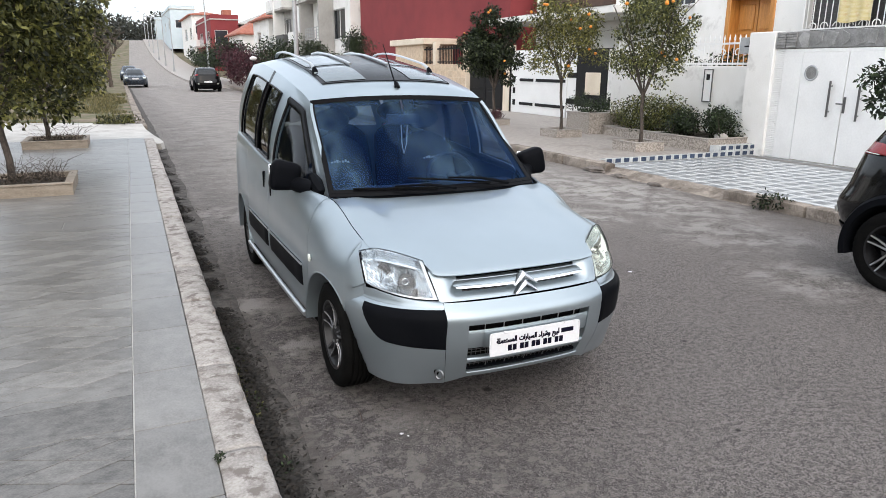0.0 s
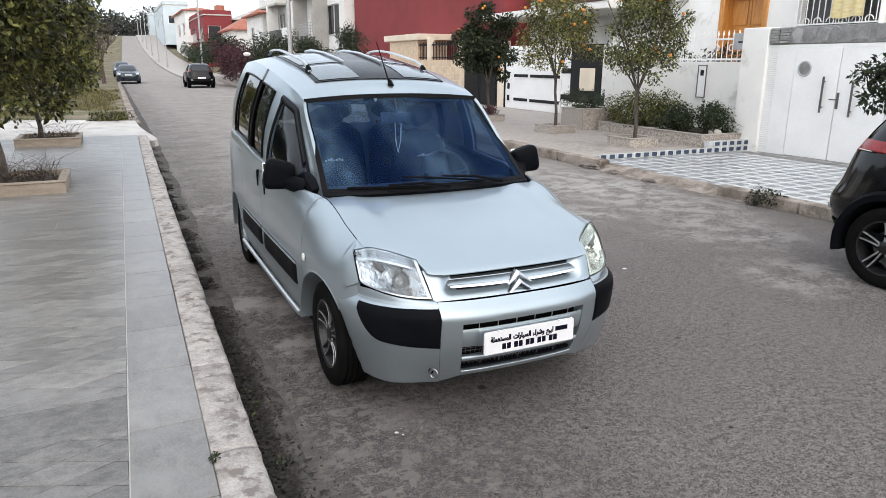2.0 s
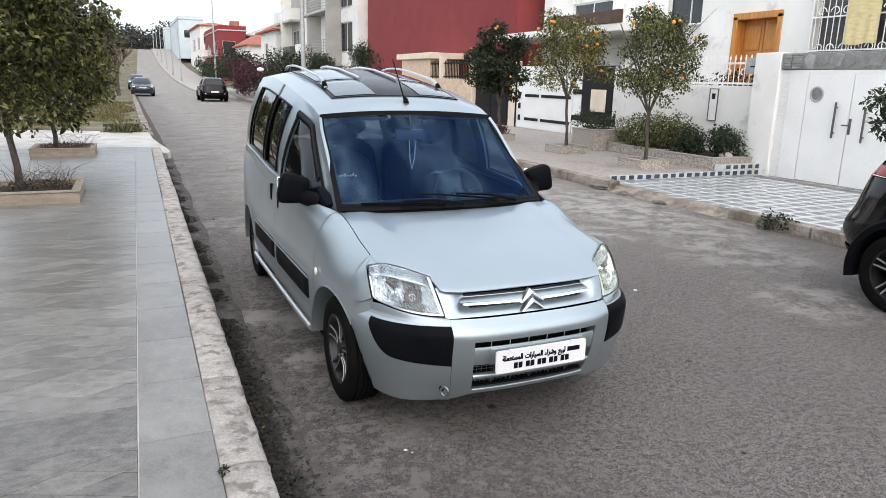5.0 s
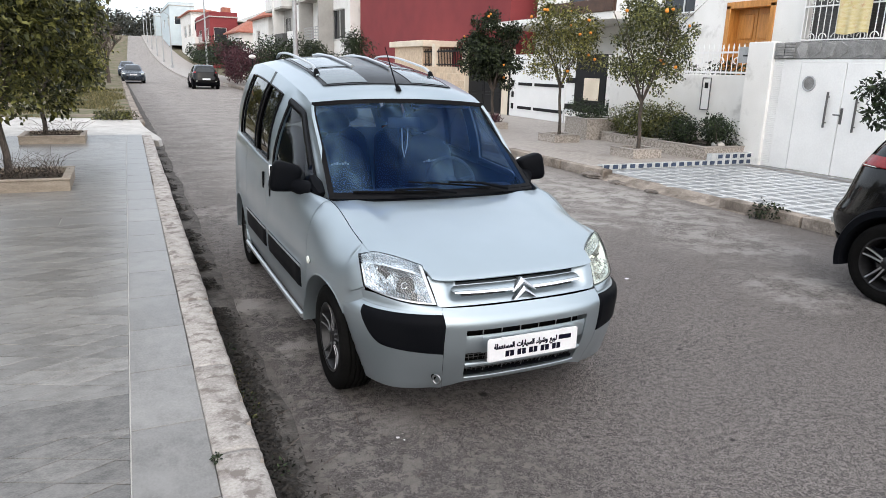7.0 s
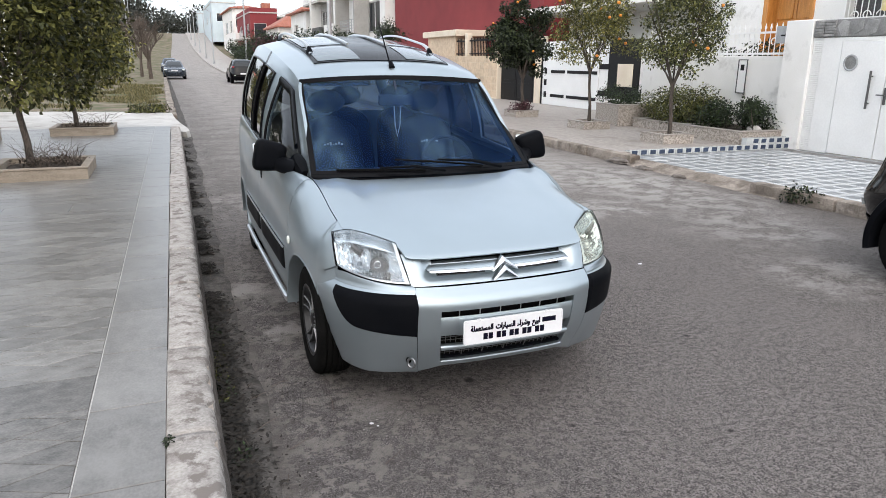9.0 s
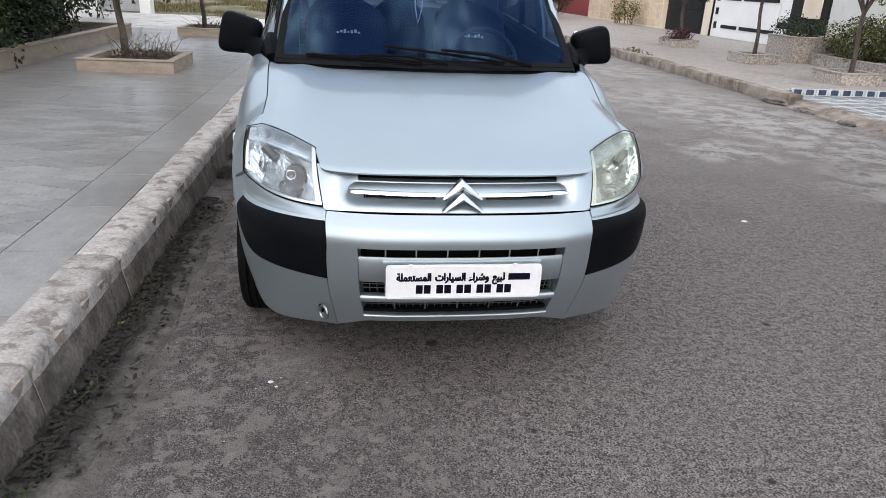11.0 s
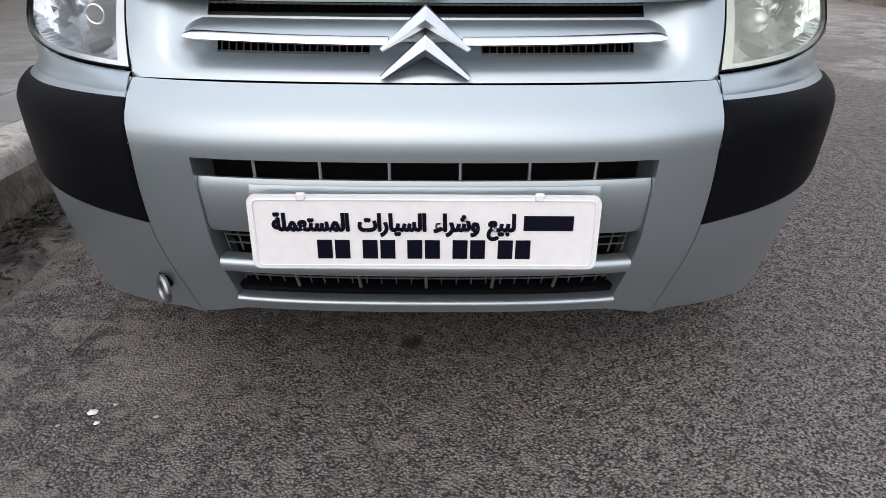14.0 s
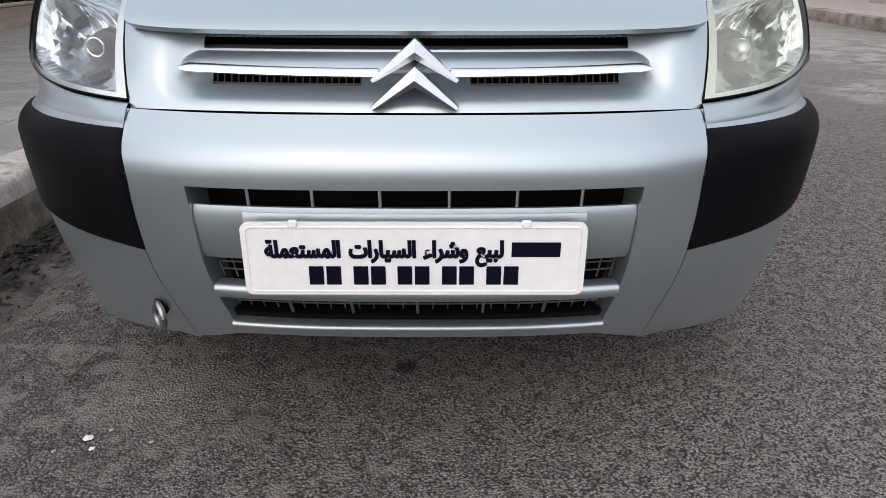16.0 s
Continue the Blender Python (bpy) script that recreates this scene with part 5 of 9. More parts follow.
def tree(at, trunk_top, crown, seed, leaves=9000, size=0.075, mat="leaf", r=0.04, lean=(0, 0), fruit=0, label="", clump=0.24, nclump=26):
    """crown: centre x, y, z and three radii, all from the foot."""
    t = thing("tree", at, label or "small citrus street tree with a rounded green crown", "tree", "street trees")
    rnd = random.Random(seed)
    fork = Vector((lean[0], lean[1], trunk_top))
    bm = bmesh.new()
    pts = [Vector((0, 0, -0.1)), Vector((lean[0] * 0.2 + 0.01, lean[1] * 0.2, trunk_top * 0.35)), Vector((lean[0] * 0.6 - 0.012, lean[1] * 0.6 + 0.01, trunk_top * 0.7)), fork]
    tube(bm, pts, [r * 1.35, r * 1.0, r * 0.9, r * 0.95], 9)
    cx, cy, cz, rx, ry, rz = crown
    for k in range(7):
        a = math.tau * k / 7 + rnd.uniform(-0.3, 0.3)
        end = Vector((cx + rx * 0.75 * math.cos(a), cy + ry * 0.75 * math.sin(a), cz + rz * rnd.uniform(-0.2, 0.75)))
        mid = fork.lerp(end, 0.45) + Vector((0, 0, rnd.uniform(-0.04, 0.12)))
        tube(bm, [fork - Vector((0, 0, 0.05)), fork.lerp(mid, 0.5), mid, end], [r * 0.65, r * 0.5, r * 0.38, r * 0.12], 6)
        for q in range(3):
            b0 = mid.lerp(end, 0.2 + 0.25 * q)
            tube(bm, [b0, b0 + Vector((rnd.uniform(-1, 1) * rx * 0.4, rnd.uniform(-1, 1) * ry * 0.4, rnd.uniform(-0.1, 0.5) * rz))], [r * 0.22, r * 0.06], 5)
    part("trunk", bm, M["bark"], t)
    cl = clumps(seed, cx, cy, cz, rx, ry, rz, nclump, clump)
    leaf_cloud("crown", cl, leaves, size, M[mat], t, seed)
    for k in range(fruit):
        c = rnd.choice(cl[1:])
        d = Vector((rnd.uniform(-1, -0.1), rnd.uniform(-1, 0.1), rnd.uniform(0.1, 0.9))).normalized()
        p = Vector(c[:3]) + d * c[3] * 0.98
        bm = bmesh.new()
        bmesh.ops.create_icosphere(bm, subdivisions=2, radius=0.036 * rnd.uniform(0.85, 1.1), matrix=Matrix.Translation(p) @ Matrix.Diagonal((1, 1, 0.94, 1)))
        part("orange", bm, M["orange"], t)
    return t


def dry_shrub(at, seed, n=60, spread=0.42, h=0.38):
    t = thing("dry_shrub", at, "tangle of bare dry twigs in the planter", "shrub")
    rnd = random.Random(seed)
    bm = bmesh.new()
    for _ in range(n):
        p = Vector((rnd.uniform(-0.35, 0.35), rnd.uniform(-0.3, 0.3), 0))
        q = p + Vector((rnd.uniform(-1, 1) * spread, rnd.uniform(-1, 1) * spread, rnd.uniform(0.12, h)))
        m_ = p.lerp(q, 0.5) + Vector((rnd.uniform(-0.06, 0.06), rnd.uniform(-0.06, 0.06), rnd.uniform(0, 0.12)))
        tube(bm, [p, m_, q], [0.004, 0.003, 0.0012], 4)
    part("twig_tangle", bm, M["twig"], t)
    leaf_cloud("dead_leaves", [(0, 0, 0.05, 0.42, 0.38, 0.07)], 420, 0.045, M["soil"], t, seed)


tree((-1.38, 9.62, PAV + 0.06), 0.95, (0.1, 0.05, 1.74, 1.05, 1.0, 1.06), 1, 12500, 0.085, "leaf", 0.042, (-0.06, 0.02), label="small citrus tree with a dense olive-green crown in a stone planter", clump=0.3, nclump=34)
tree((-1.40, 14.98, PAV + 0.06), 0.75, (0.05, 0, 1.64, 1.05, 1.0, 1.08), 2, 11500, 0.09, "leaf_light", 0.042, (-0.02, 0), label="small citrus tree with a yellow-green crown in a stone planter", clump=0.3, nclump=34)
dry_shrub((-1.15, 9.6, PAV + 0.1), 3)
dry_shrub((-1.2, 14.9, PAV + 0.1), 4, 40)
tree((9.42, 10.68, 0.27), 1.0, (0.0, 0, 2.02, 0.98, 1.0, 1.08), 5, 8800, 0.072, "leaf_mid", 0.036, (-0.03, 0), 10, "citrus street tree with an open green crown and some oranges", 0.25, 26)
tree((9.5, 13.62, 0.27), 1.2, (-0.1, 0, 2.18, 1.0, 1.05, 1.05), 6, 8200, 0.072, "leaf_light", 0.035, (-0.04, 0.03), 11, "citrus street tree with a yellow-green crown and oranges", 0.25, 26)
tree((9.6, 17.15, 0.27), 0.95, (-0.10, 0, 1.95, 0.80, 0.82, 1.15), 7, 16000, 0.09, "leaf_dark", 0.045, (-0.02, 0), 7, "citrus street tree with a dense dark crown and oranges", 0.26, 30)
tree((9.35, 5.3, 0.08), 0.85, (0.0, 0.1, 1.45, 0.55, 0.8, 0.42), 8, 2600, 0.085, "leaf_hedge", 0.03, (0.05, 0.1), 0, "young street tree with sparse dark glossy leaves", 0.17, 14)


def hedge(at, label, spots, n, size, mat, seed, category="hedge"):
    t = thing("hedge", at, label, category)
    rnd = random.Random(seed)
    for s in spots[:8] if category != "weed" else ():
        for _ in range(2):
            bm = bmesh.new()
            tube(bm, [(s[0] + rnd.uniform(-0.1, 0.1), s[1] + rnd.uniform(-0.1, 0.1), 0), (s[0] + rnd.uniform(-0.2, 0.2), s[1] + rnd.uniform(-0.2, 0.2), s[2] + s[5] * 0.3)], [0.012, 0.005], 5)
            part("stem", bm, M["bark"], t)
    leaf_cloud("leaves", spots, n, size, M[mat], t, seed)
    return t


def spots_box(seed, x0, x1, y0, y1, z0, z1, n, r):
    rnd = random.Random(seed)
    return [(rnd.uniform(x0, x1), rnd.uniform(y0, y1), rnd.uniform(z0, z1), r * rnd.uniform(0.8, 1.3), r * rnd.uniform(0.8, 1.3), r * rnd.uniform(0.7, 1.1)) for _ in range(n)]


hedge((-3.85, 10, PAV + 0.15), "long clipped dark green hedge in the stone planter", spots_box(1, -1.0, 1.2, -4.1, 3.75, 0.05, 0.95, 130, 0.34), 44000, 0.075, "leaf_hedge", 21)
hedge((-5.8, 14, PAV), "tall dark shrubs beside the white villa", spots_box(2, -1.2, 1.5, -5, 5, 0.4, 2.6, 80, 0.6), 24000, 0.1, "leaf_hedge", 22)
hedge((10.95, 10.6, 0.33), "loose dark green shrubs in the granite planter", spots_box(3, -0.35, 0.45, -0.6, 0.75, 0.15, 0.5, 16, 0.24), 5200, 0.06, "leaf_hedge", 23)
hedge((11.1, 12.4, 0.33), "dense green garden shrubs before the white wall", spots_box(4, -0.2, 0.3, -0.9, 1.25, 0.15, 0.72, 22, 0.26), 8000, 0.06, "leaf_mid", 24)
hedge((11.0, 14.3, 0.6), "clipped low green shrub in the granite block", spots_box(5, -0.35, 0.4, -0.35, 0.35, 0.0, 0.06, 9, 0.12), 1600, 0.05, "leaf_hedge", 25)
hedge((11.9, 15.2, 0.2), "dark green shrubs at the white wall", spots_box(6, -0.4, 0.9, -0.5, 1.2, 0.3, 0.7, 14, 0.28), 4200, 0.06, "leaf_hedge", 26)
hedge((9.6, 17.2, 0.3), "dry brown shrub in the granite planter", spots_box(7, -0.3, 0.3, -0.3, 0.3, 0.1, 0.2, 8, 0.18), 1200, 0.05, "leaf_red", 27)
hedge((12.4, 27.6, 0.2), "small shrub at the beige wall", spots_box(8, -0.3, 0.2, -0.5, 0.6, 0.2, 1.0, 10, 0.25), 1400, 0.08, "leaf_light", 28)
hedge((14.8, 27.5, 1.0), "citrus shrub behind the garden wall", spots_box(9, -0.8, 0.8, -1.6, 1.8, 0.6, 2.2, 16, 0.45), 3000, 0.11, "leaf", 29)
hedge((12.6, 11.5, 0.6), "garden plants behind the white railing", spots_box(10, -0.4, 0.4, -1.0, 1.6, 0.6, 1.7, 14, 0.25), 2400, 0.09, "leaf_dark", 30)
hedge((10.2, 31.2, 0.16), "dark conifer shrub by the street", spots_box(11, -0.5, 0.6, -0.5, 0.6, 0.6, 3.0, 26, 0.42), 6500, 0.1, "leaf_hedge", 31)
hedge((8.9, 32.3, 0.16), "spreading dark conifer by the street", spots_box(12, -0.8, 0.5, -0.5, 0.6, 1.4, 2.9, 16, 0.36), 4000, 0.1, "leaf_dark", 32)
hedge((11.0, 45, 0.3), "mixed dark shrubs along the far pavement", spots_box(13, -2.0, 1.2, -3, 6, 0.5, 2.9, 34, 0.7), 9000, 0.16, "leaf_hedge", 33)
hedge((9.6, 54, 0.4), "dark red flowering hedge along the pavement", spots_box(14, -1.8, 1.6, -3, 8, 0.5, 2.5, 44, 0.7), 11000, 0.17, "leaf_red", 34)
hedge((9.2, 66, 0.65), "round dark green street trees", spots_box(15, -1.2, 1.2, -3, 9, 1.2, 2.9, 30, 0.8), 8000, 0.2, "leaf_hedge", 35)
hedge((11.2, 100, 1.8), "dark shrubs before the far houses", spots_box(16, -1.5, 1.5, -10, 16, 0.4, 1.8, 40, 0.8), 6000, 0.25, "leaf_hedge", 36)
hedge((7.45, 5.75, 0.02), "small weed growing at the kerb", spots_box(17, -0.12, 0.08, -0.16, 0.16, 0.05, 0.13, 7, 0.1), 420, 0.05, "leaf_dark", 37, "weed")
hedge((7.7, 14.9, 0.02), "low weeds growing at the kerb", spots_box(18, -0.1, 0.1, -0.8, 1.2, 0.03, 0.1, 10, 0.14), 700, 0.06, "leaf", 38, "weed")
hedge((-0.1, 20.7, 0.1), "tuft of green weeds at the apron's edge", spots_box(19, -0.5, 0.35, -0.2, 0.5, 0.05, 0.2, 10, 0.2), 1500, 0.08, "leaf", 39, "weed")


def bare_tree(at, h, seed, r=0.12):
    t = thing("bare_tree", at, "leafless grey street tree with fine twigs", "tree")
    rnd = random.Random(seed)
    bm = bmesh.new()

    def grow(p, d, length, rad, level):
        q = p + d * length
        tube(bm, [p, p.lerp(q, 0.5) + Vector((rnd.uniform(-1, 1), rnd.uniform(-1, 1), 0)) * length * 0.06, q], [rad, rad * 0.8, rad * 0.6], 5, False)
        if level < 5:
            for _ in range(3 if level else 5):
                grow(q, (d + Vector((rnd.uniform(-1, 1), rnd.uniform(-1, 1), rnd.uniform(-0.1, 0.6))) * 0.75).normalized(), length * rnd.uniform(0.6, 0.85), max(rad * 0.55, 0.008), level + 1)
    grow(Vector((0, 0, -0.1)), Vector((0, 0, 1)), h * 0.28, r, 0)
    part("bare_crown", bm, M["twig"], t)


for k, (x, y) in enumerate(((-0.6, 58), (-1.4, 66), (-0.9, 75), (-3.2, 54), (-1.2, 88))):
    bare_tree((x, y, land(x, y) + 0.1), 5.2, 40 + k, 0.17)


def far_wood():
    """The dark wood on the hill's crest."""
    rnd = random.Random(77)
    spots = []
    for _ in range(420):
        y = rnd.uniform(192, 270)
        x = rnd.uniform(-90, 16) if rnd.random() < 0.85 else rnd.uniform(10, 60)
        top = 9.5 - 0.10 * max(0, x) - (2.0 if x > 6 else 0)
        spots.append((x, y, land(x, y) + rnd.uniform(1.5, top), rnd.uniform(2.2, 4.0), rnd.uniform(2.2, 4.0), rnd.uniform(1.8, 3.0)))
    t = tagged(new("far_wood"), "dark green wood along the crest of the hill", "wood", kind="stuff")
    leaf_cloud("trees", spots, 60000, 1.0, M["leaf_far"], t, 78)
    spots = [(rnd.uniform(-34, -7), rnd.uniform(58, 170), 0, 1.6, 1.6, 1.5) for _ in range(70)]
    spots = [(x, y, land(x, y) + rnd.uniform(1.0, 2.4), a, b_, c) for x, y, _, a, b_, c in spots]
    t = tagged(new("roadside_wood"), "dull green trees and scrub on the hillside", "wood", kind="stuff")
    leaf_cloud("trees", spots, 22000, 0.45, M["leaf_far"], t, 79)


far_wood()


def grass():
    """Uneven rough grass on the open lot."""
    g = np.random.default_rng(9)
    n = 42000
    y = 20.9 + 26 * g.random(n) ** 1.6
    x = 0.2 - 9 * g.random(n) ** 1.1
    keep = np.array([noise.noise((a * 0.5, b * 0.35, 5)) > 0.0 for a, b in zip(x, y)])
    x, y = x[keep], y[keep]
    n = len(x)
    z = np.array([land(a, b) for a, b in zip(x, y)]) + 0.10
    h = g.uniform(0.05, 0.17, n)
    a = g.uniform(0, math.tau, n)
    dx, dy = np.cos(a) * 0.012 * (1 + (y - 20) / 15), np.sin(a) * 0.012 * (1 + (y - 20) / 15)
    lx, ly = g.normal(size=n) * 0.05, g.normal(size=n) * 0.05
    v = np.stack([np.stack([x - dx, y - dy, z], 1), np.stack([x + dx, y + dy, z], 1), np.stack([x + lx, y + ly, z + h], 1)], 1).reshape(-1, 3)
    f = np.arange(3 * n).reshape(-1, 3)
    tagged(raw("grass", v.tolist(), f.tolist(), M["grass"]), "rough green and straw-coloured grass of the empty lot", "grass", kind="stuff")


grass()
lot = [(x, y, land(x, y) + 0.12) for y in (20.3, 22, 25, 30, 36, 43, 50, 58) for x in (-14, -9, -5, -2, 0.3)]
tagged(raw("lot", lot, [(j * 5 + i, j * 5 + i + 1, j * 5 + i + 6, j * 5 + i + 5) for j in range(7) for i in range(4)], M["dirt"], smooth=True), "bare and grassy earth of the empty lot", "ground", kind="structure")


# ---- the silver car ----
def paint_mat(name, base, metal=0.85, rough=0.32, flake=0.04):
    """Metallic paint under clear lacquer, dusty, with tiny flakes."""
    m, n, l, p = node_mat(name)
    geo = n.new("ShaderNodeNewGeometry")
    t = n.new("ShaderNodeTexNoise")
    t.inputs["Scale"].default_value, t.inputs["Detail"].default_value = 3.0, 6
    l.new(geo.outputs["Position"], t.inputs["Vector"])
    r = n.new("ShaderNodeMapRange")
    r.inputs[3].default_value, r.inputs[4].default_value = rough - 0.05, rough + 0.09
    l.new(t.outputs["Fac"], r.inputs[0])
    l.new(r.outputs[0], p.inputs["Roughness"])
    mx = n.new("ShaderNodeMixRGB")
    mx.inputs[1].default_value, mx.inputs[2].default_value = (*base, 1), (*[c * (1 - flake * 2) for c in base], 1)
    l.new(t.outputs["Fac"], mx.inputs[0])
    l.new(mx.outputs[0], p.inputs["Base Color"])
    p.inputs["Metallic"].default_value = metal
    p.inputs["Coat Weight"].default_value, p.inputs["Coat Roughness"].default_value = 0.5, 0.04
    return m


M["silver"] = paint_mat("silver_car_paint", (0.40, 0.462, 0.50), 0.84, 0.37)
M["chrome"] = surface("chrome", (0.80, 0.81, 0.83), (0.86, 0.87, 0.88), 0.09, 4, 40, 0.0, metal=1.0)
M["reflector"] = surface("silvered_lamp_reflector", (0.66, 0.70, 0.73), (0.80, 0.83, 0.86), 0.2, 30, 90, 0.02, metal=0.9)
M["bright"] = surface("satin_silver_trim", (0.50, 0.515, 0.53), (0.58, 0.59, 0.60), 0.32, 5, 60, 0.02, metal=0.9)
M["badge"] = surface("satin_chrome_badge", (0.74, 0.76, 0.78), (0.82, 0.84, 0.86), 0.30, 5, 60, 0.0, metal=1.0)
M["black_plastic"] = surface("black_bumper_plastic", (0.0035, 0.004, 0.0055), (0.006, 0.0065, 0.008), 0.45, 4, 220, 0.12, 0.001, spec=0.03)
M["black_gloss"] = surface("black_glossy_trim", (0.004, 0.004, 0.005), (0.007, 0.007, 0.008), 0.2, 4, 60, 0.0, spec=0.06)
M["rubber"] = surface("tyre_rubber", (0.003, 0.003, 0.003), (0.008, 0.0078, 0.0075), 0.75, 8, 90, 0.2, 0.002, spec=0.06)
# near-black for hollows, with their shade put into the colour
M["void"] = surface("hollow_shade_black", (0.003, 0.003, 0.003), (0.005, 0.005, 0.005), 0.9, 8, 60, 0.0, spec=0.05)
M["alloy"] = surface("dark_alloy", (0.012, 0.012, 0.013), (0.025, 0.025, 0.027), 0.35, 8, 60, 0.02, metal=0.4)
M["alloy_cut"] = surface("machined_alloy", (0.26, 0.26, 0.27), (0.36, 0.36, 0.37), 0.5, 8, 60, 0.02, metal=0.9)
M["dark_steel"] = surface("dull_steel", (0.20, 0.21, 0.22), (0.32, 0.33, 0.34), 0.35, 30, 90, 0.1, metal=0.9)
M["plate"] = surface("white_plate", (0.70, 0.70, 0.72), (0.76, 0.76, 0.78), 0.35, 4, 60, 0.02)
M["ink"] = surface("navy_ink", (0.0015, 0.0015, 0.008), (0.003, 0.003, 0.012), 0.5, 4, 60, 0.0, spec=0.1)
M["screen"] = glass("clear_tinted_windscreen", (0.34, 0.46, 0.62), f0=0.03, coat=(0.13, 0.30, 0.80), cloud_sheen=0.16)
# tint deepened so the pane itself carries the dark of the cabin
M["tint"] = glass("cabin_shade_side_glass", (0.10, 0.11, 0.115), f0=0.03)
M["side_clear"] = glass("clear_side_glass", (0.40, 0.45, 0.46), f0=0.03)
M["lens"] = glass("clear_lamp_cover", (0.93, 0.95, 0.96))
M["lens_old"] = surface("hazed_lamp_cover", (0.62, 0.66, 0.62), (0.72, 0.75, 0.70), 0.25, 9, 60, 0.03)
M["fabric"] = surface("dark_blue_seat_fabric", (0.004, 0.009, 0.028), (0.008, 0.018, 0.05), 0.9, 9, 120, 0.2)
M["cabin"] = surface("dark_cabin_plastic", (0.008, 0.016, 0.04), (0.016, 0.028, 0.06), 0.7, 9, 120, 0.1)
M["liner"] = surface("grey_headlining", (0.02, 0.025, 0.035), (0.03, 0.036, 0.05), 0.95, 9, 120, 0.1)
M["stitch"] = surface("white_stitching", (0.6, 0.6, 0.65), (0.7, 0.7, 0.75), 0.8, 9, 90, 0.0)
M["amber"] = surface("amber_lens", (0.7, 0.25, 0.03), (0.8, 0.32, 0.05), 0.2, 9, 90, 0.0)
M["red_lens"] = surface("red_lamp_lens", (0.16, 0.005, 0.007), (0.26, 0.010, 0.012), 0.12, 20, 90, 0.02)


def plan_curve(u):
    """The bumper's outline from the centre (0) to the wheel arch (1): place and outward normal."""
    pts = PLAN
    k = min(len(pts) - 2, int(u * (len(pts) - 1)))
    t = u * (len(pts) - 1) - k
    p0, p1, p2, p3 = pts[max(0, k - 1)], pts[k], pts[k + 1], pts[min(len(pts) - 1, k + 2)]
    if k == 0:
        p0 = (-p2[0], p2[1])

    def cr(i):
        a, b, c, d = p0[i], p1[i], p2[i], p3[i]
        return 0.5 * (2 * b + (c - a) * t + (2 * a - 5 * b + 4 * c - d) * t * t + (3 * b - a - 3 * c + d) * t ** 3)

    def dr(i):
        a, b, c, d = p0[i], p1[i], p2[i], p3[i]
        return 0.5 * ((c - a) + 2 * (2 * a - 5 * b + 4 * c - d) * t + 3 * (3 * b - a - 3 * c + d) * t * t)
    tx, ty = dr(0), dr(1)
    q = math.hypot(tx, ty) or 1
    return cr(0), cr(1), ty / q, -tx / q


PLAN = [(0.0, 0.0), (0.12, 0.0015), (0.235, 0.007), (0.352, 0.022), (0.455, 0.052), (0.555, 0.100), (0.640, 0.162), (0.702, 0.232), (0.748, 0.305), (0.778, 0.385), (0.797, 0.47), (0.812, 0.57)]
bulge = curve((0.20, 0.14), (0.215, 0.118), (0.235, 0.104), (0.25, 0.096), (0.29, 0.078), (0.36, 0.045), (0.43, 0.022), (0.50, 0.010), (0.56, 0.002), (0.585, 0.0), (0.61, 0.006), (0.632, 0.024), (0.65, 0.042), (0.664, 0.056), (0.68, 0.075))


def bump_pt(u, z, out=0.0):
    s = -1 if u < 0 else 1
    x, y, nx, ny = plan_curve(abs(u))
    o = bulge(z) * (1 - (0.42 * min(1, max(0, (abs(u) - 0.42) / 0.2)) if z < 0.56 else 0)) - out
    # the joint with the black pad runs nearly upright
    x += joint_x(z) * math.exp(-((abs(u) - u_at(0.457)) / 0.07) ** 2)
    return Vector((s * (x - nx * o), y - ny * o, z))


joint_x = curve((0.40, 0.0), (0.50, -0.002), (0.58, -0.007), (0.62, 0.0), (0.655, 0.011), (0.69, 0.011))


@functools.lru_cache(None)
def u_at(x):
    """The outline's parameter where it lies x from the centre."""
    lo, hi = 0.0, 1.0
    for _ in range(30):
        mid = (lo + hi) / 2
        if plan_curve(mid)[0] < x:
            lo = mid
        else:
            hi = mid
    return lo


hood_c = curve((0.10, 0.745), (0.15, 0.782), (0.2, 0.808), (0.28, 0.843), (0.45, 0.893), (0.7, 0.945), (0.95, 0.988), (1.15, 1.016))


def hood_z(x, y):
    q = abs(x) / 0.69
    return hood_c(y) - 0.010 * q * q + 0.012 * math.exp(-((q - 0.80) / 0.10) ** 2) * min(1, max(0, (y - 0.35) / 0.4)) - 0.02 * max(0, q - 0.93) / 0.07


hood_front = curve((0, 0.148), (0.2, 0.150), (0.365, 0.157), (0.44, 0.167), (0.474, 0.186), (0.49, 0.272), (0.57, 0.360), (0.665, 0.452), (0.69, 0.50))
hood_rear = curve((0, 1.05), (0.35, 1.07), (0.69, 1.125))
side_w = curve((0.40, 0.778), (0.47, 0.792), (0.6, 0.814), (0.8, 0.842), (1.1, 0.858), (1.8, 0.866), (2.6, 0.868), (3.4, 0.862), (3.8, 0.845), (4.06, 0.80))
belt_z = curve((0.9, 1.0), (1.12, 1.02), (1.5, 1.045), (2.0, 1.07), (2.4, 1.09), (3.4, 1.165), (4.06, 1.19))
belt_x = curve((0.9, 0.70), (1.12, 0.715), (1.3, 0.765), (1.5, 0.80), (1.8, 0.82), (2.6, 0.828), (3.4, 0.82), (3.8, 0.80), (4.06, 0.74))
rail_z = curve((1.1, 1.44), (1.48, 1.485), (1.80, 1.532), (1.95, 1.578), (2.2, 1.632), (2.6, 1.70), (3.4, 1.775), (3.8, 1.765), (4.0, 1.70), (4.06, 1.62))
rail_x = curve((1.1, 0.66), (1.80, 0.632), (2.1, 0.645), (2.6, 0.655), (3.4, 0.65), (3.8, 0.635), (4.06, 0.60))
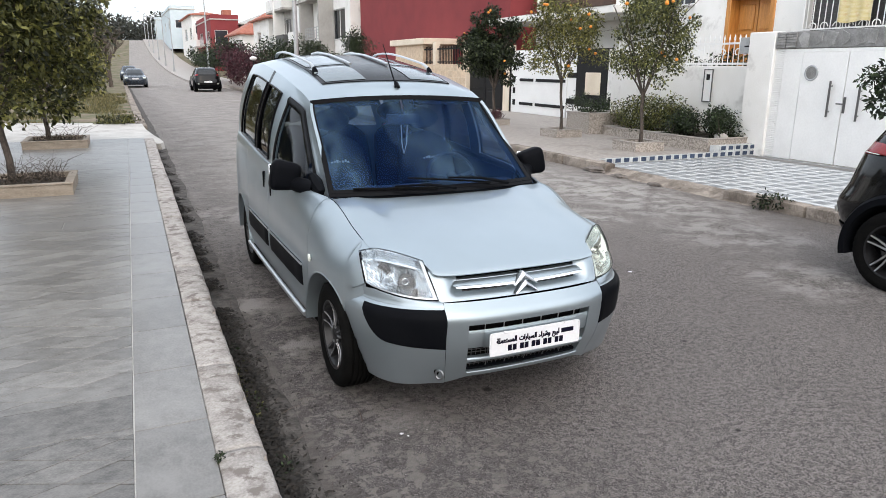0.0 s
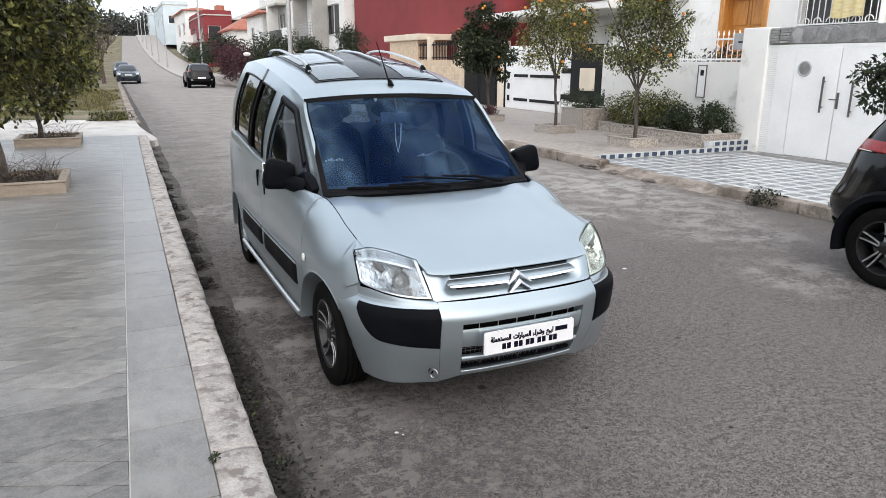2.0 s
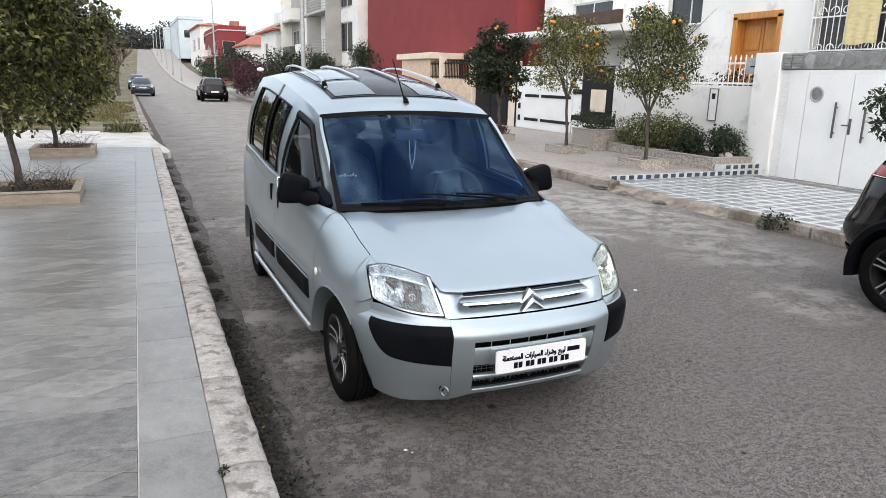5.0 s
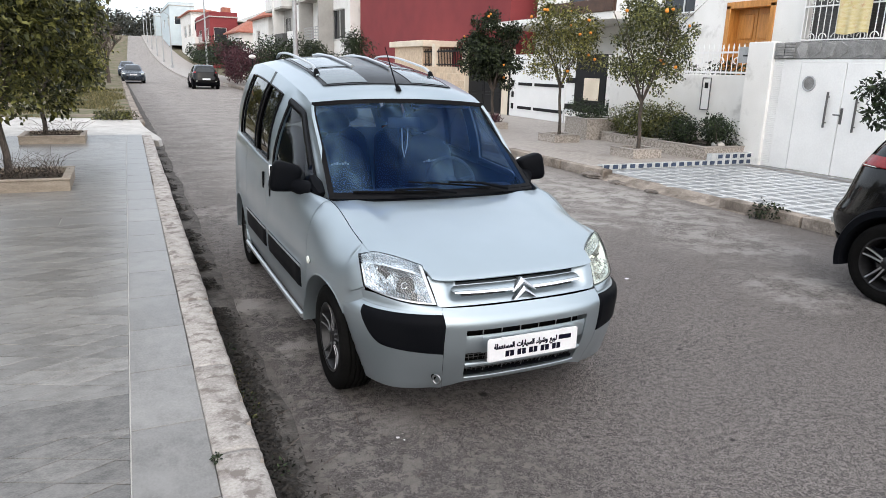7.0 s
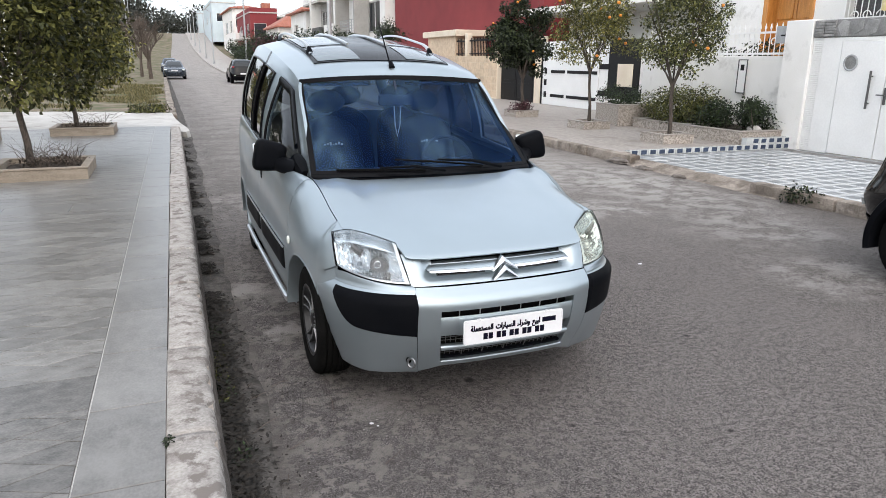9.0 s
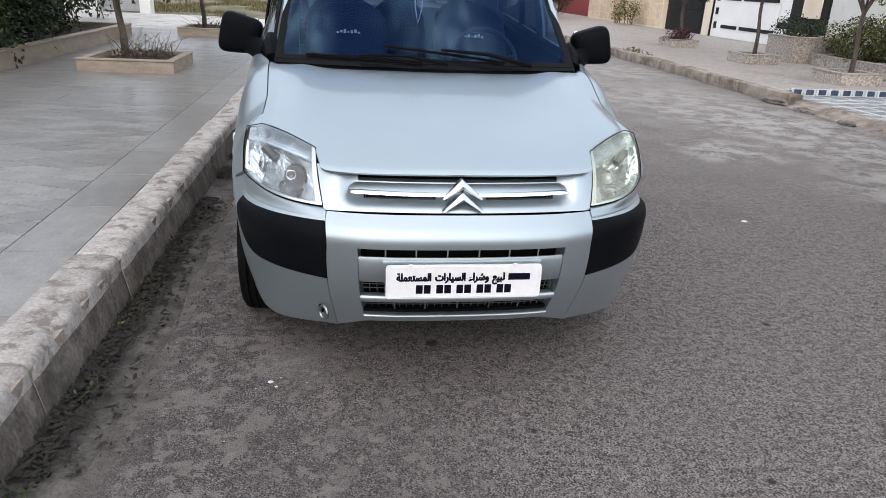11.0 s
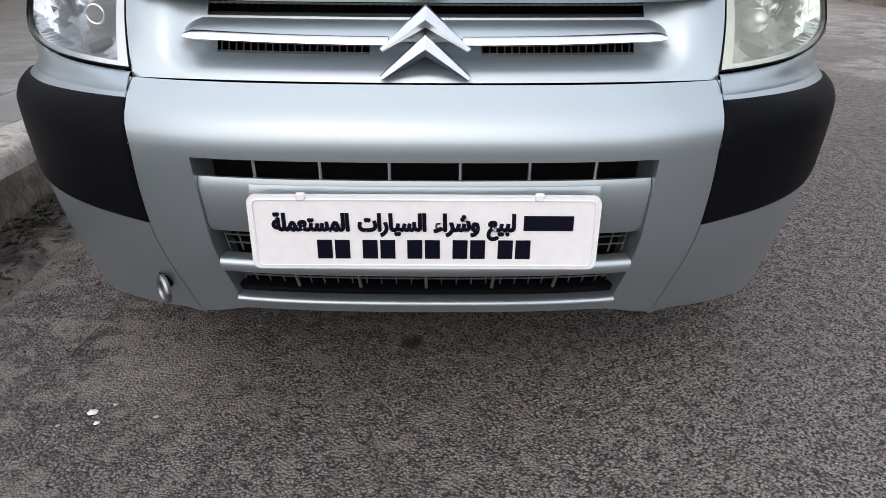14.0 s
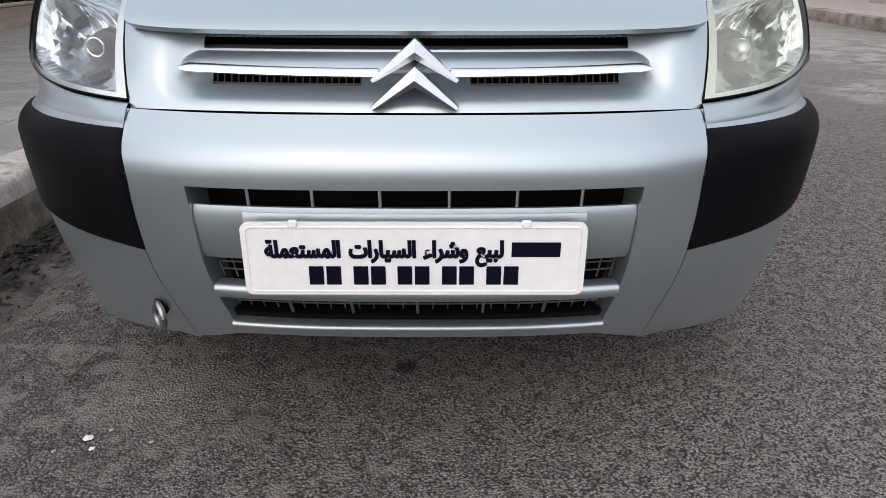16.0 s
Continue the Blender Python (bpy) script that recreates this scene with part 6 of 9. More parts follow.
WHEELS = (0.82, 3.53)


def low_z(y):
    """The body's lower edge: sill and wheel arches."""
    z = 0.27 if y > 0.9 else 0.25
    for w in WHEELS:
        r = 0.365
        if abs(y - w) < r:
            z = max(z, 0.285 + math.sqrt(r * r - (y - w) ** 2))
    return z


def side_pt(y, v, top):
    """The body side at y; v from the lower edge (0) to the top line (1); top gives x and z of that line."""
    z0 = low_z(y)
    w, (xt, zt) = side_w(y), top(y)
    zm = max(0.72, z0 + 0.02)
    if v < 0.5:
        z = lerp(z0, zm, v / 0.5)
        tuck = 0.045 * max(0, (0.42 - z) / 0.17) ** 1.6
        return Vector((-(w - tuck + 0.004 * math.sin((z - 0.4) * 9)), y, z))
    q = (v - 0.5) / 0.5
    a, flat = q * math.pi / 2, 0.62 * min(1, max(0, (1.1 - y) / 0.4))
    return Vector((-(xt + (w - xt) * lerp(math.cos(a), 1 - q ** 1.25, flat)), y, zm + (zt - zm) * lerp(math.sin(a), q, flat)))


def mirrored(bm):
    geom = bmesh.ops.duplicate(bm, geom=bm.verts[:] + bm.edges[:] + bm.faces[:])["geom"]
    vs = [g for g in geom if isinstance(g, bmesh.types.BMVert)]
    for v in vs:
        v.co.x = -v.co.x
    bmesh.ops.reverse_faces(bm, faces=[g for g in geom if isinstance(g, bmesh.types.BMFace)])
    return bm


def flip(bm):
    for v in bm.verts:
        v.co.x = -v.co.x
    bmesh.ops.reverse_faces(bm, faces=bm.faces)
    return bm


def both(name, make, material, parent, label=""):
    """A part for each side of the car."""
    return part(name, make(), material, parent, label), part(name, flip(make()), material, parent, label)


def cols(*edges):
    """Values from edge to edge: pairs of (edge, steps to the next)."""
    out = []
    for (a, n), (b, _) in zip(edges, edges[1:]):
        out += [lerp(a, b, k / n) for k in range(n)]
    return out + [edges[-1][0]]


def wheel(parent, at, r, width, spokes, side, rim_r, twist=0.0, cut="alloy_cut", slim=0.30):
    """A tyre with tread grooves and an alloy rim; side -1 shows its face to -x."""
    w = part("wheel", bmesh_tyre(r, width, rim_r), M["rubber"], parent)
    w.matrix_local = pose(*at) @ (Matrix.Identity(4) if side < 0 else Matrix.Rotation(math.pi, 4, "Z"))
    bm = bmesh.new()
    prof = [(-width * 0.46, rim_r), (-width * 0.46, rim_r - 0.012), (-width * 0.2, rim_r - 0.03), (width * 0.2, rim_r - 0.04), (width * 0.4, rim_r - 0.02)]
    spin(bm, prof, 48)
    part("rim", bm, M["alloy"], w)
    bm = bmesh.new()
    spin(bm, [(-width * 0.485, rim_r + 0.002), (-width * 0.49, rim_r - 0.004), (-width * 0.47, rim_r - 0.012)], 48)
    part("rim_edge", bm, M["alloy"], w)
    bm = bmesh.new()
    spin(bm, [(-width * 0.05, 0.0005), (-width * 0.05, rim_r * 0.62)], 32)
    spin(bm, [(-width * 0.1, rim_r * 0.6), (-width * 0.02, rim_r * 0.62), (width * 0.05, rim_r * 0.6)], 32)
    part("brake_disc", bm, M["dark_grey"], w)
    for k in range(spokes):
        a = math.tau * k / spokes + twist
        for name, mat, wide, lift in (("spoke", M["alloy"], 1.0, 0.0), ("spoke_face", M[cut], slim, 0.007)):
            bm = bmesh.new()
            for s in (-1, 1):
                secs = []
                for q in range(5):
                    t = q / 4
                    rr = lerp(0.05, rim_r - 0.012, t)
                    off = s * lerp(0.012, 0.03, t)
                    hw = lerp(0.018, 0.014, t) * wide
                    xx = -width * lerp(0.36, 0.43, t) - lift + 0.012 * math.sin(t * math.pi)
                    secs.append([bm.verts.new((x_, rr * math.cos(a) - o * math.sin(a), rr * math.sin(a) + o * math.cos(a))) for x_, o in ((xx + 0.03 * (lift == 0) + 0.004, off - hw), (xx, off - hw * 0.7), (xx, off + hw * 0.7), (xx + 0.03 * (lift == 0) + 0.004, off + hw))])
                for A, B in zip(secs, secs[1:]):
                    for j in range(3):
                        bm.faces.new((A[j], A[j + 1], B[j + 1], B[j]))
            part(name, bm, mat, w)
    bm = bmesh.new()
    spin(bm, [(-width * 0.42, 0.0005), (-width * 0.425, 0.024), (-width * 0.40, 0.034), (-width * 0.36, 0.06), (-width * 0.2, 0.065)], 24)
    part("hub_cap", bm, M["alloy"], w)
    for k in range(4):
        a = math.tau * k / 4 + 0.4
        bm = bmesh.new()
        tube(bm, [(-width * 0.3, 0.052 * math.cos(a), 0.052 * math.sin(a)), (-width * 0.41, 0.052 * math.cos(a), 0.052 * math.sin(a))], 0.008, 6)
        part("wheel_bolt", bm, M["bright"], w)
    return w


def spin(bm, prof, seg):
    """Turns a profile of (x, radius) round the x axis."""
    rings = [[bm.verts.new((x, r * math.cos(a), r * math.sin(a))) for a in (math.tau * k / seg for k in range(seg))] for x, r in prof]
    for A, B in zip(rings, rings[1:]):
        for k in range(seg):
            bm.faces.new((A[k], A[(k + 1) % seg], B[(k + 1) % seg], B[k]))
    return bm


def bmesh_tyre(r, width, rim_r):
    bm = bmesh.new()
    h = width / 2
    seg = 80
    prof = [(-h * 0.9, rim_r - 0.01), (-h * 0.98, rim_r + 0.012), (-h * 1.06, lerp(rim_r, r, 0.45)), (-h * 1.02, r - 0.022), (-h * 0.9, r - 0.006)]
    for k in range(1, 6):
        x = lerp(-h * 0.9, h * 0.9, k / 6)
        prof += [(x - 0.006, r), (x - 0.005, r - 0.009), (x + 0.005, r - 0.009), (x + 0.006, r)]
    prof += [(h * 0.9, r - 0.006), (h * 1.02, r - 0.022), (h * 1.06, lerp(rim_r, r, 0.45)), (h * 0.98, rim_r + 0.012), (h * 0.9, rim_r - 0.01)]
    rings = [[bm.verts.new((x, (q - (0.006 if (k % 2 and abs(x) > h * 0.5 and q > r - 0.01) else 0)) * math.cos(a), (q - (0.006 if (k % 2 and abs(x) > h * 0.5 and q > r - 0.01) else 0)) * math.sin(a))) for k, a in enumerate(math.tau * k / seg for k in range(seg))] for x, q in prof]
    for A, B in zip(rings, rings[1:]):
        for k in range(seg):
            bm.faces.new((A[k], A[(k + 1) % seg], B[(k + 1) % seg], B[k]))
    return bm


def lettering(parent, text, at, size, material, squeeze=1.0):
    """Flat raised letters facing -y, centred at a place."""
    cu = bpy.data.curves.new("lettering", "FONT")
    cu.body, cu.size, cu.extrude, cu.align_x, cu.offset = text, size, 0.0006, "CENTER", 0.0010
    ob = new("lettering", cu)
    bpy.context.view_layer.update()
    me = bpy.data.meshes.new_from_object(ob.evaluated_get(bpy.context.evaluated_depsgraph_get()))
    bpy.data.objects.remove(ob)
    me.materials.clear()
    me.materials.append(material)
    ob = new("lettering", me)
    ob.parent = parent
    ob.matrix_local = Matrix.Translation(at) @ Matrix.Rotation(radians(90), 4, "X") @ Matrix.Diagonal((squeeze, 1, 1, 1))
    return ob


def silver_car():
    car = thing("car", (1.70, 2.42, 0.0), "silver metallic family van parked beside the kerb", "car")
    S = M["silver"]
    # --- bumper, with an opening for the lower grille and the plate
    uo, ub = u_at(0.352), u_at(0.457)
    zs = [0.215, 0.235, 0.243, 0.255, 0.267, 0.28, 0.30, 0.32, 0.36, 0.40, 0.432, 0.46, 0.50, 0.53, 0.548, 0.562, 0.575, 0.59, 0.605, 0.62, 0.632, 0.642, 0.652, 0.664]
    us = cols((-ub, 2), (-uo, 16), (uo, 2), (ub, 1))

    def tp(u, z, out=0.0):
        """The bumper's face with the sides of its opening leaning in towards the bottom."""
        k = 0.032 * min(1, max(0, (0.562 - z) / 0.272)) ** 3 * (1 if abs(u) <= uo else max(0, (ub - abs(u)) / (ub - uo)))
        return bump_pt(u * (1 - k), z, out)

    def hole(u, z):
        return abs(u) < uo and 0.28 < z < 0.562
    bm = bmesh.new()

    def lifted(u, z):
        # the lower edge rises under the grille
        k = min(1, max(0, (ub + 0.02 - abs(u)) / 0.12))
        return tp(u, z + 0.042 * k * max(0, (0.29 - z) / 0.075))
    sheet(bm, lifted, us, zs, hole)
    part("bumper", thicken(bm, 0.004), S, car)

    def corner():
        # the painted corner below and above the black pad
        bm = bmesh.new()
        
        def fn(u, z):
            p = bump_pt(-u, z)
            if p.y > 0.44:
                p.z = max(p.z, 0.285 + math.sqrt(max(0, 0.365 ** 2 - (p.y - WHEELS[0]) ** 2)))
            return p
        sheet(bm, fn, cols((ub + 0.002, 36), (1.0, 1)), zs)
        return thicken(bm, 0.004)
    both("bumper_corner", corner, S, car)

    def pad():
        # rounded black protective pad, wide at the front, running up round the corner
        bm = bmesh.new()

        def fn(a, b):
            u = lerp(ub + 0.001, 0.81, a)
            lo = 0.434 + 0.032 * a + 0.17 * max(0, (a - 0.56) / 0.44) ** 2.6
            hi = 0.640 - 0.008 * a
            z = lerp(lo, hi, b)
            edge = min(1, min(b, 1 - b, (1 - a) * 1.6, a * 4) / 0.05)
            return bump_pt(-u, z, -0.003 + 0.010 * math.sqrt(max(0, edge)))
        sheet(bm, fn, [0, 0.002, 0.005, 0.009, 0.013] + [0.013 + 0.987 * k / 26 for k in range(1, 26)] + [0.985, 0.994, 1], [0, 0.015, 0.04, 0.08, 0.16, 0.3, 0.45, 0.6, 0.75, 0.86, 0.92, 0.96, 0.985, 1])
        return bm
    both("bumper_pad", pad, M["black_plastic"], car, "matt black bumper pad")

    def lip():
        bm = bmesh.new()

        def fn(u, v):
            u = lerp(ub, 1.0, u)
            p = bump_pt(-u, 0.655, 0.0)
            a = min(1.0, max(0.0, (-p.x - 0.464) / 0.288)) ** (1 / 0.95)
            q = lamp(a, 0, -0.004) + Vector((0, 0.004, -0.006))
            if u > 0.74:
                k = (u - 0.74) / 0.26
                q = q.lerp(side_pt(0.555, 0.36, fender_top) + Vector((0.012, 0, 0)), k)
            if v < 0.34:
                return bump_pt(-u, lerp(0.644, 0.655, v / 0.34), 0.005 * math.sin(math.pi * v / 0.34 * 0.5))
            r = bump_pt(-u, 0.655, 0.005)
            return r.lerp(q, (v - 0.34) / 0.66) + Vector((0, 0, 0.008 * math.sin(math.pi * (v - 0.34) / 0.66)))
        sheet(bm, fn, 30, 9)
        return bm
    # lower grille set in the opening
    bm = bmesh.new()
    for sgn in (-1, 1):
        sheet(bm, lambda a, b, s=sgn: tp(s * uo, lerp(0.28, 0.562, b), -0.07 * a), 3, 8)
    sheet(bm, lambda a, b: tp(lerp(-uo, uo, b), 0.562, -0.07 * a), 2, 16)
    sheet(bm, lambda a, b: tp(lerp(-uo, uo, b), 0.28, -0.07 * a), 2, 16)
    part("grille_surround", bm, S, car)
    # black sheet stands for the dark depth behind the grille
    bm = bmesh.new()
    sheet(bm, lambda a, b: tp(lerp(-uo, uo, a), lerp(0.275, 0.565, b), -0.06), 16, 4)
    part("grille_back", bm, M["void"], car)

    def bar(z0, z1, depth, name, mat, u0=-1.0, u1=1.0, back=0.012, slope=None):
        bm = bmesh.new()
        prof = [(0.0, back), (0.0, 0.006), (0.15, 0.0), (0.85, 0.0), (1.0, 0.006), (1.0, back)]
        if slope:
            prof = [(0.0, back), (0.0, 0.004), (0.2, 0.0), (0.45, 0.0), (0.7, slope * 0.2), (0.88, slope * 0.5), (1.0, slope), (1.0, back)]
        rows = [[bm.verts.new(tp(lerp(u0, u1, k / 18) * uo * 0.997, lerp(z0, z1, a), -depth - b)) for a, b in prof] for k in range(19)]
        for A, B in zip(rows, rows[1:]):
            for j in range(len(prof) - 1):
                bm.faces.new((A[j], A[j + 1], B[j + 1], B[j]))
        return part(name, bm, mat, car)
    bar(0.432, 0.528, 0.006, "plate_panel", S)
    bar(0.352, 0.379, -0.006, "lower_bar", S, back=0.034, slope=0.014)
    bar(0.278, 0.292, -0.012, "lower_lip", S, back=0.036, slope=0.012)
    bar(0.292, 0.308, 0.014, "lower_sill", M["black_plastic"], back=0.03)
    bar(0.432, 0.521, -0.002, "plate_plinth", S, -0.76, 0.76)
    for k in range(6):
        bm = bmesh.new()
        u = uo * lerp(-0.74, 0.74, k / 5)
        tube(bm, [tp(u, 0.529, -0.018), tp(u, 0.562, -0.018)], 0.0026, 6)
        part("fin", bm, M["bright"], car)
    for z0, z1, n in ((0.381, 0.43, 26), (0.309, 0.350, 26)):
        bm = bmesh.new()
        for k in range(n + 1):
            u = uo * lerp(-0.98, 0.98, k / n)
            tube(bm, [tp(u, z0, -0.034), tp(u, z1, -0.034)], 0.0016, 4)
        for q in range(1, 3):
            tube(bm, [tp(uo * lerp(-0.98, 0.98, k / 16), lerp(z0, z1, q / 3), -0.034) for k in range(17)], 0.0016, 4)
        part("grille_mesh", bm, M["dark_grey"], car, "dark grille mesh")
        for k in range(5):
            u = uo * lerp(-0.66, 0.66, k / 4)
            bm = bmesh.new()
            tube(bm, [tp(u, z0, -0.02), tp(u, z1, -0.02)], 0.003, 6)
            part("fin", bm, M["dark_grey"], car)
    # advertising plate in place of the number plate
    bm = bmesh.new()
    box(bm, (-0.26, -0.024, 0.402), (0.26, -0.016, 0.52))
    ends = [e for e in bm.edges if abs(e.verts[0].co.x - e.verts[1].co.x) < 1e-6 and abs(e.verts[0].co.z - e.verts[1].co.z) < 1e-6]
    bmesh.ops.bevel(bm, geom=ends, offset=0.012, segments=5, affect="EDGES", profile=0.5)
    pl = part("plate", bm, M["plate"], car, "white advertising plate with navy lettering")
    bm = bmesh.new()
    rr = [(-0.252, 0.408), (0.252, 0.408), (0.252, 0.514), (-0.252, 0.514)]
    ring = []
    for (x, z), (sx, sz) in zip(rr, ((1, 1), (-1, 1), (-1, -1), (1, -1))):
        c0 = (x + sx * 0.008, z + sz * 0.008)
        a0 = math.atan2(-sz, -sx)
        ring += [(c0[0] + 0.008 * math.cos(a0 + d), -0.0245, c0[1] + 0.008 * math.sin(a0 + d)) for d in (-0.7, 0, 0.7)]
    tube(bm, ring + [ring[0]], 0.0013, 6, False)
    part("raised_border", bm, M["plate"], pl)
    for x in (-0.18, 0.168):
        part("fixing_clip", boxes(((x - 0.007, -0.028, 0.513), (x + 0.007, -0.02, 0.525)), bevel=0.002), M["plate"], pl)
    words = ("\ufe94\ufee0\ufee4\ufecc\ufe98\ufeb4\ufee4\ufedf\ufe8d", "\ufe95\ufe8d\ufead\ufe8e\ufef4\ufeb4\ufedf\ufe8d", "\ufe80\ufe8d\ufeae\ufeb7\ufeed", "\ufeca\ufef4\ufe92\ufedf")
    for text, x, width in zip(words, (-0.1685, -0.048, 0.0475, 0.114), (0.113, 0.100, 0.067, 0.041)):
        for dx, dy, dz in ((-0.0011, 0.0, 0.0), (0.0011, -0.0004, 0.0), (0.0, -0.0008, -0.0009)):
            ob = lettering(pl, text, (x, -0.0246, 0.466), 0.037, M["ink"])
            xs = [v.co.x for v in ob.data.vertices]
            k = width / (max(xs) - min(xs))
            ob.matrix_local = Matrix.Translation((x + dx - (min(xs) + max(xs)) / 2 * k, -0.0246 + dy, 0.466 + dz)) @ Matrix.Rotation(radians(90), 4, "X") @ Matrix.Diagonal((k, 1.0, 1, 1))
    part("text_bar", boxes(((0.147, -0.0256, 0.466), (0.221, -0.024, 0.490)), bevel=0.0006), M["ink"], pl)
    for a in (-0.161, -0.093, -0.026, 0.042, 0.110):
        for k in range(2):
            part("text_bar", boxes(((a + 0.0265 * k, -0.0256, 0.4195), (a + 0.0265 * k + 0.0225, -0.024, 0.4505)), bevel=0.0006), M["ink"], pl)
    # towing eye
    bm = bmesh.new()
    c = bump_pt(-u_at(0.492), 0.290, 0.014)
    tube(bm, [c + Vector((0.013 * math.cos(a), -0.012, 0.023 * math.sin(a))) + Vector((0, -0.015 * math.cos(a), 0)) for a in (math.tau * k / 16 for k in range(17))], 0.006, 7, False)
    part("tow_eye", bm, M["dark_steel"], car, "bright steel towing eye")
    bm = bmesh.new()
    bmesh.ops.create_uvsphere(bm, u_segments=12, v_segments=8, radius=0.02, matrix=Matrix.Translation(c + Vector((-0.004, 0.012, 0.008))) @ Matrix.Diagonal((0.7, 0.4, 1, 1)))
    part("tow_socket", bm, M["void"], car)

    # --- grille panel between the lamps
    def gp(x, z, d=0.0):
        q = curve((0.655, 0.088), (0.672, 0.096), (0.70, 0.108), (0.74, 0.128), (0.775, 0.152), (0.79, 0.165), (0.815, 0.19))(z)
        if abs(x) > 0.3725:
            x = math.copysign(0.3725 + (abs(x) - 0.3725) * (0.459 + 0.17 * (z - 0.66) - 0.3725) / (0.462 - 0.3725), x)
        return Vector((x, q + 0.16 * x * x + 0.10 * abs(x) ** 4 + d + 0.3 * max(0, abs(x) - 0.44) * (z - 0.66) / 0.12, z))
    xg = 0.462

    def scoop(x, z):
        # smooth hollow behind the bars, rounded at its ends and open to the bonnet's edge
        r = min(1, math.hypot(max(0, abs(x) - 0.352) / 0.062, max(0, 0.702 - z) / 0.036))
        return 0.027 * (1 - r * r * (3 - 2 * r))
    bm = bmesh.new()
    gx = cols((-xg, 3), (-0.42, 9), (-0.345, 40), (0.345, 9), (0.42, 3), (xg, 1))
    gz = cols((0.660, 2), (0.668, 6), (0.693, 1), (0.695, 3), (0.7115, 1), (0.714, 8), (0.747, 4), (0.781, 2), (0.787, 1))
    sheet(bm, lambda x, z: gp(x, z + 0.006 * min(1, max(0, (abs(x) - 0.37) / 0.08)) * ((z - 0.66) / 0.127) ** 3, scoop(x, z)), gx, gz, lambda x, z: (abs(x) < 0.345 and 0.747 < z < 0.781) or (0.08 < abs(x) < 0.33 and 0.695 < z < 0.7115))
    part("grille_panel", bm, S, car)
    bm = bmesh.new()
    sheet(bm, lambda a, z: gp(lerp(-0.36, 0.36, a), z, 0.078), 12, [0.68, 0.787])
    part("grille_back", bm, M["void"], car)

    def wing(s):
        bm = bmesh.new()
        prof = [(0.749, 0.060), (0.746, 0.036), (0.741, 0.016), (0.736, 0.003), (0.729, -0.006), (0.722, -0.009), (0.717, -0.004), (0.715, 0.01), (0.715, 0.04)]
        rows = []
        for t in [k / 16 for k in range(16)] + [0.96, 0.98, 0.992, 1.0]:
            x = lerp(0.002, 0.376, t)
            f = min(1, (1 - t) / 0.06) ** 0.5 if t > 0.94 else 1
            zc = 0.73
            rows.append([bm.verts.new(gp(s * x, zc + (z - zc) * (0.35 + 0.65 * f), d + 0.02 * (1 - f))) for z, d in prof])
        for A, B in zip(rows, rows[1:]):
            for j in range(len(prof) - 1):
                bm.faces.new((A[j], A[j + 1], B[j + 1], B[j]))
        return bm
    for s in (-1, 1):
        part("grille_bar", wing(s), S, car)
        bm = bmesh.new()
        pts = [gp(s * lerp(0.056, 0.371, k / 24), 0.7235 - 0.005 * (1 - (k / 24) ** 2), -0.0115) for k in range(25)]
        rows = [[bm.verts.new(p + Vector((0, a, b * (0.45 if i == 24 else 1)))) for a, b in ((0.009, 0.007), (0.000, 0.005), (-0.005, 0.000), (-0.007, -0.004), (0.004, -0.008))] for i, p in enumerate(pts)]
        for A, B in zip(rows, rows[1:]):
            for j in range(4):
                bm.faces.new((A[j], A[j + 1], B[j + 1], B[j]))
        part("chrome_strip", bm, M["chrome"], car, "chrome grille strip")
    for zc in (0.703, 0.772):
        bm = bmesh.new()
        for k in range(60):
            x = lerp(-0.345, 0.345, k / 59)
            tube(bm, [gp(x, zc - 0.009, 0.03), gp(x, zc + 0.009, 0.03)], 0.0014, 4)
        tube(bm, [gp(lerp(-0.35, 0.35, k / 20), zc - 0.007, 0.029) for k in range(21)], 0.002, 4)
        part("grille_mesh", bm, M["dark_grey"], car, "dark grille mesh")
    # the badge: two stacked chevrons
    for zt in (0.768, 0.729):
        bm = bmesh.new()
        hw, drop, thick = 0.068, 0.058, 0.029
        for s in (-1, 1):
            outer = [(0, zt), (s * hw, zt - drop)]
            inner = [(0, zt - thick), (s * (hw - 0.004), zt - drop - 0.004)]
            o = [bm.verts.new(gp(x, z, -0.023)) for x, z in outer]
            i_ = [bm.verts.new(gp(x, z, -0.023)) for x, z in inner]
            r = [bm.verts.new(gp(0, zt - thick * 0.62, -0.033)), bm.verts.new(gp(s * (hw - 0.004), zt - drop - 0.002, -0.027))]
            ob_ = [bm.verts.new(gp(x, z, 0.002)) for x, z in outer]
            ib = [bm.verts.new(gp(x, z, 0.002)) for x, z in inner]
            for f in ((o[0], o[1], r[1], r[0]), (r[0], r[1], i_[1], i_[0]), (o[0], o[1], ob_[1], ob_[0]), (i_[0], i_[1], ib[1], ib[0]), (o[1], r[1], i_[1], ib[1], ob_[1])):
                bm.faces.new(f)
        bmesh.ops.remove_doubles(bm, verts=bm.verts, dist=0.0004)
        part("badge_chevron", bm, M["badge"], car, "chrome chevron badge", smooth=25)

    # --- bonnet
    bm = bmesh.new()
    xs = cols((-0.69, 12), (-0.47, 3), (-0.42, 22), (0.42, 3), (0.47, 12), (0.69, 1))

    def hood(x, t):
        y0, y1 = hood_front(abs(x)), hood_rear(abs(x))
        if t < 0:
            return Vector((x * 0.998, y0 + 0.004 - 0.3 * t, hood_z(x, y0) + t * 0.5))
        y = lerp(y0, y1, t)
        k = min(1, max(0, (y - 0.72) / 0.385))
        k = k * k * (3 - 2 * k)
        edge = (abs(x) / 0.69) ** 8 * k
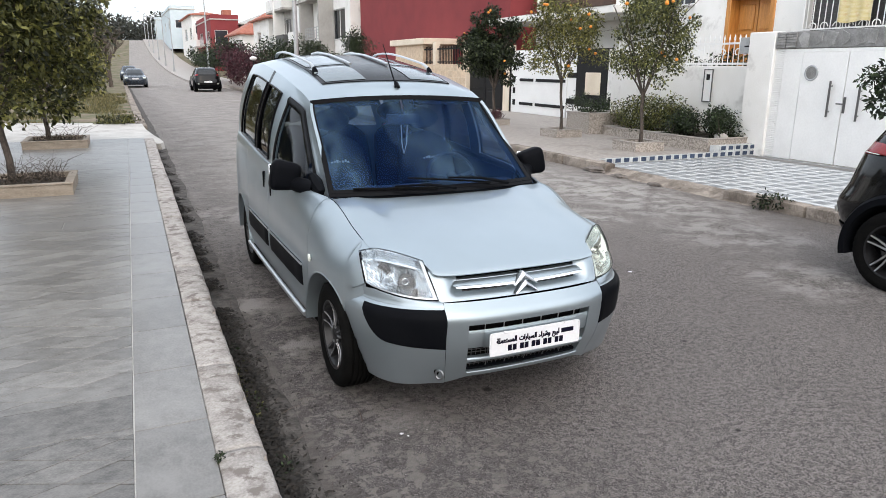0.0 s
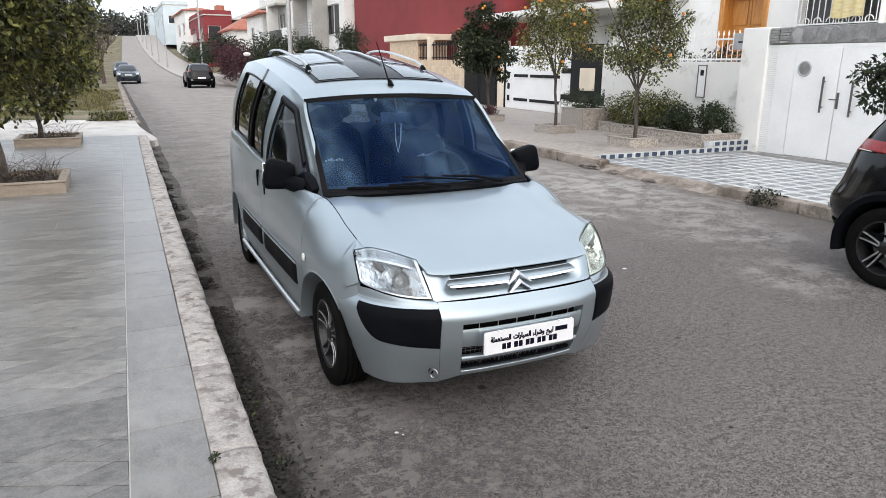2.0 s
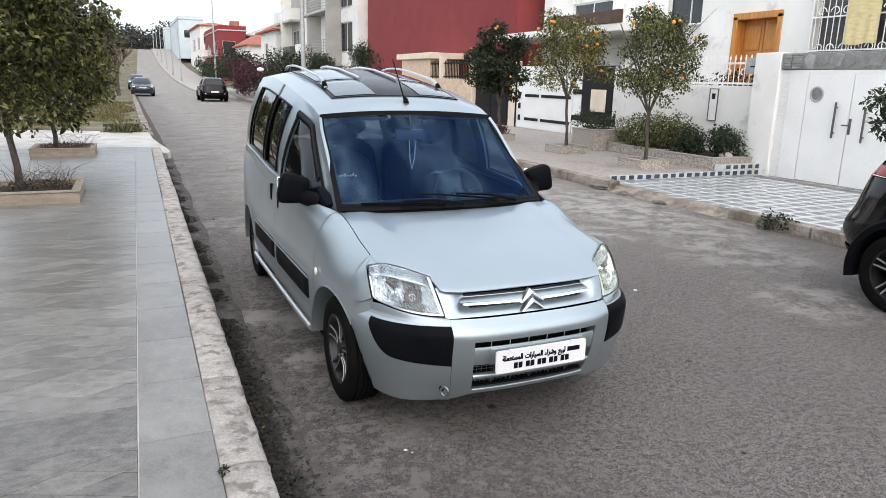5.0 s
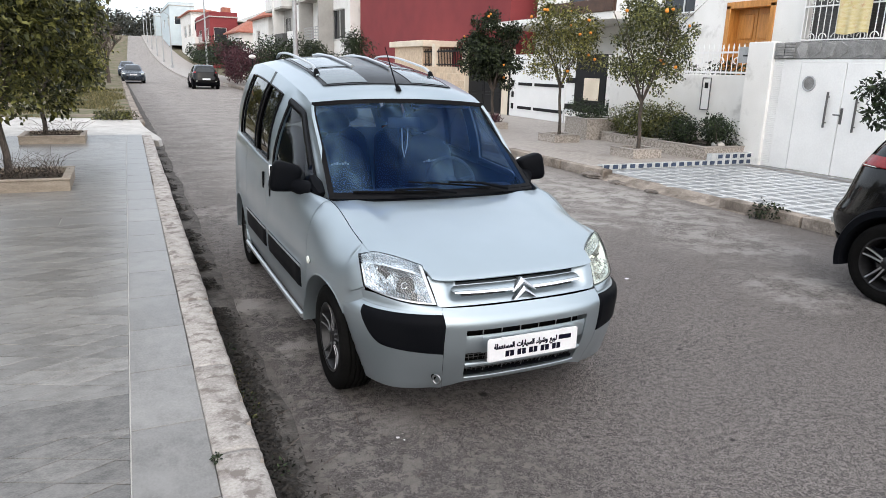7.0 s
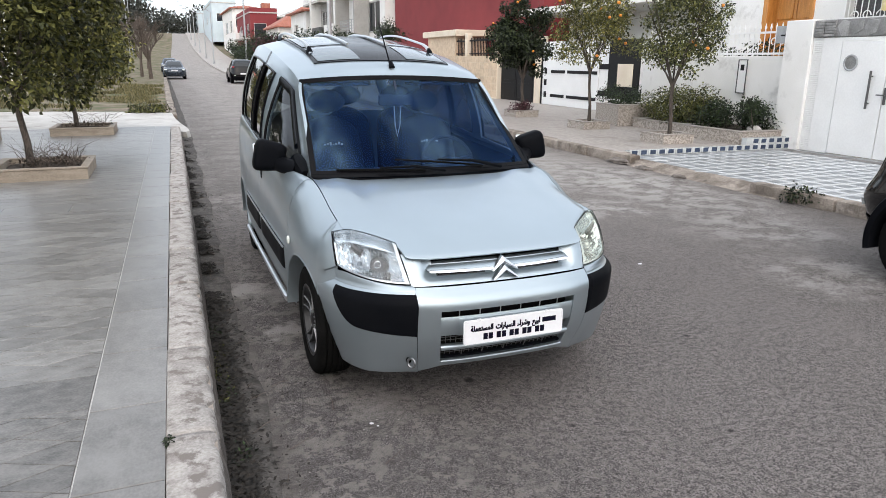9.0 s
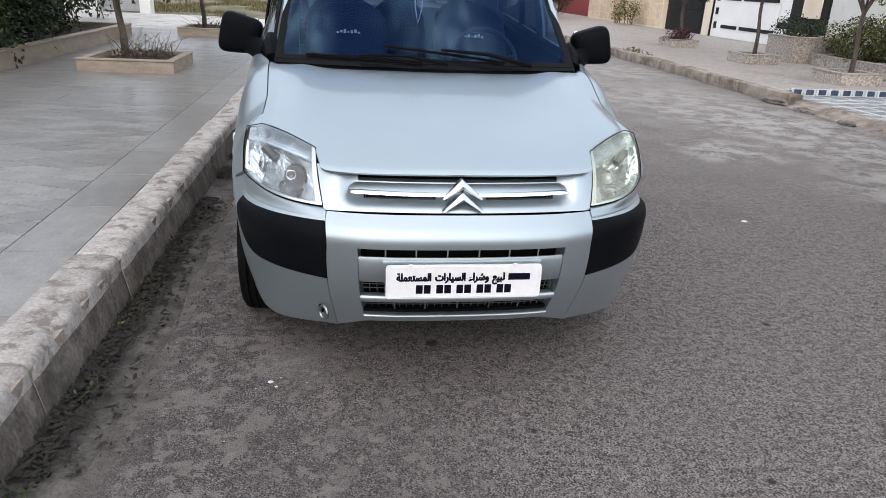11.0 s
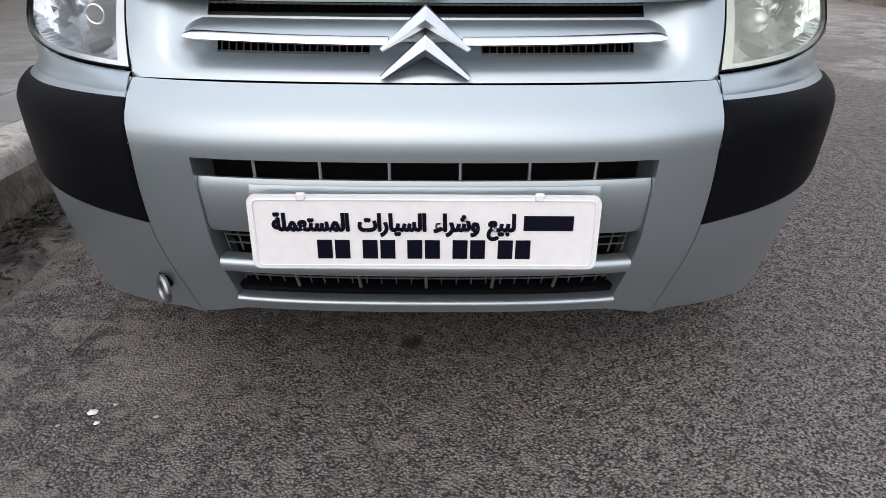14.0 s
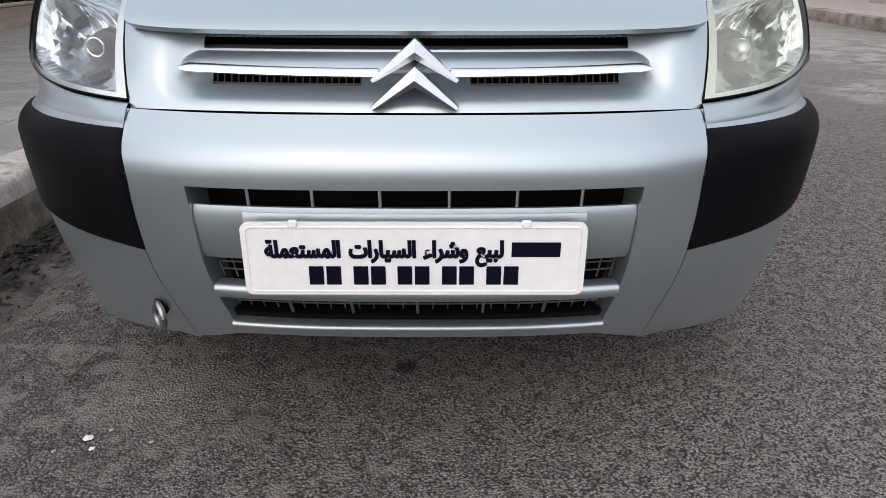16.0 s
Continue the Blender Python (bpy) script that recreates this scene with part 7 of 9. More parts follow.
        return Vector((x * lerp(1, (belt_x(1.105) - 0.005) / 0.69, k), y, lerp(hood_z(x, y), belt_z(1.105) + 0.001, edge) - (0.004 if t == 0 else 0)))
    sheet(bm, hood, xs, [-0.024, -0.01, 0, 0.012, 0.03, 0.06] + [0.1 + 0.9 * k / 20 for k in range(21)])
    part("bonnet", bm, S, car)

    # --- body sides
    def fender_top(y):
        if y < 0.52:
            return lerp(0.775, 0.725, (y - 0.40) / 0.12), lerp(0.74, hood_z(0.69, 0.52) - 0.001, (y - 0.40) / 0.12)
        k = min(1, max(0, (y - 0.72) / 0.385))
        k = k * k * (3 - 2 * k)
        x0 = lerp(0.725, 0.6945, min(1, (y - 0.52) / 0.06))
        return lerp(x0, belt_x(1.105), k), lerp(hood_z(0.69, y) - 0.001, belt_z(1.105), k)

    def belt_top(y):
        return belt_x(y), belt_z(y)

    def side_panel(y0, y1, n, top, out=0.0):
        ys = sorted({*[lerp(y0, y1, k / n) for k in range(n + 1)], *[q for w in WHEELS for q in (w - 0.365, w - 0.36, w - 0.345, w + 0.345, w + 0.36, w + 0.365) if y0 < q < y1]})

        def make():
            bm = bmesh.new()
            sheet(bm, lambda y, v: side_pt(y, v, top) + Vector((-out, 0, 0)), ys, 28)
            return thicken(bm, 0.006)
        return make
    fy = 1.105

    def fender_edge(y):
        return fender_top(min(y, 1.12))
    both("front_wing", side_panel(0.55, fy, 34, fender_edge), S, car)
    doors = both("front_door", side_panel(fy + 0.006, 2.225, 22, belt_top), S, car)
    slides = both("sliding_door", side_panel(2.231, 3.10, 16, belt_top), S, car)
    both("rear_quarter", side_panel(3.106, 4.06, 34, belt_top), S, car)

    def arch(w):
        def make():
            bm = bmesh.new()
            a0 = math.asin((0.285 - 0.27) / 0.365) if w > 2 else 0.0
            rows = []
            for k in range(33):
                a = lerp(-0.02, 2.30 if w < 2 else math.pi + 0.02, k / 32)
                y, z = w + 0.366 * math.cos(a), 0.285 + 0.366 * math.sin(a)
                x = side_w(y) + 0.003
                rows.append([bm.verts.new((-xx, w + (y - w) * f, 0.285 + (z - 0.285) * f)) for xx, f in ((x - 0.26, 1.0), (x - 0.02, 1.0), (x, 1.0), (x + 0.004, 1.012), (x, 1.03))])
            for A, B in zip(rows, rows[1:]):
                for j in range(4):
                    bm.faces.new((A[j], A[j + 1], B[j + 1], B[j]))
            return bm
        return make
    for w in WHEELS:
        both("wheel_arch", arch(w), S if w < 2 else S, car)

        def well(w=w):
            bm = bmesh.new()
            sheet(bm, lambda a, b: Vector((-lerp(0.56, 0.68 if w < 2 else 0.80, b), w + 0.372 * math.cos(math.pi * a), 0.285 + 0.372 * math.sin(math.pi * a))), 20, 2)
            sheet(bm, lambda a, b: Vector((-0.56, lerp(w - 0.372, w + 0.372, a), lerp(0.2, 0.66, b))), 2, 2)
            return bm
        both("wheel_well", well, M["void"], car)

    def moulding(y0, y1):
        def make():
            bm = bmesh.new()
            rows = []
            for k in range(17):
                y = lerp(y0, y1, k / 16)
                f = min(1, min(k, 16 - k) / 0.8)
                x = side_w(y)
                rows.append([bm.verts.new((-(x + o * f), y, 0.545 + z)) for z, o in ((-0.075, -0.004), (-0.07, 0.010), (-0.03, 0.016), (0.035, 0.016), (0.068, 0.010), (0.072, -0.004))])
            for A, B in zip(rows, rows[1:]):
                for j in range(5):
                    bm.faces.new((A[j], A[j + 1], B[j + 1], B[j]))
            return bm
        return make
    for y0, y1 in ((1.215, 2.20), (2.25, 3.08)):
        both("side_moulding", moulding(y0, y1), M["black_plastic"], car, "black side moulding")

        def trim(y0=y0, y1=y1):
            bm = bmesh.new()
            tube(bm, [(-(side_w(lerp(y0, y1, k / 12)) + 0.014), lerp(y0, y1, k / 12), 0.612) for k in range(13)], 0.006, 6)
            return bm
        both("moulding_strip", trim, M["bright"], car, "bright moulding strip")

    def sill():
        bm = bmesh.new()
        tube(bm, [(-(side_w(lerp(1.20, 3.15, k / 16)) + 0.004), lerp(1.20, 3.15, k / 16), 0.30) for k in range(17)], 0.017, 8)
        return bm
    both("sill_tube", sill, M["bright"], car, "bright side step tube")

    def repeater():
        bm = bmesh.new()
        bmesh.ops.create_uvsphere(bm, u_segments=14, v_segments=8, radius=0.02, matrix=Matrix.Translation((-0.868, 1.03, 0.70)) @ Matrix.Diagonal((0.5, 1, 1.2, 1)))
        return bm
    both("side_repeater", repeater, M["lens_old"], car, "clear side indicator")

    def handle(y, z):
        def make():
            bm = bmesh.new()
            x = side_w(y) - 0.012
            box(bm, (-x - 0.012, y - 0.018, z - 0.06), (-x + 0.02, y + 0.018, z + 0.06), 0.008, 2)
            return bm
        return make
    for y, z in ((2.12, 0.93), (2.36, 0.955)):
        both("door_handle", handle(y, z), M["black_plastic"], car, "black door handle")

    # --- pillars, side windows
    def edge_pt(v):
        return Vector((-lerp(0.700, 0.632, v), lerp(1.17, 1.80, v), lerp(1.012, 1.536, v)))

    def green(y, v, y_a, y_b):
        """The upper side; between y_a and y_b it swings over to the screen's edge."""
        xb, xr = belt_x(y), rail_x(y)
        p = Vector((-(xb + (xr - xb) * v ** lerp(1.25, 2.1, min(1, max(0, (y - 1.9) / 0.5)))), y, lerp(belt_z(y), rail_z(y), v)))
        if y < y_b:
            f = max(0, (y - y_a) / (y_b - y_a))
            f = lerp(f * f * (3 - 2 * f), 1, v ** 5)
            e = edge_pt(v)
            p.x = lerp(e.x, p.x, f)
            p.z = lerp(e.z, p.z, f)
        return p
    c0 = lambda v: lerp(1.17, 1.80, v)
    bounds = [(c0, 0), (lambda v: lerp(1.30, 1.93, v) + 0.05 * v * (1 - v), 3), (lambda v: lerp(2.14, 2.12, v), 10), (lambda v: lerp(2.30, 2.32, v), 3), (lambda v: lerp(2.72, 2.72, v), 8), (lambda v: lerp(2.79, 2.79, v), 2), (lambda v: lerp(3.50, 3.42, v), 8), (lambda v: lerp(4.06, 4.06, v), 10)]
    vs = [0.0, 0.02, 0.045, 0.2, 0.4, 0.6, 0.72, 0.80, 0.85, 0.90, 0.94, 0.97, 1.0]
    V0, V1 = 0.045, 0.85

    def upper(k):
        def make():
            bm = bmesh.new()
            n = bounds[k + 1][1]
            sheet(bm, lambda a, v: green(lerp(bounds[k][0](v), bounds[k + 1][0](v), a), v, c0(v), c0(v) + 0.42), [j / n for j in range(n + 1)], vs)
            return thicken(bm, 0.02)
        return make
    for k, nm in ((0, "a_pillar"), (2, "b_pillar"), (4, "window_post"), (6, "rear_pillar")):
        both(nm, upper(k), M["black_gloss"] if k == 4 else S, car)

    def strip_of(k, rows):
        def make():
            bm = bmesh.new()
            n = bounds[k + 1][1]
            sheet(bm, lambda a, v: green(lerp(bounds[k][0](v), bounds[k + 1][0](v), a), v, c0(v), c0(v) + 0.42), [j / n for j in range(n + 1)], rows)
            return thicken(bm, 0.02)
        return make
    for k in (1, 3, 5):
        both("window_sill", strip_of(k, [v for v in vs if v <= V0]), S, car)
        both("window_header", strip_of(k, [v for v in vs if v >= V1]), S, car)

    def pane(k):
        def make():
            bm = bmesh.new()
            sheet(bm, lambda a, v: green(lerp(bounds[k][0](v), bounds[k + 1][0](v), a), v, c0(v), c0(v) + 0.42) + Vector((0.008, 0, 0)), 8, [lerp(V0 - 0.01, V1 + 0.01, q / 8) for q in range(9)])
            return bm
        return make
    for k in (1, 3, 5):
        for pn in both("side_window", pane(k), M["side_clear"] if k == 1 else M["tint"], car, "front door window" if k == 1 else "side window with the cabin's shade in its tint"):
            pn.visible_shadow = False

    def seal(k):
        def make():
            bm = bmesh.new()
            f = lambda a, v: green(lerp(bounds[k][0](v), bounds[k + 1][0](v), a), v, c0(v), c0(v) + 0.42) + Vector((-0.003, 0, 0))
            loop = [f(q / 10, V0) for q in range(11)] + [f(1, lerp(V0, V1, q / 8)) for q in range(1, 9)] + [f(1 - q / 10, V1) for q in range(1, 11)] + [f(0, lerp(V1, V0, q / 8)) for q in range(1, 9)]
            tube(bm, loop, 0.010, 6, False)
            return bm
        return make
    for k in (1, 3, 5):
        both("window_seal", seal(k), M["black_gloss"], car)

    def deflector():
        bm = bmesh.new()
        f = lambda a, v: green(lerp(bounds[1][0](v), bounds[2][0](v), a), v, c0(v), c0(v) + 0.42)
        pts = [f(0.0, v) for v in (0.3, 0.45, 0.6, 0.74, 0.82, 0.855)] + [f(q / 8, 0.865) for q in range(1, 9)]
        for off, o2 in ((0.0, 0.045),):
            rows = [[bm.verts.new(p + Vector((-0.006, 0, 0.012))), bm.verts.new(p + Vector((-0.022, 0.012, -0.006))), bm.verts.new(p + Vector((-0.026, 0.03, -0.034)))] for p in pts]
            for A, B in zip(rows, rows[1:]):
                for j in range(2):
                    bm.faces.new((A[j], A[j + 1], B[j + 1], B[j]))
        return bm
    both("wind_deflector", deflector, M["black_gloss"], car, "dark wind deflector over the door window")

    # --- roof
    crown = curve((1.80, 0.026), (1.95, 0.06), (2.3, 0.078), (3.4, 0.075), (3.9, 0.055), (4.06, 0.04))

    def roof_pt(a, y, up=0.0):
        xr = rail_x(y)
        x = xr * a
        lead = 0.05 * (1 - a * a) if y < 1.82 else 0
        return Vector((x, y + (0.045 * (1 - abs(a) ** 2.5)) * max(0, 1 - (y - 1.8) / 0.12), rail_z(y) + crown(y) * (1 - abs(a) ** 2.6) + up))
    bm = bmesh.new()
    sheet(bm, roof_pt, [lerp(-1, 1, k / 24) for k in range(25)], [1.80, 1.815, 1.84, 1.87, 1.91, 1.96, 2.03, 2.12, 2.25] + [lerp(2.4, 3.9, k / 10) for k in range(11)] + [3.95, 4.0, 4.03, 4.06])
    part("roof", bm, S, car)

    bm = bmesh.new()
    ring = lambda x, y: roof_pt(x / rail_x(y), y, 0.007)
    sheet(bm, lambda a, b: ring(lerp(-0.485, 0.485, a), lerp(2.01, 3.25, b) + 0.03 * (2 * a - 1) ** 4), 20, 16)
    glass_top = part("glass_roof", thicken(bm, 0.006), M["black_gloss"], car, "black glazed roof panel")
    M["roof_glass"] = surface("grey_roof_glass", (0.095, 0.12, 0.135), (0.12, 0.148, 0.163), 0.08, 3, 40, 0.0)
    for x0, x1, y0, y1 in ((-0.46, -0.17, 2.035, 2.45), (0.17, 0.46, 2.035, 2.45), (-0.46, -0.17, 2.53, 3.1), (0.17, 0.46, 2.53, 3.1)):
        bm = bmesh.new()
        sheet(bm, lambda a, b: roof_pt(lerp(x0, x1, a) / 0.65, lerp(y0, y1, b) + 0.03 * (lerp(x0, x1, a) / 0.5) ** 4, 0.0105 if 0.01 < b < 0.99 else 0.0095), 8, [0, 0.02, 0.2, 0.4, 0.6, 0.8, 0.98, 1])
        part("roof_pane", bm, M["roof_glass"], glass_top, "pale glass pane")

    def outer_rail():
        bm = bmesh.new()
        y0, y1, x = 2.30, 3.72, -0.452
        pts = []
        for k in range(25):
            t = k / 24
            y = lerp(y0, y1, t)
            h = 0.05 * min(1, (min(t, 1 - t) / 0.10)) ** 0.55
            pts.append(Vector((x - 0.01 * math.sin(math.pi * t), y, roof_pt(x / 0.65, y).z + h)))
        rows = [[bm.verts.new(p + Vector((a, 0, b))) for a, b in ((-0.014, -0.004), (-0.011, 0.006), (0, 0.009), (0.011, 0.006), (0.014, -0.004), (0, -0.009))] for p in pts]
        for A, B in zip(rows, rows[1:]):
            for j in range(6):
                bm.faces.new((A[j], A[(j + 1) % 6], B[(j + 1) % 6], B[j]))
        bm.faces.new(rows[0])
        bm.faces.new(rows[-1])
        return bm
    both("roof_rail", outer_rail, M["bright"], car, "bright arched roof rail")

    def rail_foot(y):
        def make():
            bm = bmesh.new()
            p = roof_pt(-0.452 / 0.65, y)
            tube(bm, [p + Vector((0, 0, -0.01)), p + Vector((0, 0.01, 0.02)), p + Vector((0, 0.03, 0.042))], [0.028, 0.022, 0.014], 8)
            return bm
        return make
    for y in (2.33, 3.69):
        both("rail_foot", rail_foot(y), M["black_plastic"], car)

    def inner_rail():
        bm = bmesh.new()
        tube(bm, [(-0.15, y, roof_pt(-0.15 / 0.65, y).z + 0.022) for y in (2.45, 2.6, 3.0, 3.4, 3.6)], [0.010, 0.012, 0.012, 0.012, 0.010], 8)
        return bm
    both("inner_roof_rail", inner_rail, M["bright"], car, "bright slim roof bar")
    bm = bmesh.new()
    p = roof_pt(0.03, 1.90)
    tube(bm, [p, p + Vector((0, 0.02, 0.028)), p + Vector((-0.005, 0.04, 0.045))], [0.022, 0.016, 0.008], 8)
    an = part("aerial", bm, M["black_plastic"], car, "black whip aerial")
    bm = bmesh.new()
    tube(bm, [p + Vector((-0.005, 0.03, 0.03)), p + Vector((-0.03, 0.20, 0.30))], [0.0055, 0.003], 6)
    part("aerial_rod", bm, M["black_plastic"], an)

    # --- windscreen with its black border, cowl and wipers
    def screen(a, b, up=0.0):
        """a across from -1 to 1, b from the base (0) to the top (1)."""
        e = edge_pt(b)
        w = -e.x
        bow = 1 - abs(a) ** 2.2
        y = e.y - (0.115 * (1 - b) + 0.03 * b - 0.045 * b) * bow + 0.0
        top = roof_pt(a, 1.80)
        z = e.z + bow * (0.0 + 0.026 * b) + 0.012 * math.sin(math.pi * b) * bow
        y = lerp(y, top.y, b ** 4)
        n = Vector((0, -0.62, 0.78))
        return Vector((w * a, y, z)) + n * up
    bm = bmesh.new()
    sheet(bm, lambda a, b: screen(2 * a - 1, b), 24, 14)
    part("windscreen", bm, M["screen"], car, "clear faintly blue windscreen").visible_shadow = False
    A_ = [-1, -0.985, -0.955] + [lerp(-0.90, 0.90, k / 16) for k in range(17)] + [0.955, 0.985, 1]
    B_ = [0, 0.02, 0.04, 0.06, 0.3, 0.5, 0.7, 0.87, 0.945, 0.97, 1]
    bm = bmesh.new()
    sheet(bm, lambda a, b: screen(a, b, 0.006), A_, B_, lambda a, b: abs(a) < 0.955 and 0.06 < b < 0.945)
    part("windscreen_seal", bm, M["black_gloss"], car, "black windscreen border")
    bm = bmesh.new()

    def cowl(a, b):
        p, q = screen(a, 0.03, 0.008), hood(0.69 * a, 0.985)
        r = p.lerp(q, b)
        r.z -= 0.03 * math.sin(math.pi * b)
        return r
    sheet(bm, cowl, [lerp(-0.995, 0.995, k / 24) for k in range(25)], 6)
    part("cowl", bm, M["black_plastic"], car, "black plastic scuttle")
    for a0, a1, b1 in ((0.10, -0.80, 0.055), (0.66, -0.30, 0.13)):
        bm = bmesh.new()
        tube(bm, [screen(a0, 0.01, 0.03), screen(lerp(a0, a1, 0.3), lerp(0.02, b1, 0.35), 0.05), screen(lerp(a0, a1, 0.62), lerp(0.02, b1, 0.7), 0.035)], [0.012, 0.009, 0.006], 6)
        wp = part("wiper", bm, M["black_plastic"], car, "black windscreen wiper")
        bm = bmesh.new()
        tube(bm, [screen(lerp(a0, a1, t), lerp(0.02, b1, t) + 0.008 * math.sin(math.pi * t), 0.016) for t in (0.18, 0.4, 0.6, 0.8, 1.0)], 0.006, 6)
        part("wiper_blade", bm, M["rubber"], wp)

    # --- headlamps
    def lamp(a, b, up=0.0):
        """a from the inner edge (0) to the outer (1), b from the bottom (0) to the top (1)."""
        lo = Vector((-lerp(0.462, 0.748, a ** 0.95), 0.134 + 0.10 * a + 0.155 * a ** 2.2, 0.672 + 0.012 * a + 0.038 * a ** 3))
        hi = Vector((-(0.486 + 0.254 * a), 0.272 + 0.225 * a, 0.836 + 0.046 * math.sin(min(1, a / 0.85) * math.pi / 2) - 0.022 * max(0, a - 0.75) / 0.25))
        p = lo.lerp(hi, b)
        bulge_ = 0.016 * math.sin(math.pi * b) * (0.6 + 0.4 * math.sin(math.pi * a)) + 0.03 * math.sin(math.pi * a) * (1 - b) * 0.6
        n = Vector((-0.45, -0.80, 0.35)).normalized()
        return p + n * (bulge_ + up)

    def cover():
        bm = bmesh.new()
        sheet(bm, lambda a, b: lamp(a, b), 18, 12)
        return bm

    def lamp_rim():
        bm = bmesh.new()
        loop = [lamp(q / 14, 0, 0.001) for q in range(15)] + [lamp(1, q / 8, 0.001) for q in range(1, 9)] + [lamp(1 - q / 14, 1, 0.001) for q in range(1, 15)] + [lamp(0, 1 - q / 8, 0.001) for q in range(1, 9)]
        tube(bm, loop, 0.0017, 6, False)
        return bm

    def bowl():
        # silvered bowl in fluted facets, deepest round the bulb
        bm = bmesh.new()
        rnd = random.Random(5)
        na, nb = 44, 12
        jit = [[rnd.uniform(-1, 1) for _ in range(nb + 1)] for _ in range(na + 1)]

        def fn(i, j):
            a, b = i / na, j / nb * 0.70
            r = math.hypot((a - 0.42) / 0.46, (b - 0.36) / 0.36)
            d = 0.105 * max(0.0, 1 - 0.75 * min(1, r) ** 1.6)
            e = min(1, min(a, 1 - a) / 0.06) * min(1, min(b, 0.70 - b) / 0.05) if j not in (0, nb) and i not in (0, na) else 0
            zig = 0.005 * (1 if i % 2 else -1) + 0.004 * jit[i][j]
            return lamp(lerp(0.04, 0.985, a), lerp(0.03, 0.99, b), -0.010 - (d - zig) * e)
        rows = [[bm.verts.new(fn(i, j)) for j in range(nb + 1)] for i in range(na + 1)]
        for A, B in zip(rows, rows[1:]):
            for j in range(nb):
                bm.faces.new((A[j], A[j + 1], B[j + 1]))
                bm.faces.new((A[j], B[j + 1], B[j]))
        return bm

    def shelf():
        # ribbed indicator chamber across the top
        bm = bmesh.new()
        sheet(bm, lambda a, b: lamp(lerp(0.04, 0.97, a), lerp(0.70, 0.985, b), -0.012 - 0.05 * math.sin(math.pi * b) ** 0.6 * min(1, min(a, 1 - a) / 0.1) + 0.004 * (int(b * 40 + 0.5) % 2)), 14, 40)
        return bm

    def bezel():
        # bright inner border down the inner edge and along the bottom
        bm = bmesh.new()
        sheet(bm, lambda a, b: lamp(lerp(0.003, 0.062, a), lerp(0.0, 0.97, b), -0.0025), 3, 12)
        sheet(bm, lambda a, b: lamp(lerp(0.02, 0.93, a), lerp(0.003, 0.045, b), -0.0025), 16, 3)
        return bm

    def socket():
        bm = bmesh.new()
        c = lamp(0.42, 0.36, -0.098)
        n = Vector((-0.2, -0.97, 0.05)).normalized()
        tube(bm, [c, c + n * 0.02, c + n * 0.022], [0.045, 0.040, 0.03], 16)
        tube(bm, [lamp(0.30, 0.20, -0.06), lamp(0.34, 0.09, -0.03)], 0.012, 6)
        tube(bm, [lamp(0.62, 0.5, -0.06), lamp(0.74, 0.62, -0.03)], 0.016, 6)
        return bm

    def bulb():
        bm = bmesh.new()
        c = lamp(0.42, 0.36, -0.075)
        n = Vector((-0.2, -0.97, 0.05)).normalized()
        tube(bm, [c - n * 0.01, c + n * 0.02, c + n * 0.034, c + n * 0.040], [0.021, 0.020, 0.014, 0.004], 18)
        return bm

    def bulb_ring():
        bm = bmesh.new()
        c = lamp(0.42, 0.36, -0.06)
        tube(bm, [c + Vector((0.016 * math.cos(a), -0.008 * math.cos(a) * 0.2, 0.016 * math.sin(a))) for a in (math.tau * k / 24 for k in range(25))], 0.0016, 7, False)
        return bm
    for flipped in (False, True):
        f = flip if flipped else (lambda q: q)
        hl = part("headlamp", f(bowl()), M["reflector"], car, "clear headlamp with a chrome reflector" if not flipped else "yellowed hazy headlamp", smooth=0)
        part("lamp_bezel", f(bezel()), M["bright"], hl)
        part("bulb_socket", f(socket()), M["dark_grey"], hl)
        part("lamp_shelf", f(shelf()), M["reflector"], hl, smooth=0)
        part("lamp_bulb", f(bulb()), M["lens"] if not flipped else M["bright"], hl)
        part("lamp_ring", f(bulb_ring()), M["chrome"], hl)
        part("lamp_cover", f(cover()), M["lens"] if not flipped else M["haze"], hl, "clear plastic lamp cover" if not flipped else "hazy yellowed lamp cover")
        part("lamp_gasket", f(lamp_rim()), M["black_gloss"], hl)

    # front end of the wing, from the lamp's outer edge back
    def filler():
        bm = bmesh.new()

        def fn(a, b):
            p, q = lamp(1, max(0, b), 0.0), side_pt(0.56, lerp(0.343, 1, b), fender_top)
            if b < 0:
                p += Vector((0.012, 0.02, 0.25 * b))
            m_ = Vector((lerp(p.x, q.x, 0.93), lerp(p.y, q.y, 0.42), lerp(p.z, q.z, 0.85)))
            return p.lerp(m_, a).lerp(m_.lerp(q, a), a)
        sheet(bm, fn, 8, [-0.3, -0.15, -0.05] + [k / 12 for k in range(13)])
        return bm
    both("wing_front", filler, S, car)

    def wing_cap():
        bm = bmesh.new()

        def fn(a, b):
            y = lerp(0.475, 0.60, a)
            p, q = lamp(1, 1, 0.0), side_pt(0.56, 1, fender_top)
            m_ = Vector((lerp(p.x, q.x, 0.93), lerp(p.y, q.y, 0.42), lerp(p.z, q.z, 0.85)))
            o = p.lerp(m_, a).lerp(m_.lerp(q, a), a) + Vector((0, 0, -0.0015))
            return Vector((-0.680, y, hood_z(0.68, y) - 0.006)).lerp(o, b)
        sheet(bm, fn, 6, 4)
        return bm
    both("wing_cap", wing_cap, S, car)
    both("lamp_ledge", lip, S, car)

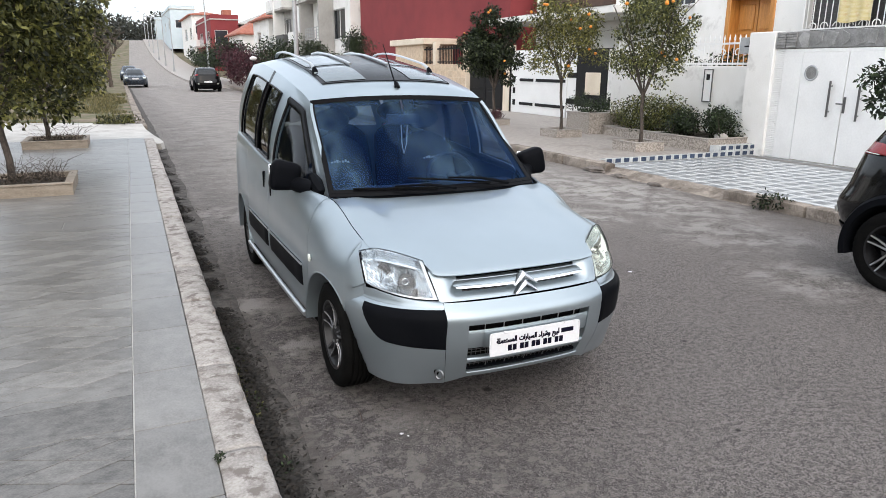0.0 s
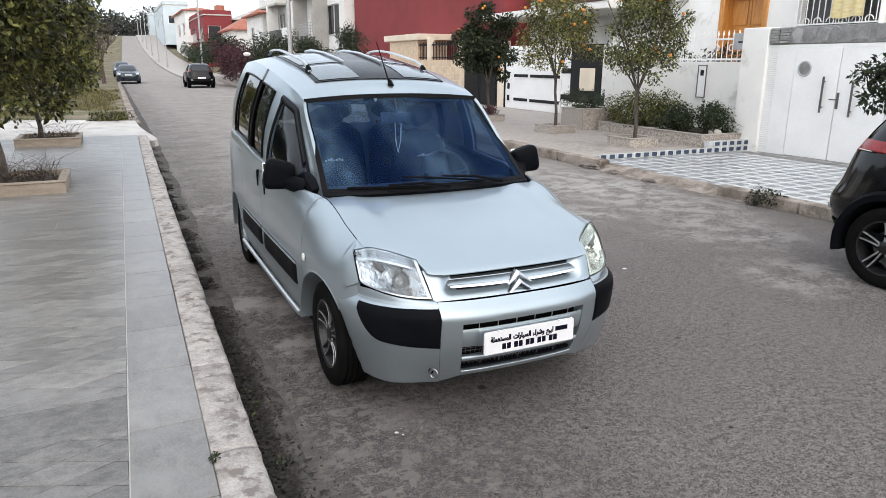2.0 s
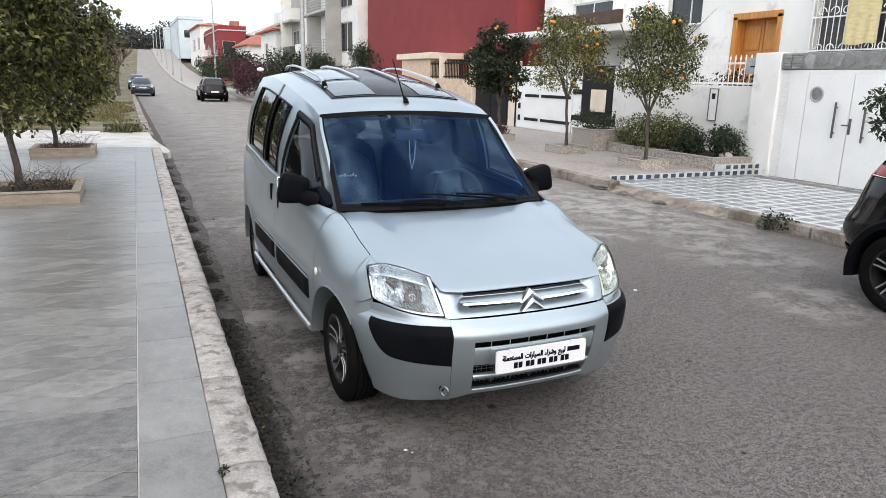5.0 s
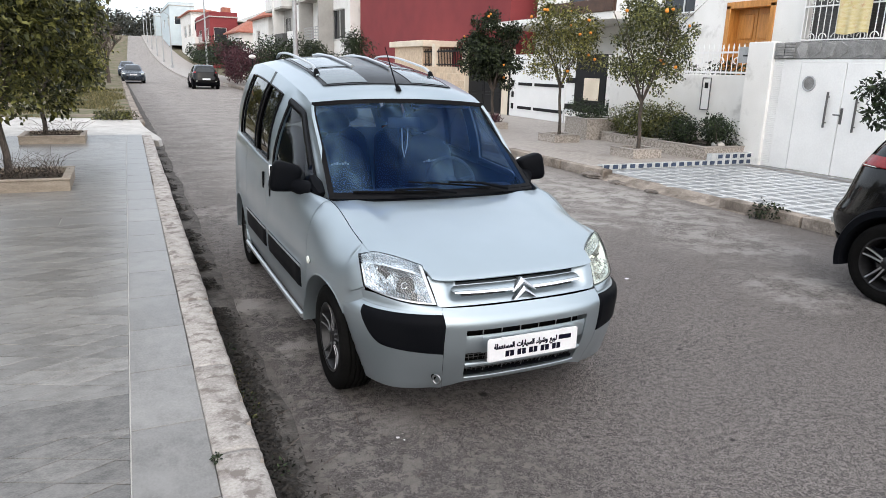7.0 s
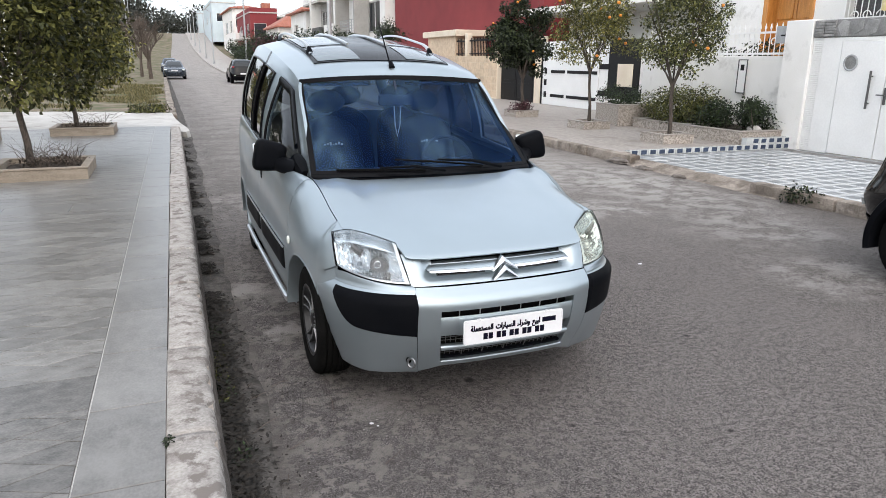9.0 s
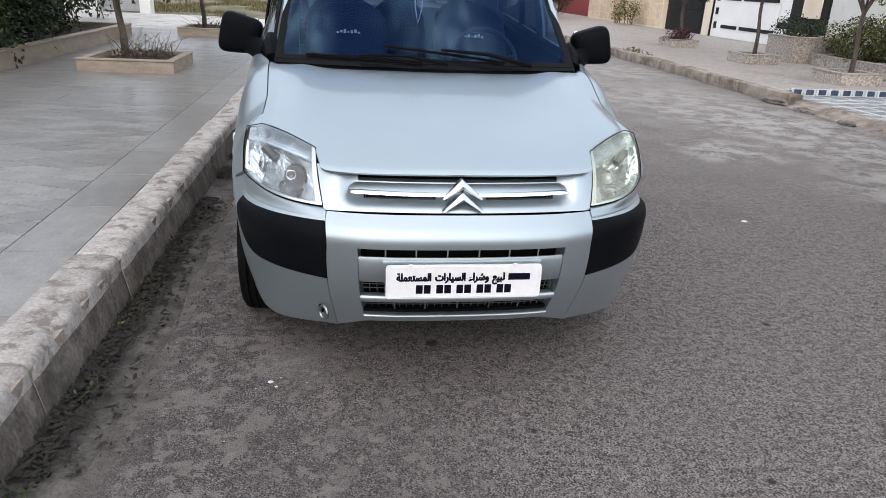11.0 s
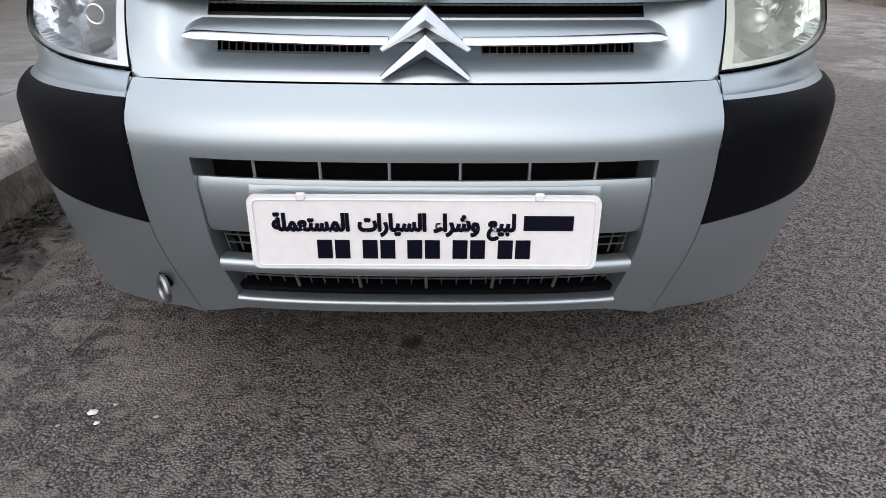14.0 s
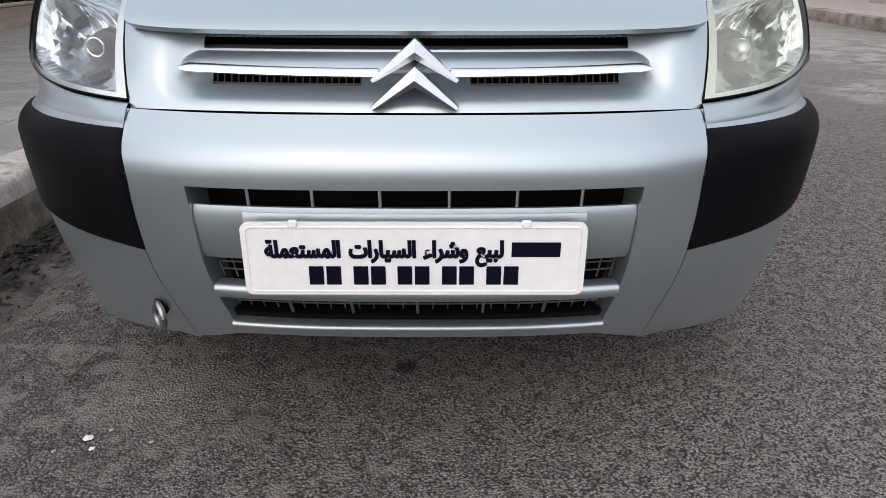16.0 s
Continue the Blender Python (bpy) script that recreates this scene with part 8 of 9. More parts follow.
    # --- door mirrors
    def mirror():
        bm = bmesh.new()

        def fn(a, b):
            th, ph = math.tau * a, math.pi * (b - 0.5)
            cx = lambda t, p: math.copysign(abs(t) ** p, t)
            x = 0.093 * cx(math.cos(ph), 0.45) * cx(math.cos(th), 0.45)
            z = 0.088 * cx(math.cos(ph), 0.45) * cx(math.sin(th), 0.45)
            y = 0.062 * cx(math.sin(ph), 0.7)
            return Vector((-0.882 + x + 0.02 * (z / 0.08), 1.50 + y + 0.12 * x, 1.105 + z * (1 - 0.15 * x / 0.1) - 0.02 * x / 0.1))
        sheet(bm, fn, 32, 14)
        bmesh.ops.remove_doubles(bm, verts=bm.verts, dist=0.0005)
        return bm

    def stalk():
        bm = bmesh.new()
        tube(bm, [(-0.735, 1.36, 1.03), (-0.79, 1.42, 1.045), (-0.84, 1.48, 1.06)], [0.06, 0.05, 0.045], 10)
        tube(bm, [(-0.715, 1.26, 1.02), (-0.725, 1.34, 1.06), (-0.73, 1.42, 1.10)], [0.03, 0.045, 0.03], 8)
        return bm

    def mglass():
        bm = bmesh.new()
        box(bm, (-0.97, 1.552, 1.035), (-0.80, 1.566, 1.175), 0.006)
        return bm
    ml, mr = both("door_mirror", mirror, M["black_plastic"], car, "black door mirror")
    for m_, f in ((ml, lambda q: q), (mr, flip)):
        part("mirror_stalk", f(stalk()), M["black_plastic"], m_)
        part("mirror_glass", f(mglass()), M["chrome"], m_)

    # --- tail
    bm = bmesh.new()

    def tail(a, z):
        w = 0.78 if z < 0.9 else lerp(belt_x(4.06), rail_x(4.06), min(1, max(0, (z - 1.19) / 0.35)))
        return Vector((w * a, 4.06 + 0.05 * (1 - a * a) - 0.03 * max(0, (z - 1.2)) , z))
    sheet(bm, tail, [lerp(-1, 1, k / 12) for k in range(13)], [0.45, 0.6, 0.8, 1.0, 1.18, 1.22, 1.3, 1.4, 1.47, 1.50, 1.545], lambda a, z: abs(a) < 0.84 and 1.18 < z < 1.47)
    tg = part("tailgate", thicken(bm, 0.01), S, car)
    bm = bmesh.new()
    sheet(bm, lambda a, z: tail(a, z) + Vector((0, 0.006, 0)), [lerp(-0.86, 0.86, k / 8) for k in range(9)], [1.17, 1.3, 1.48])
    part("rear_window", bm, M["side_clear"], tg)
    part("rear_bumper", boxes(((-0.80, 3.98, 0.25), (0.80, 4.15, 0.50)), bevel=0.04, seg=3), M["black_plastic"], car, "black rear bumper")

    def tail_lamp():
        return boxes(((-0.755, 3.99, 0.85), (-0.67, 4.078, 1.2)), bevel=0.015, seg=2)
    both("tail_lamp", tail_lamp, M["red_lens"], car, "red tail lamp")

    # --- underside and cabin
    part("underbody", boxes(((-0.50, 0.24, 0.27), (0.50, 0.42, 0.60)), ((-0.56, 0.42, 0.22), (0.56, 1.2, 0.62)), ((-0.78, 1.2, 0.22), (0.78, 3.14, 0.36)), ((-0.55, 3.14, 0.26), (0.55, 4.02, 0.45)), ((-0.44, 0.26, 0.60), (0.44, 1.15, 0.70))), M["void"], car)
    part("firewall", boxes(((-0.66, 1.14, 0.6), (0.66, 1.2, 0.95))), M["cabin"], car)
    bm = bmesh.new()

    def dash(a, b):
        y = lerp(1.10, 1.62, b) - 0.09 * (1 - a * a) * (1 - b)
        return Vector((0.68 * a, y, 0.985 + 0.02 * math.sin(b * 2.2) - 0.22 * max(0, b - 0.8) / 0.2 * 1.0 + 0.03 * math.exp(-((a - 0.52) / 0.25) ** 2) * math.sin(math.pi * b)))
    sheet(bm, dash, [lerp(-1, 1, k / 20) for k in range(21)], [0, 0.2, 0.4, 0.6, 0.75, 0.8, 0.85, 0.92, 1.0])
    part("dashboard", bm, M["cabin"], car, "dark dashboard")
    bm = bmesh.new()
    sc = Vector((0.36, 1.72, 0.985))
    ax1, ax2 = Vector((1, 0, 0)), Vector((0, 0.42, 0.9)).normalized()
    tube(bm, [sc + ax1 * 0.185 * math.cos(a) + ax2 * 0.185 * math.sin(a) for a in (math.tau * k / 32 for k in range(33))], 0.014, 8, False)
    for a in (0.2, math.pi - 0.2, -math.pi / 2):
        tube(bm, [sc, sc + ax1 * 0.18 * math.cos(a) + ax2 * 0.18 * math.sin(a)], 0.014, 6)
    tube(bm, [sc + Vector((0, 0.02, 0)), sc - Vector((0, 0.25, 0.1))], [0.05, 0.035], 10)
    part("steering_wheel", bm, M["cabin"], car, "dark four-spoke steering wheel")

    def seat(x, y, w, tag):
        bm = bmesh.new()

        def back(a, b):
            th = math.tau * a
            cx = lambda t, p: math.copysign(abs(t) ** p, t)
            hw = w * (1 - 0.22 * b ** 3)
            z = 0.50 + 0.78 * b
            cap = min(1, b / 0.06, (1 - b) / 0.12) ** 0.5
            return Vector((x + hw * cap * cx(math.cos(th), 0.6), y + 0.20 * b + 0.085 * cap * cx(math.sin(th), 0.7), z))
        sheet(bm, back, 28, [0.001, 0.02, 0.06, 0.15, 0.3, 0.45, 0.6, 0.75, 0.86, 0.92, 0.96, 0.985, 0.999])
        st = part("seat", bm, M["fabric"], car, "dark blue fabric seat")
        bm = bmesh.new()
        sheet(bm, lambda a, b: Vector((x + 0.135 * math.sin(math.pi * b) ** 0.5 * math.copysign(abs(math.cos(math.tau * a)) ** 0.6, math.cos(math.tau * a)), y + 0.235 + 0.055 * math.sin(math.pi * b) ** 0.5 * math.copysign(abs(math.sin(math.tau * a)) ** 0.6, math.sin(math.tau * a)), 1.29 + 0.17 * b)), 20, 12)
        part("headrest", bm, M["fabric"], st)
        part("cushion", boxes(((x - w, y - 0.5, 0.42), (x + w, y + 0.05, 0.58)), bevel=0.05, seg=3), M["fabric"], st)
        if tag:
            for k in range(7):
                part("stitched_mark", boxes(((x - 0.07 + 0.02 * k, y + 0.02, 1.085 + 0.004 * (k % 2)), (x - 0.056 + 0.02 * k, y + 0.026, 1.095 + 0.006 * (k % 3))), bevel=0.001), M["stitch"], st, "white stitched mark")
        return st
    seat(-0.36, 2.05, 0.245, True)
    seat(0.36, 2.05, 0.245, True)
    for x in (-0.45, 0.0, 0.45):
        seat(x, 2.95, 0.21, False)
    part("cabin_floor", boxes(((-0.74, 1.2, 0.36), (0.74, 4.0, 0.40))), M["cabin"], car)

    def door_card():
        bm = bmesh.new()
        sheet(bm, lambda a, b: Vector((-lerp(0.79, 0.74, b) + 0.0, lerp(1.22, 4.0, a), lerp(0.38, belt_z(lerp(1.22, 4.0, a)) - 0.01, b))), 8, 3)
        return bm
    both("door_card", door_card, M["cabin"], car)
    bm = bmesh.new()
    sheet(bm, lambda a, y: roof_pt(a, y, -0.03), [lerp(-0.97, 0.97, k / 12) for k in range(13)], [1.83, 1.95, 2.2, 2.8, 3.4, 3.9, 4.02])
    part("headlining", bm, M["liner"], car)
    bm = bmesh.new()
    box(bm, (-0.13, 1.72, 1.375), (0.11, 1.755, 1.445), 0.012, 2)
    tube(bm, [(0, 1.75, 1.44), (0, 1.80, 1.53)], 0.01, 6)
    im = part("interior_mirror", bm, M["cabin"], car)
    bm = bmesh.new()
    tube(bm, [(-0.02, 1.74, 1.37), (-0.015, 1.74, 1.25), (0.0, 1.74, 1.17), (0.02, 1.74, 1.25), (0.025, 1.74, 1.37)], 0.004, 5)
    part("hanging_beads", bm, M["stitch"], im, "pale string of hanging beads")
    for x in (-0.36, 0.34):
        part("sun_visor", boxes(((x - 0.2, 1.82, 1.50), (x + 0.2, 2.0, 1.52)), bevel=0.006), M["liner"], car)

    # --- wheels
    for y in WHEELS:
        for s in (-1, 1):
            wheel(car, (s * 0.72, y, 0.298), 0.30, 0.185, 5, s, 0.195, 0.3)
    return car


M["haze"] = None


def haze_mat():
    m, n, l, p = node_mat("hazy_lamp_cover")
    p.inputs["Base Color"].default_value = (0.66, 0.70, 0.62, 1)
    p.inputs["Roughness"].default_value = 0.18
    geo, t = n.new("ShaderNodeNewGeometry"), n.new("ShaderNodeTexNoise")
    t.inputs["Scale"].default_value, t.inputs["Detail"].default_value = 11, 5
    l.new(geo.outputs["Position"], t.inputs["Vector"])
    r = n.new("ShaderNodeMapRange")
    r.inputs[1].default_value, r.inputs[2].default_value, r.inputs[3].default_value, r.inputs[4].default_value = 0.3, 0.7, 0.07, 0.28
    l.new(t.outputs["Fac"], r.inputs[0])
    tr, mix = n.new("ShaderNodeBsdfTransparent"), n.new("ShaderNodeMixShader")
    tr.inputs[0].default_value = (0.93, 0.95, 0.88, 1)
    l.new(r.outputs[0], mix.inputs[0])
    l.new(tr.outputs[0], mix.inputs[1])
    l.new(p.outputs[0], mix.inputs[2])
    l.new(mix.outputs[0], n["Material Output"].inputs[0])
    return m


M["haze"] = haze_mat()
silver_car()


# ---- other parked cars ----
M["black_paint"] = paint_mat("black_car_paint", (0.003, 0.003, 0.0035), 0.0, 0.12)
M["black_paint"].node_tree.nodes["Principled BSDF"].inputs["Coat Weight"].default_value = 0.3
M["black_paint"].node_tree.nodes["Principled BSDF"].inputs["Specular IOR Level"].default_value = 0.2
M["navy_paint"] = paint_mat("dark_blue_car_paint", (0.03, 0.045, 0.08), 0.5, 0.25)
M["grey_blue_paint"] = paint_mat("grey_blue_car_paint", (0.03, 0.042, 0.06), 0.5, 0.25)
M["car_glass"] = surface("dark_car_glass", (0.012, 0.015, 0.018), (0.02, 0.024, 0.028), 0.05, 2, 9, 0.0)


def ring_fn(rings):
    """A smooth shape through stacked rounded outlines (z, rear y, front y, half width, squareness, slope)."""
    f = [curve(*[(i, r[k]) for i, r in enumerate(rings)]) for k in range(6)]

    def fn(a, q, out=0.0):
        z, y0, y1, w, n, sl = (c(q) for c in f)
        th = math.tau * a
        c, s = math.cos(th), math.sin(th)
        x = (w + out) * math.copysign(abs(c) ** (2 / n), c)
        y = (y0 + y1) / 2 + ((y1 - y0) / 2 + out) * math.copysign(abs(s) ** (2 / n), s)
        return Vector((x, y, z + sl * (y - (y0 + y1) / 2)))
    return fn


def parked_car(at, turn, label, paint, rings, belt, wheels, r, track, glass_spans, tail, front, clad=None, spokes=5, detail=True):
    """wheels: places along y. glass_spans: (a0, a1, q0, q1). tail, front: spans for the lamps on the right-hand half."""
    t = thing("car", at, label, "car", turn=turn)
    fn = ring_fn(rings)
    bm = bmesh.new()
    n = 128
    qs = [k * 0.25 for k in range(4 * (len(rings) - 1) + 1)]
    g = [[bm.verts.new(fn(k / n, q)) for k in range(n)] for q in qs]
    for A, B in zip(g, g[1:]):
        for k in range(n):
            c = (A[k].co + A[(k + 1) % n].co + B[k].co + B[(k + 1) % n].co) / 4
            if abs(c.x) > track * 0.8 and any((c.y - w) ** 2 + (c.z - r) ** 2 < (r * 1.17) ** 2 for w in wheels):
                continue
            bm.faces.new((A[k], A[(k + 1) % n], B[(k + 1) % n], B[k]))
    bm.faces.new(g[-1])
    part("body", bm, paint, t)
    for a0, a1, q0, q1 in glass_spans:
        bm = bmesh.new()
        sheet(bm, lambda u, v: fn(lerp(a0, a1, u), lerp(q0, q1, v), 0.006), 14, 8)
        part("window", bm, M["car_glass"], t)
    for mat, name, spans in ((M["red_lens"], "tail_lamp", tail), (M["lens_old"], "headlamp", front)):
        for a0, a1, q0, q1 in spans:
            for s in (0, 1):
                bm = bmesh.new()
                sheet(bm, lambda u, v: fn(lerp(a0, a1, u) if not s else 0.5 - lerp(a0, a1, u), lerp(lerp(q1 - 0.7, q0, u ** 0.5), q1, v), 0.008 + 0.02 * math.sin(math.pi * u) * math.sin(math.pi * v)), 10, 6)
                lo = part(name, bm, mat, t)
                if detail and name == "tail_lamp":
                    bm = bmesh.new()
                    sheet(bm, lambda u, v: fn(lerp(lerp(a0, a1, 0.45), lerp(a0, a1, 0.85), u) if not s else 0.5 - lerp(lerp(a0, a1, 0.45), lerp(a0, a1, 0.85), u), lerp(lerp(q0, q1, 0.22), lerp(q0, q1, 0.36), v), 0.024), 6, 3)
                    part("reverse_lens", bm, M["lens_old"], lo)
    part("underbody", boxes(((-track + 0.2, min(wheels) - 0.5, 0.2), (track - 0.2, max(wheels) + 0.5, 0.55))), M["void"], t)
    for w in wheels:
        for s in (-1, 1):
            wheel(t, (s * (track - 0.02), w, r), r, 0.215, spokes, s, r * 0.67, 0.35, "bright", 0.5)
            bm = bmesh.new()
            rows = []
            for k in range(29):
                a = lerp(-0.25, math.pi + 0.25, k / 28)
                y0, z0 = w + r * 1.13 * math.cos(a), r + r * 1.13 * math.sin(a)
                rows.append([bm.verts.new((s * xx, w + (y0 - w) * f, r + (z0 - r) * f)) for xx, f in ((track - 0.15, 1.0), (track + 0.088, 1.0), (track + 0.108, 1.03), (track + 0.104, 1.17), (track + 0.06, 1.24))])
            for A, B in zip(rows, rows[1:]):
                for j in range(4):
                    bm.faces.new((A[j], A[j + 1], B[j + 1], B[j]))
            part("wheel_arch", bm, clad or paint, t)
    if clad:
        for q0, q1, a0, a1 in ((0.0, 1.15, 0.03, 0.47), (0.0, 1.15, 0.53, 0.97)):
            bm = bmesh.new()
            sheet(bm, lambda u, v: fn(lerp(a0, a1, u), lerp(q0, q1, v), 0.012), 60, 5)
            part("bumper_cladding", bm, clad, t, "matt black lower cladding")
        for s in (0, 1):
            bm = bmesh.new()
            sheet(bm, lambda u, v: fn((lerp(0.17, 0.2, u)) if not s else 0.5 - lerp(0.17, 0.2, u), lerp(1.5, 1.75, v), 0.014), 6, 3)
            part("reflector", bm, M["lens_old"], t)
    for y, nm in ((max(r_[2] for r_ in rings) + 0.006, 1), (min(r_[1] for r_ in rings) - 0.006, -1)):
        part("number_plate", boxes(((-0.26, y - 0.006, 0.62), (0.26, y + 0.006, 0.73)), bevel=0.004), M["plate"], t)
    return t


SUV = [(0.27, -2.00, 1.98, 0.80, 5, 0), (0.42, -2.11, 2.09, 0.872, 5, 0), (0.62, -2.135, 2.14, 0.89, 5.5, 0), (0.80, -2.12, 2.05, 0.89, 5.5, 0.004), (1.02, -2.0, 1.98, 0.87, 5, 0.03), (1.07, -1.1, 1.95, 0.82, 5, 0.03), (1.22, -0.86, 1.88, 0.765, 5, 0.012), (1.45, -0.45, 1.70, 0.66, 5, 0.0), (1.585, -0.16, 1.46, 0.58, 4.5, -0.01), (1.62, 0.1, 1.2, 0.42, 4, 0)]
SUV_GLASS = [(0.02, 0.075, 5.3, 7.3), (0.425, 0.48, 5.3, 7.3), (-0.07, 0.01, 5.3, 7.3), (0.49, 0.57, 5.3, 7.3), (0.16, 0.34, 5.5, 7.3), (0.66, 0.84, 5.3, 7.4)]
parked_car((6.345, 1.65, 0), 0, "black compact sport utility car with dark cladding", M["black_paint"], SUV, 5, (-1.22, 1.38), 0.335, 0.80, SUV_GLASS, [(0.055, 0.165, 3.95, 5.6)], [(0.84, 0.90, 3.2, 3.9)], M["black_plastic"])
parked_car((5.55, 52.2, rise(52)), 180, "black sport utility car parked facing uphill", M["black_paint"], SUV, 5, (-1.22, 1.38), 0.335, 0.80, SUV_GLASS, [(0.055, 0.165, 3.95, 5.6)], [(0.84, 0.90, 3.2, 3.9)], M["black_plastic"], detail=False).matrix_world = pose(5.5, 52.2, rise(52), 0, 0, 180)
SEDAN = [(0.22, -2.15, 2.12, 0.80, 5, 0), (0.38, -2.24, 2.22, 0.85, 5, 0), (0.55, -2.26, 2.24, 0.87, 5.5, 0), (0.72, -2.22, 2.22, 0.87, 5.5, 0.01), (0.88, -2.08, 2.15, 0.84, 5, 0.03), (0.93, -1.15, 1.55, 0.76, 5, 0.01), (1.10, -0.8, 1.35, 0.70, 5, 0), (1.30, -0.35, 1.0, 0.62, 5, 0), (1.41, -0.05, 0.75, 0.52, 4.5, 0), (1.44, 0.15, 0.6, 0.4, 4, 0)]
for x, y, paint, lab in ((1.15, 62.2, "grey_blue_paint", "grey-blue saloon car parked facing downhill"), (1.0, 79.0, "navy_paint", "dark blue saloon car parked facing downhill")):
    parked_car((x, y, rise(y)), 0, lab, M[paint], SEDAN, 5, (-1.35, 1.35), 0.31, 0.77, SUV_GLASS, [(0.10, 0.16, 3.0, 3.8)], [(0.80, 0.88, 2.9, 3.7)], detail=False)


# ---- litter and small things ----
def gutter_litter():
    """Dead leaves, twigs and grit that lie along the kerb."""
    g = np.random.default_rng(4)
    n = 17000
    y = g.uniform(-1, 15.5, n)
    x = 0.385 + 0.012 * (y - 2.5) + np.abs(g.normal(size=n)) * np.where(g.random(n) < 0.2, 0.24, 0.06)
    keep = np.array([noise.noise((1, b * 1.9, 9)) + 0.6 * noise.noise((4, b * 6, 2)) > (-0.5 if 2.6 < b < 4.2 else -0.05) + 1.4 * max(0, a - 0.5) for a, b in zip(x, y)])
    x, y = x[keep], y[keep]
    n = len(x)
    a = g.uniform(0, math.tau, n)
    s = g.uniform(0.008, 0.032, n) * np.where(x > 0.6, 0.35, 0.8)
    V, F = [], []
    for i in range(n):
        c, q = math.cos(a[i]) * s[i], math.sin(a[i]) * s[i]
        z = (0.03 if x[i] < 0.52 else 0.006) + 0.015 * g.random()
        k = len(V)
        V += [(x[i] - c, y[i] - q, z), (x[i] - q * 0.4, y[i] + c * 0.4, z + 0.008 * g.random()), (x[i] + c, y[i] + q, z + 0.01 * g.random()), (x[i] + q * 0.4, y[i] - c * 0.4, z)]
        F.append((k, k + 1, k + 2, k + 3))
    tagged(raw("leaf_litter", V, F, M["litter"]), "dead dark leaves and crumbs along the kerb", "litter", kind="stuff")
    rnd = random.Random(8)
    bm = bmesh.new()
    for _ in range(60):
        p = Vector((0.42 + abs(rnd.gauss(0, 0.09)), rnd.uniform(1.5, 9), 0.018))
        d = Vector((rnd.uniform(-1, 1), rnd.uniform(-1, 1), rnd.uniform(0, 0.25))).normalized() * rnd.uniform(0.04, 0.16)
        tube(bm, [p, p + d * 0.5 + Vector((0, 0, 0.008)), p + d], [0.0018, 0.0014, 0.0008], 4)
    tagged(part("twig_litter", bm, M["twig"]), "thin dry twigs lying in the gutter", "litter", kind="stuff")


gutter_litter()
hedge((0.43, 2.35, 0.02), "small green weeds growing at the kerb's foot", [(0.0, -0.35, 0.02, 0.05, 0.08, 0.03), (0.01, 0.1, 0.02, 0.05, 0.12, 0.03), (0.0, 0.75, 0.02, 0.05, 0.16, 0.03), (0.0, 1.5, 0.02, 0.04, 0.12, 0.03)], 150, 0.026, "leaf_hedge", 51, "weed")

hedge((0.415, 3.3, 0.0), "low green weeds among dead leaves at the kerb's foot", [(0.012 * k * 0.15 + (0.01 if k % 2 else -0.01), 0.075 * k, 0.02, 0.045, 0.055, 0.022) for k in range(-5, 6)], 900, 0.022, "leaf", 64, "weed")


def chip(x, y, s, mat, label, seed):
    rnd = random.Random(seed)
    t = thing("pebble", (x, y, 0.004), label, "pebble", "pebbles on the road")
    bm = bmesh.new()
    bmesh.ops.create_icosphere(bm, subdivisions=1, radius=s)
    for v in bm.verts:
        v.co = Vector((v.co.x * rnd.uniform(0.7, 1.2), v.co.y * rnd.uniform(0.7, 1.2), max(0, v.co.z) * 0.35))
    part("stone", bm, mat, t, smooth=0)


chip(1.04, 2.55, 0.012, M["plate"], "small white chip lying on the asphalt", 1)
chip(1.063, 2.518, 0.007, M["plate"], "tiny white chip lying on the asphalt", 2)
chip(1.075, 2.575, 0.006, M["kerb"], "tiny pale chip lying on the asphalt", 3)
chip(3.92, 4.31, 0.022, M["plate"], "white paper scrap lying on the asphalt", 4)
chip(3.68, 4.15, 0.014, M["kerb"], "pale flat chip lying on the asphalt", 5)


def fallen_twig(pts, r, label):
    t = thing("twig", (pts[0][0], pts[0][1], 0.006), label, "twig")
    bm = bmesh.new()
    o = Vector(pts[0])
    tube(bm, [Vector(q) - o for q in pts], [r, r * 0.8, r * 0.5][:len(pts)], 5)
    part("stick", bm, M["twig"], t)


fallen_twig([(0.90, 2.745, 0), (0.912, 2.81, 0.006), (0.917, 2.876, 0.002)], 0.0032, "short dry twig lying on the asphalt")
fallen_twig([(0.64, 2.46, 0), (0.70, 2.49, 0.004), (0.78, 2.56, 0.002)], 0.0022, "thin crooked twig lying by the gutter")
fallen_twig([(1.0, 2.20, 0), (1.06, 2.24, 0.004), (1.12, 2.30, 0.001)], 0.0018, "thin dry twig lying on the asphalt")


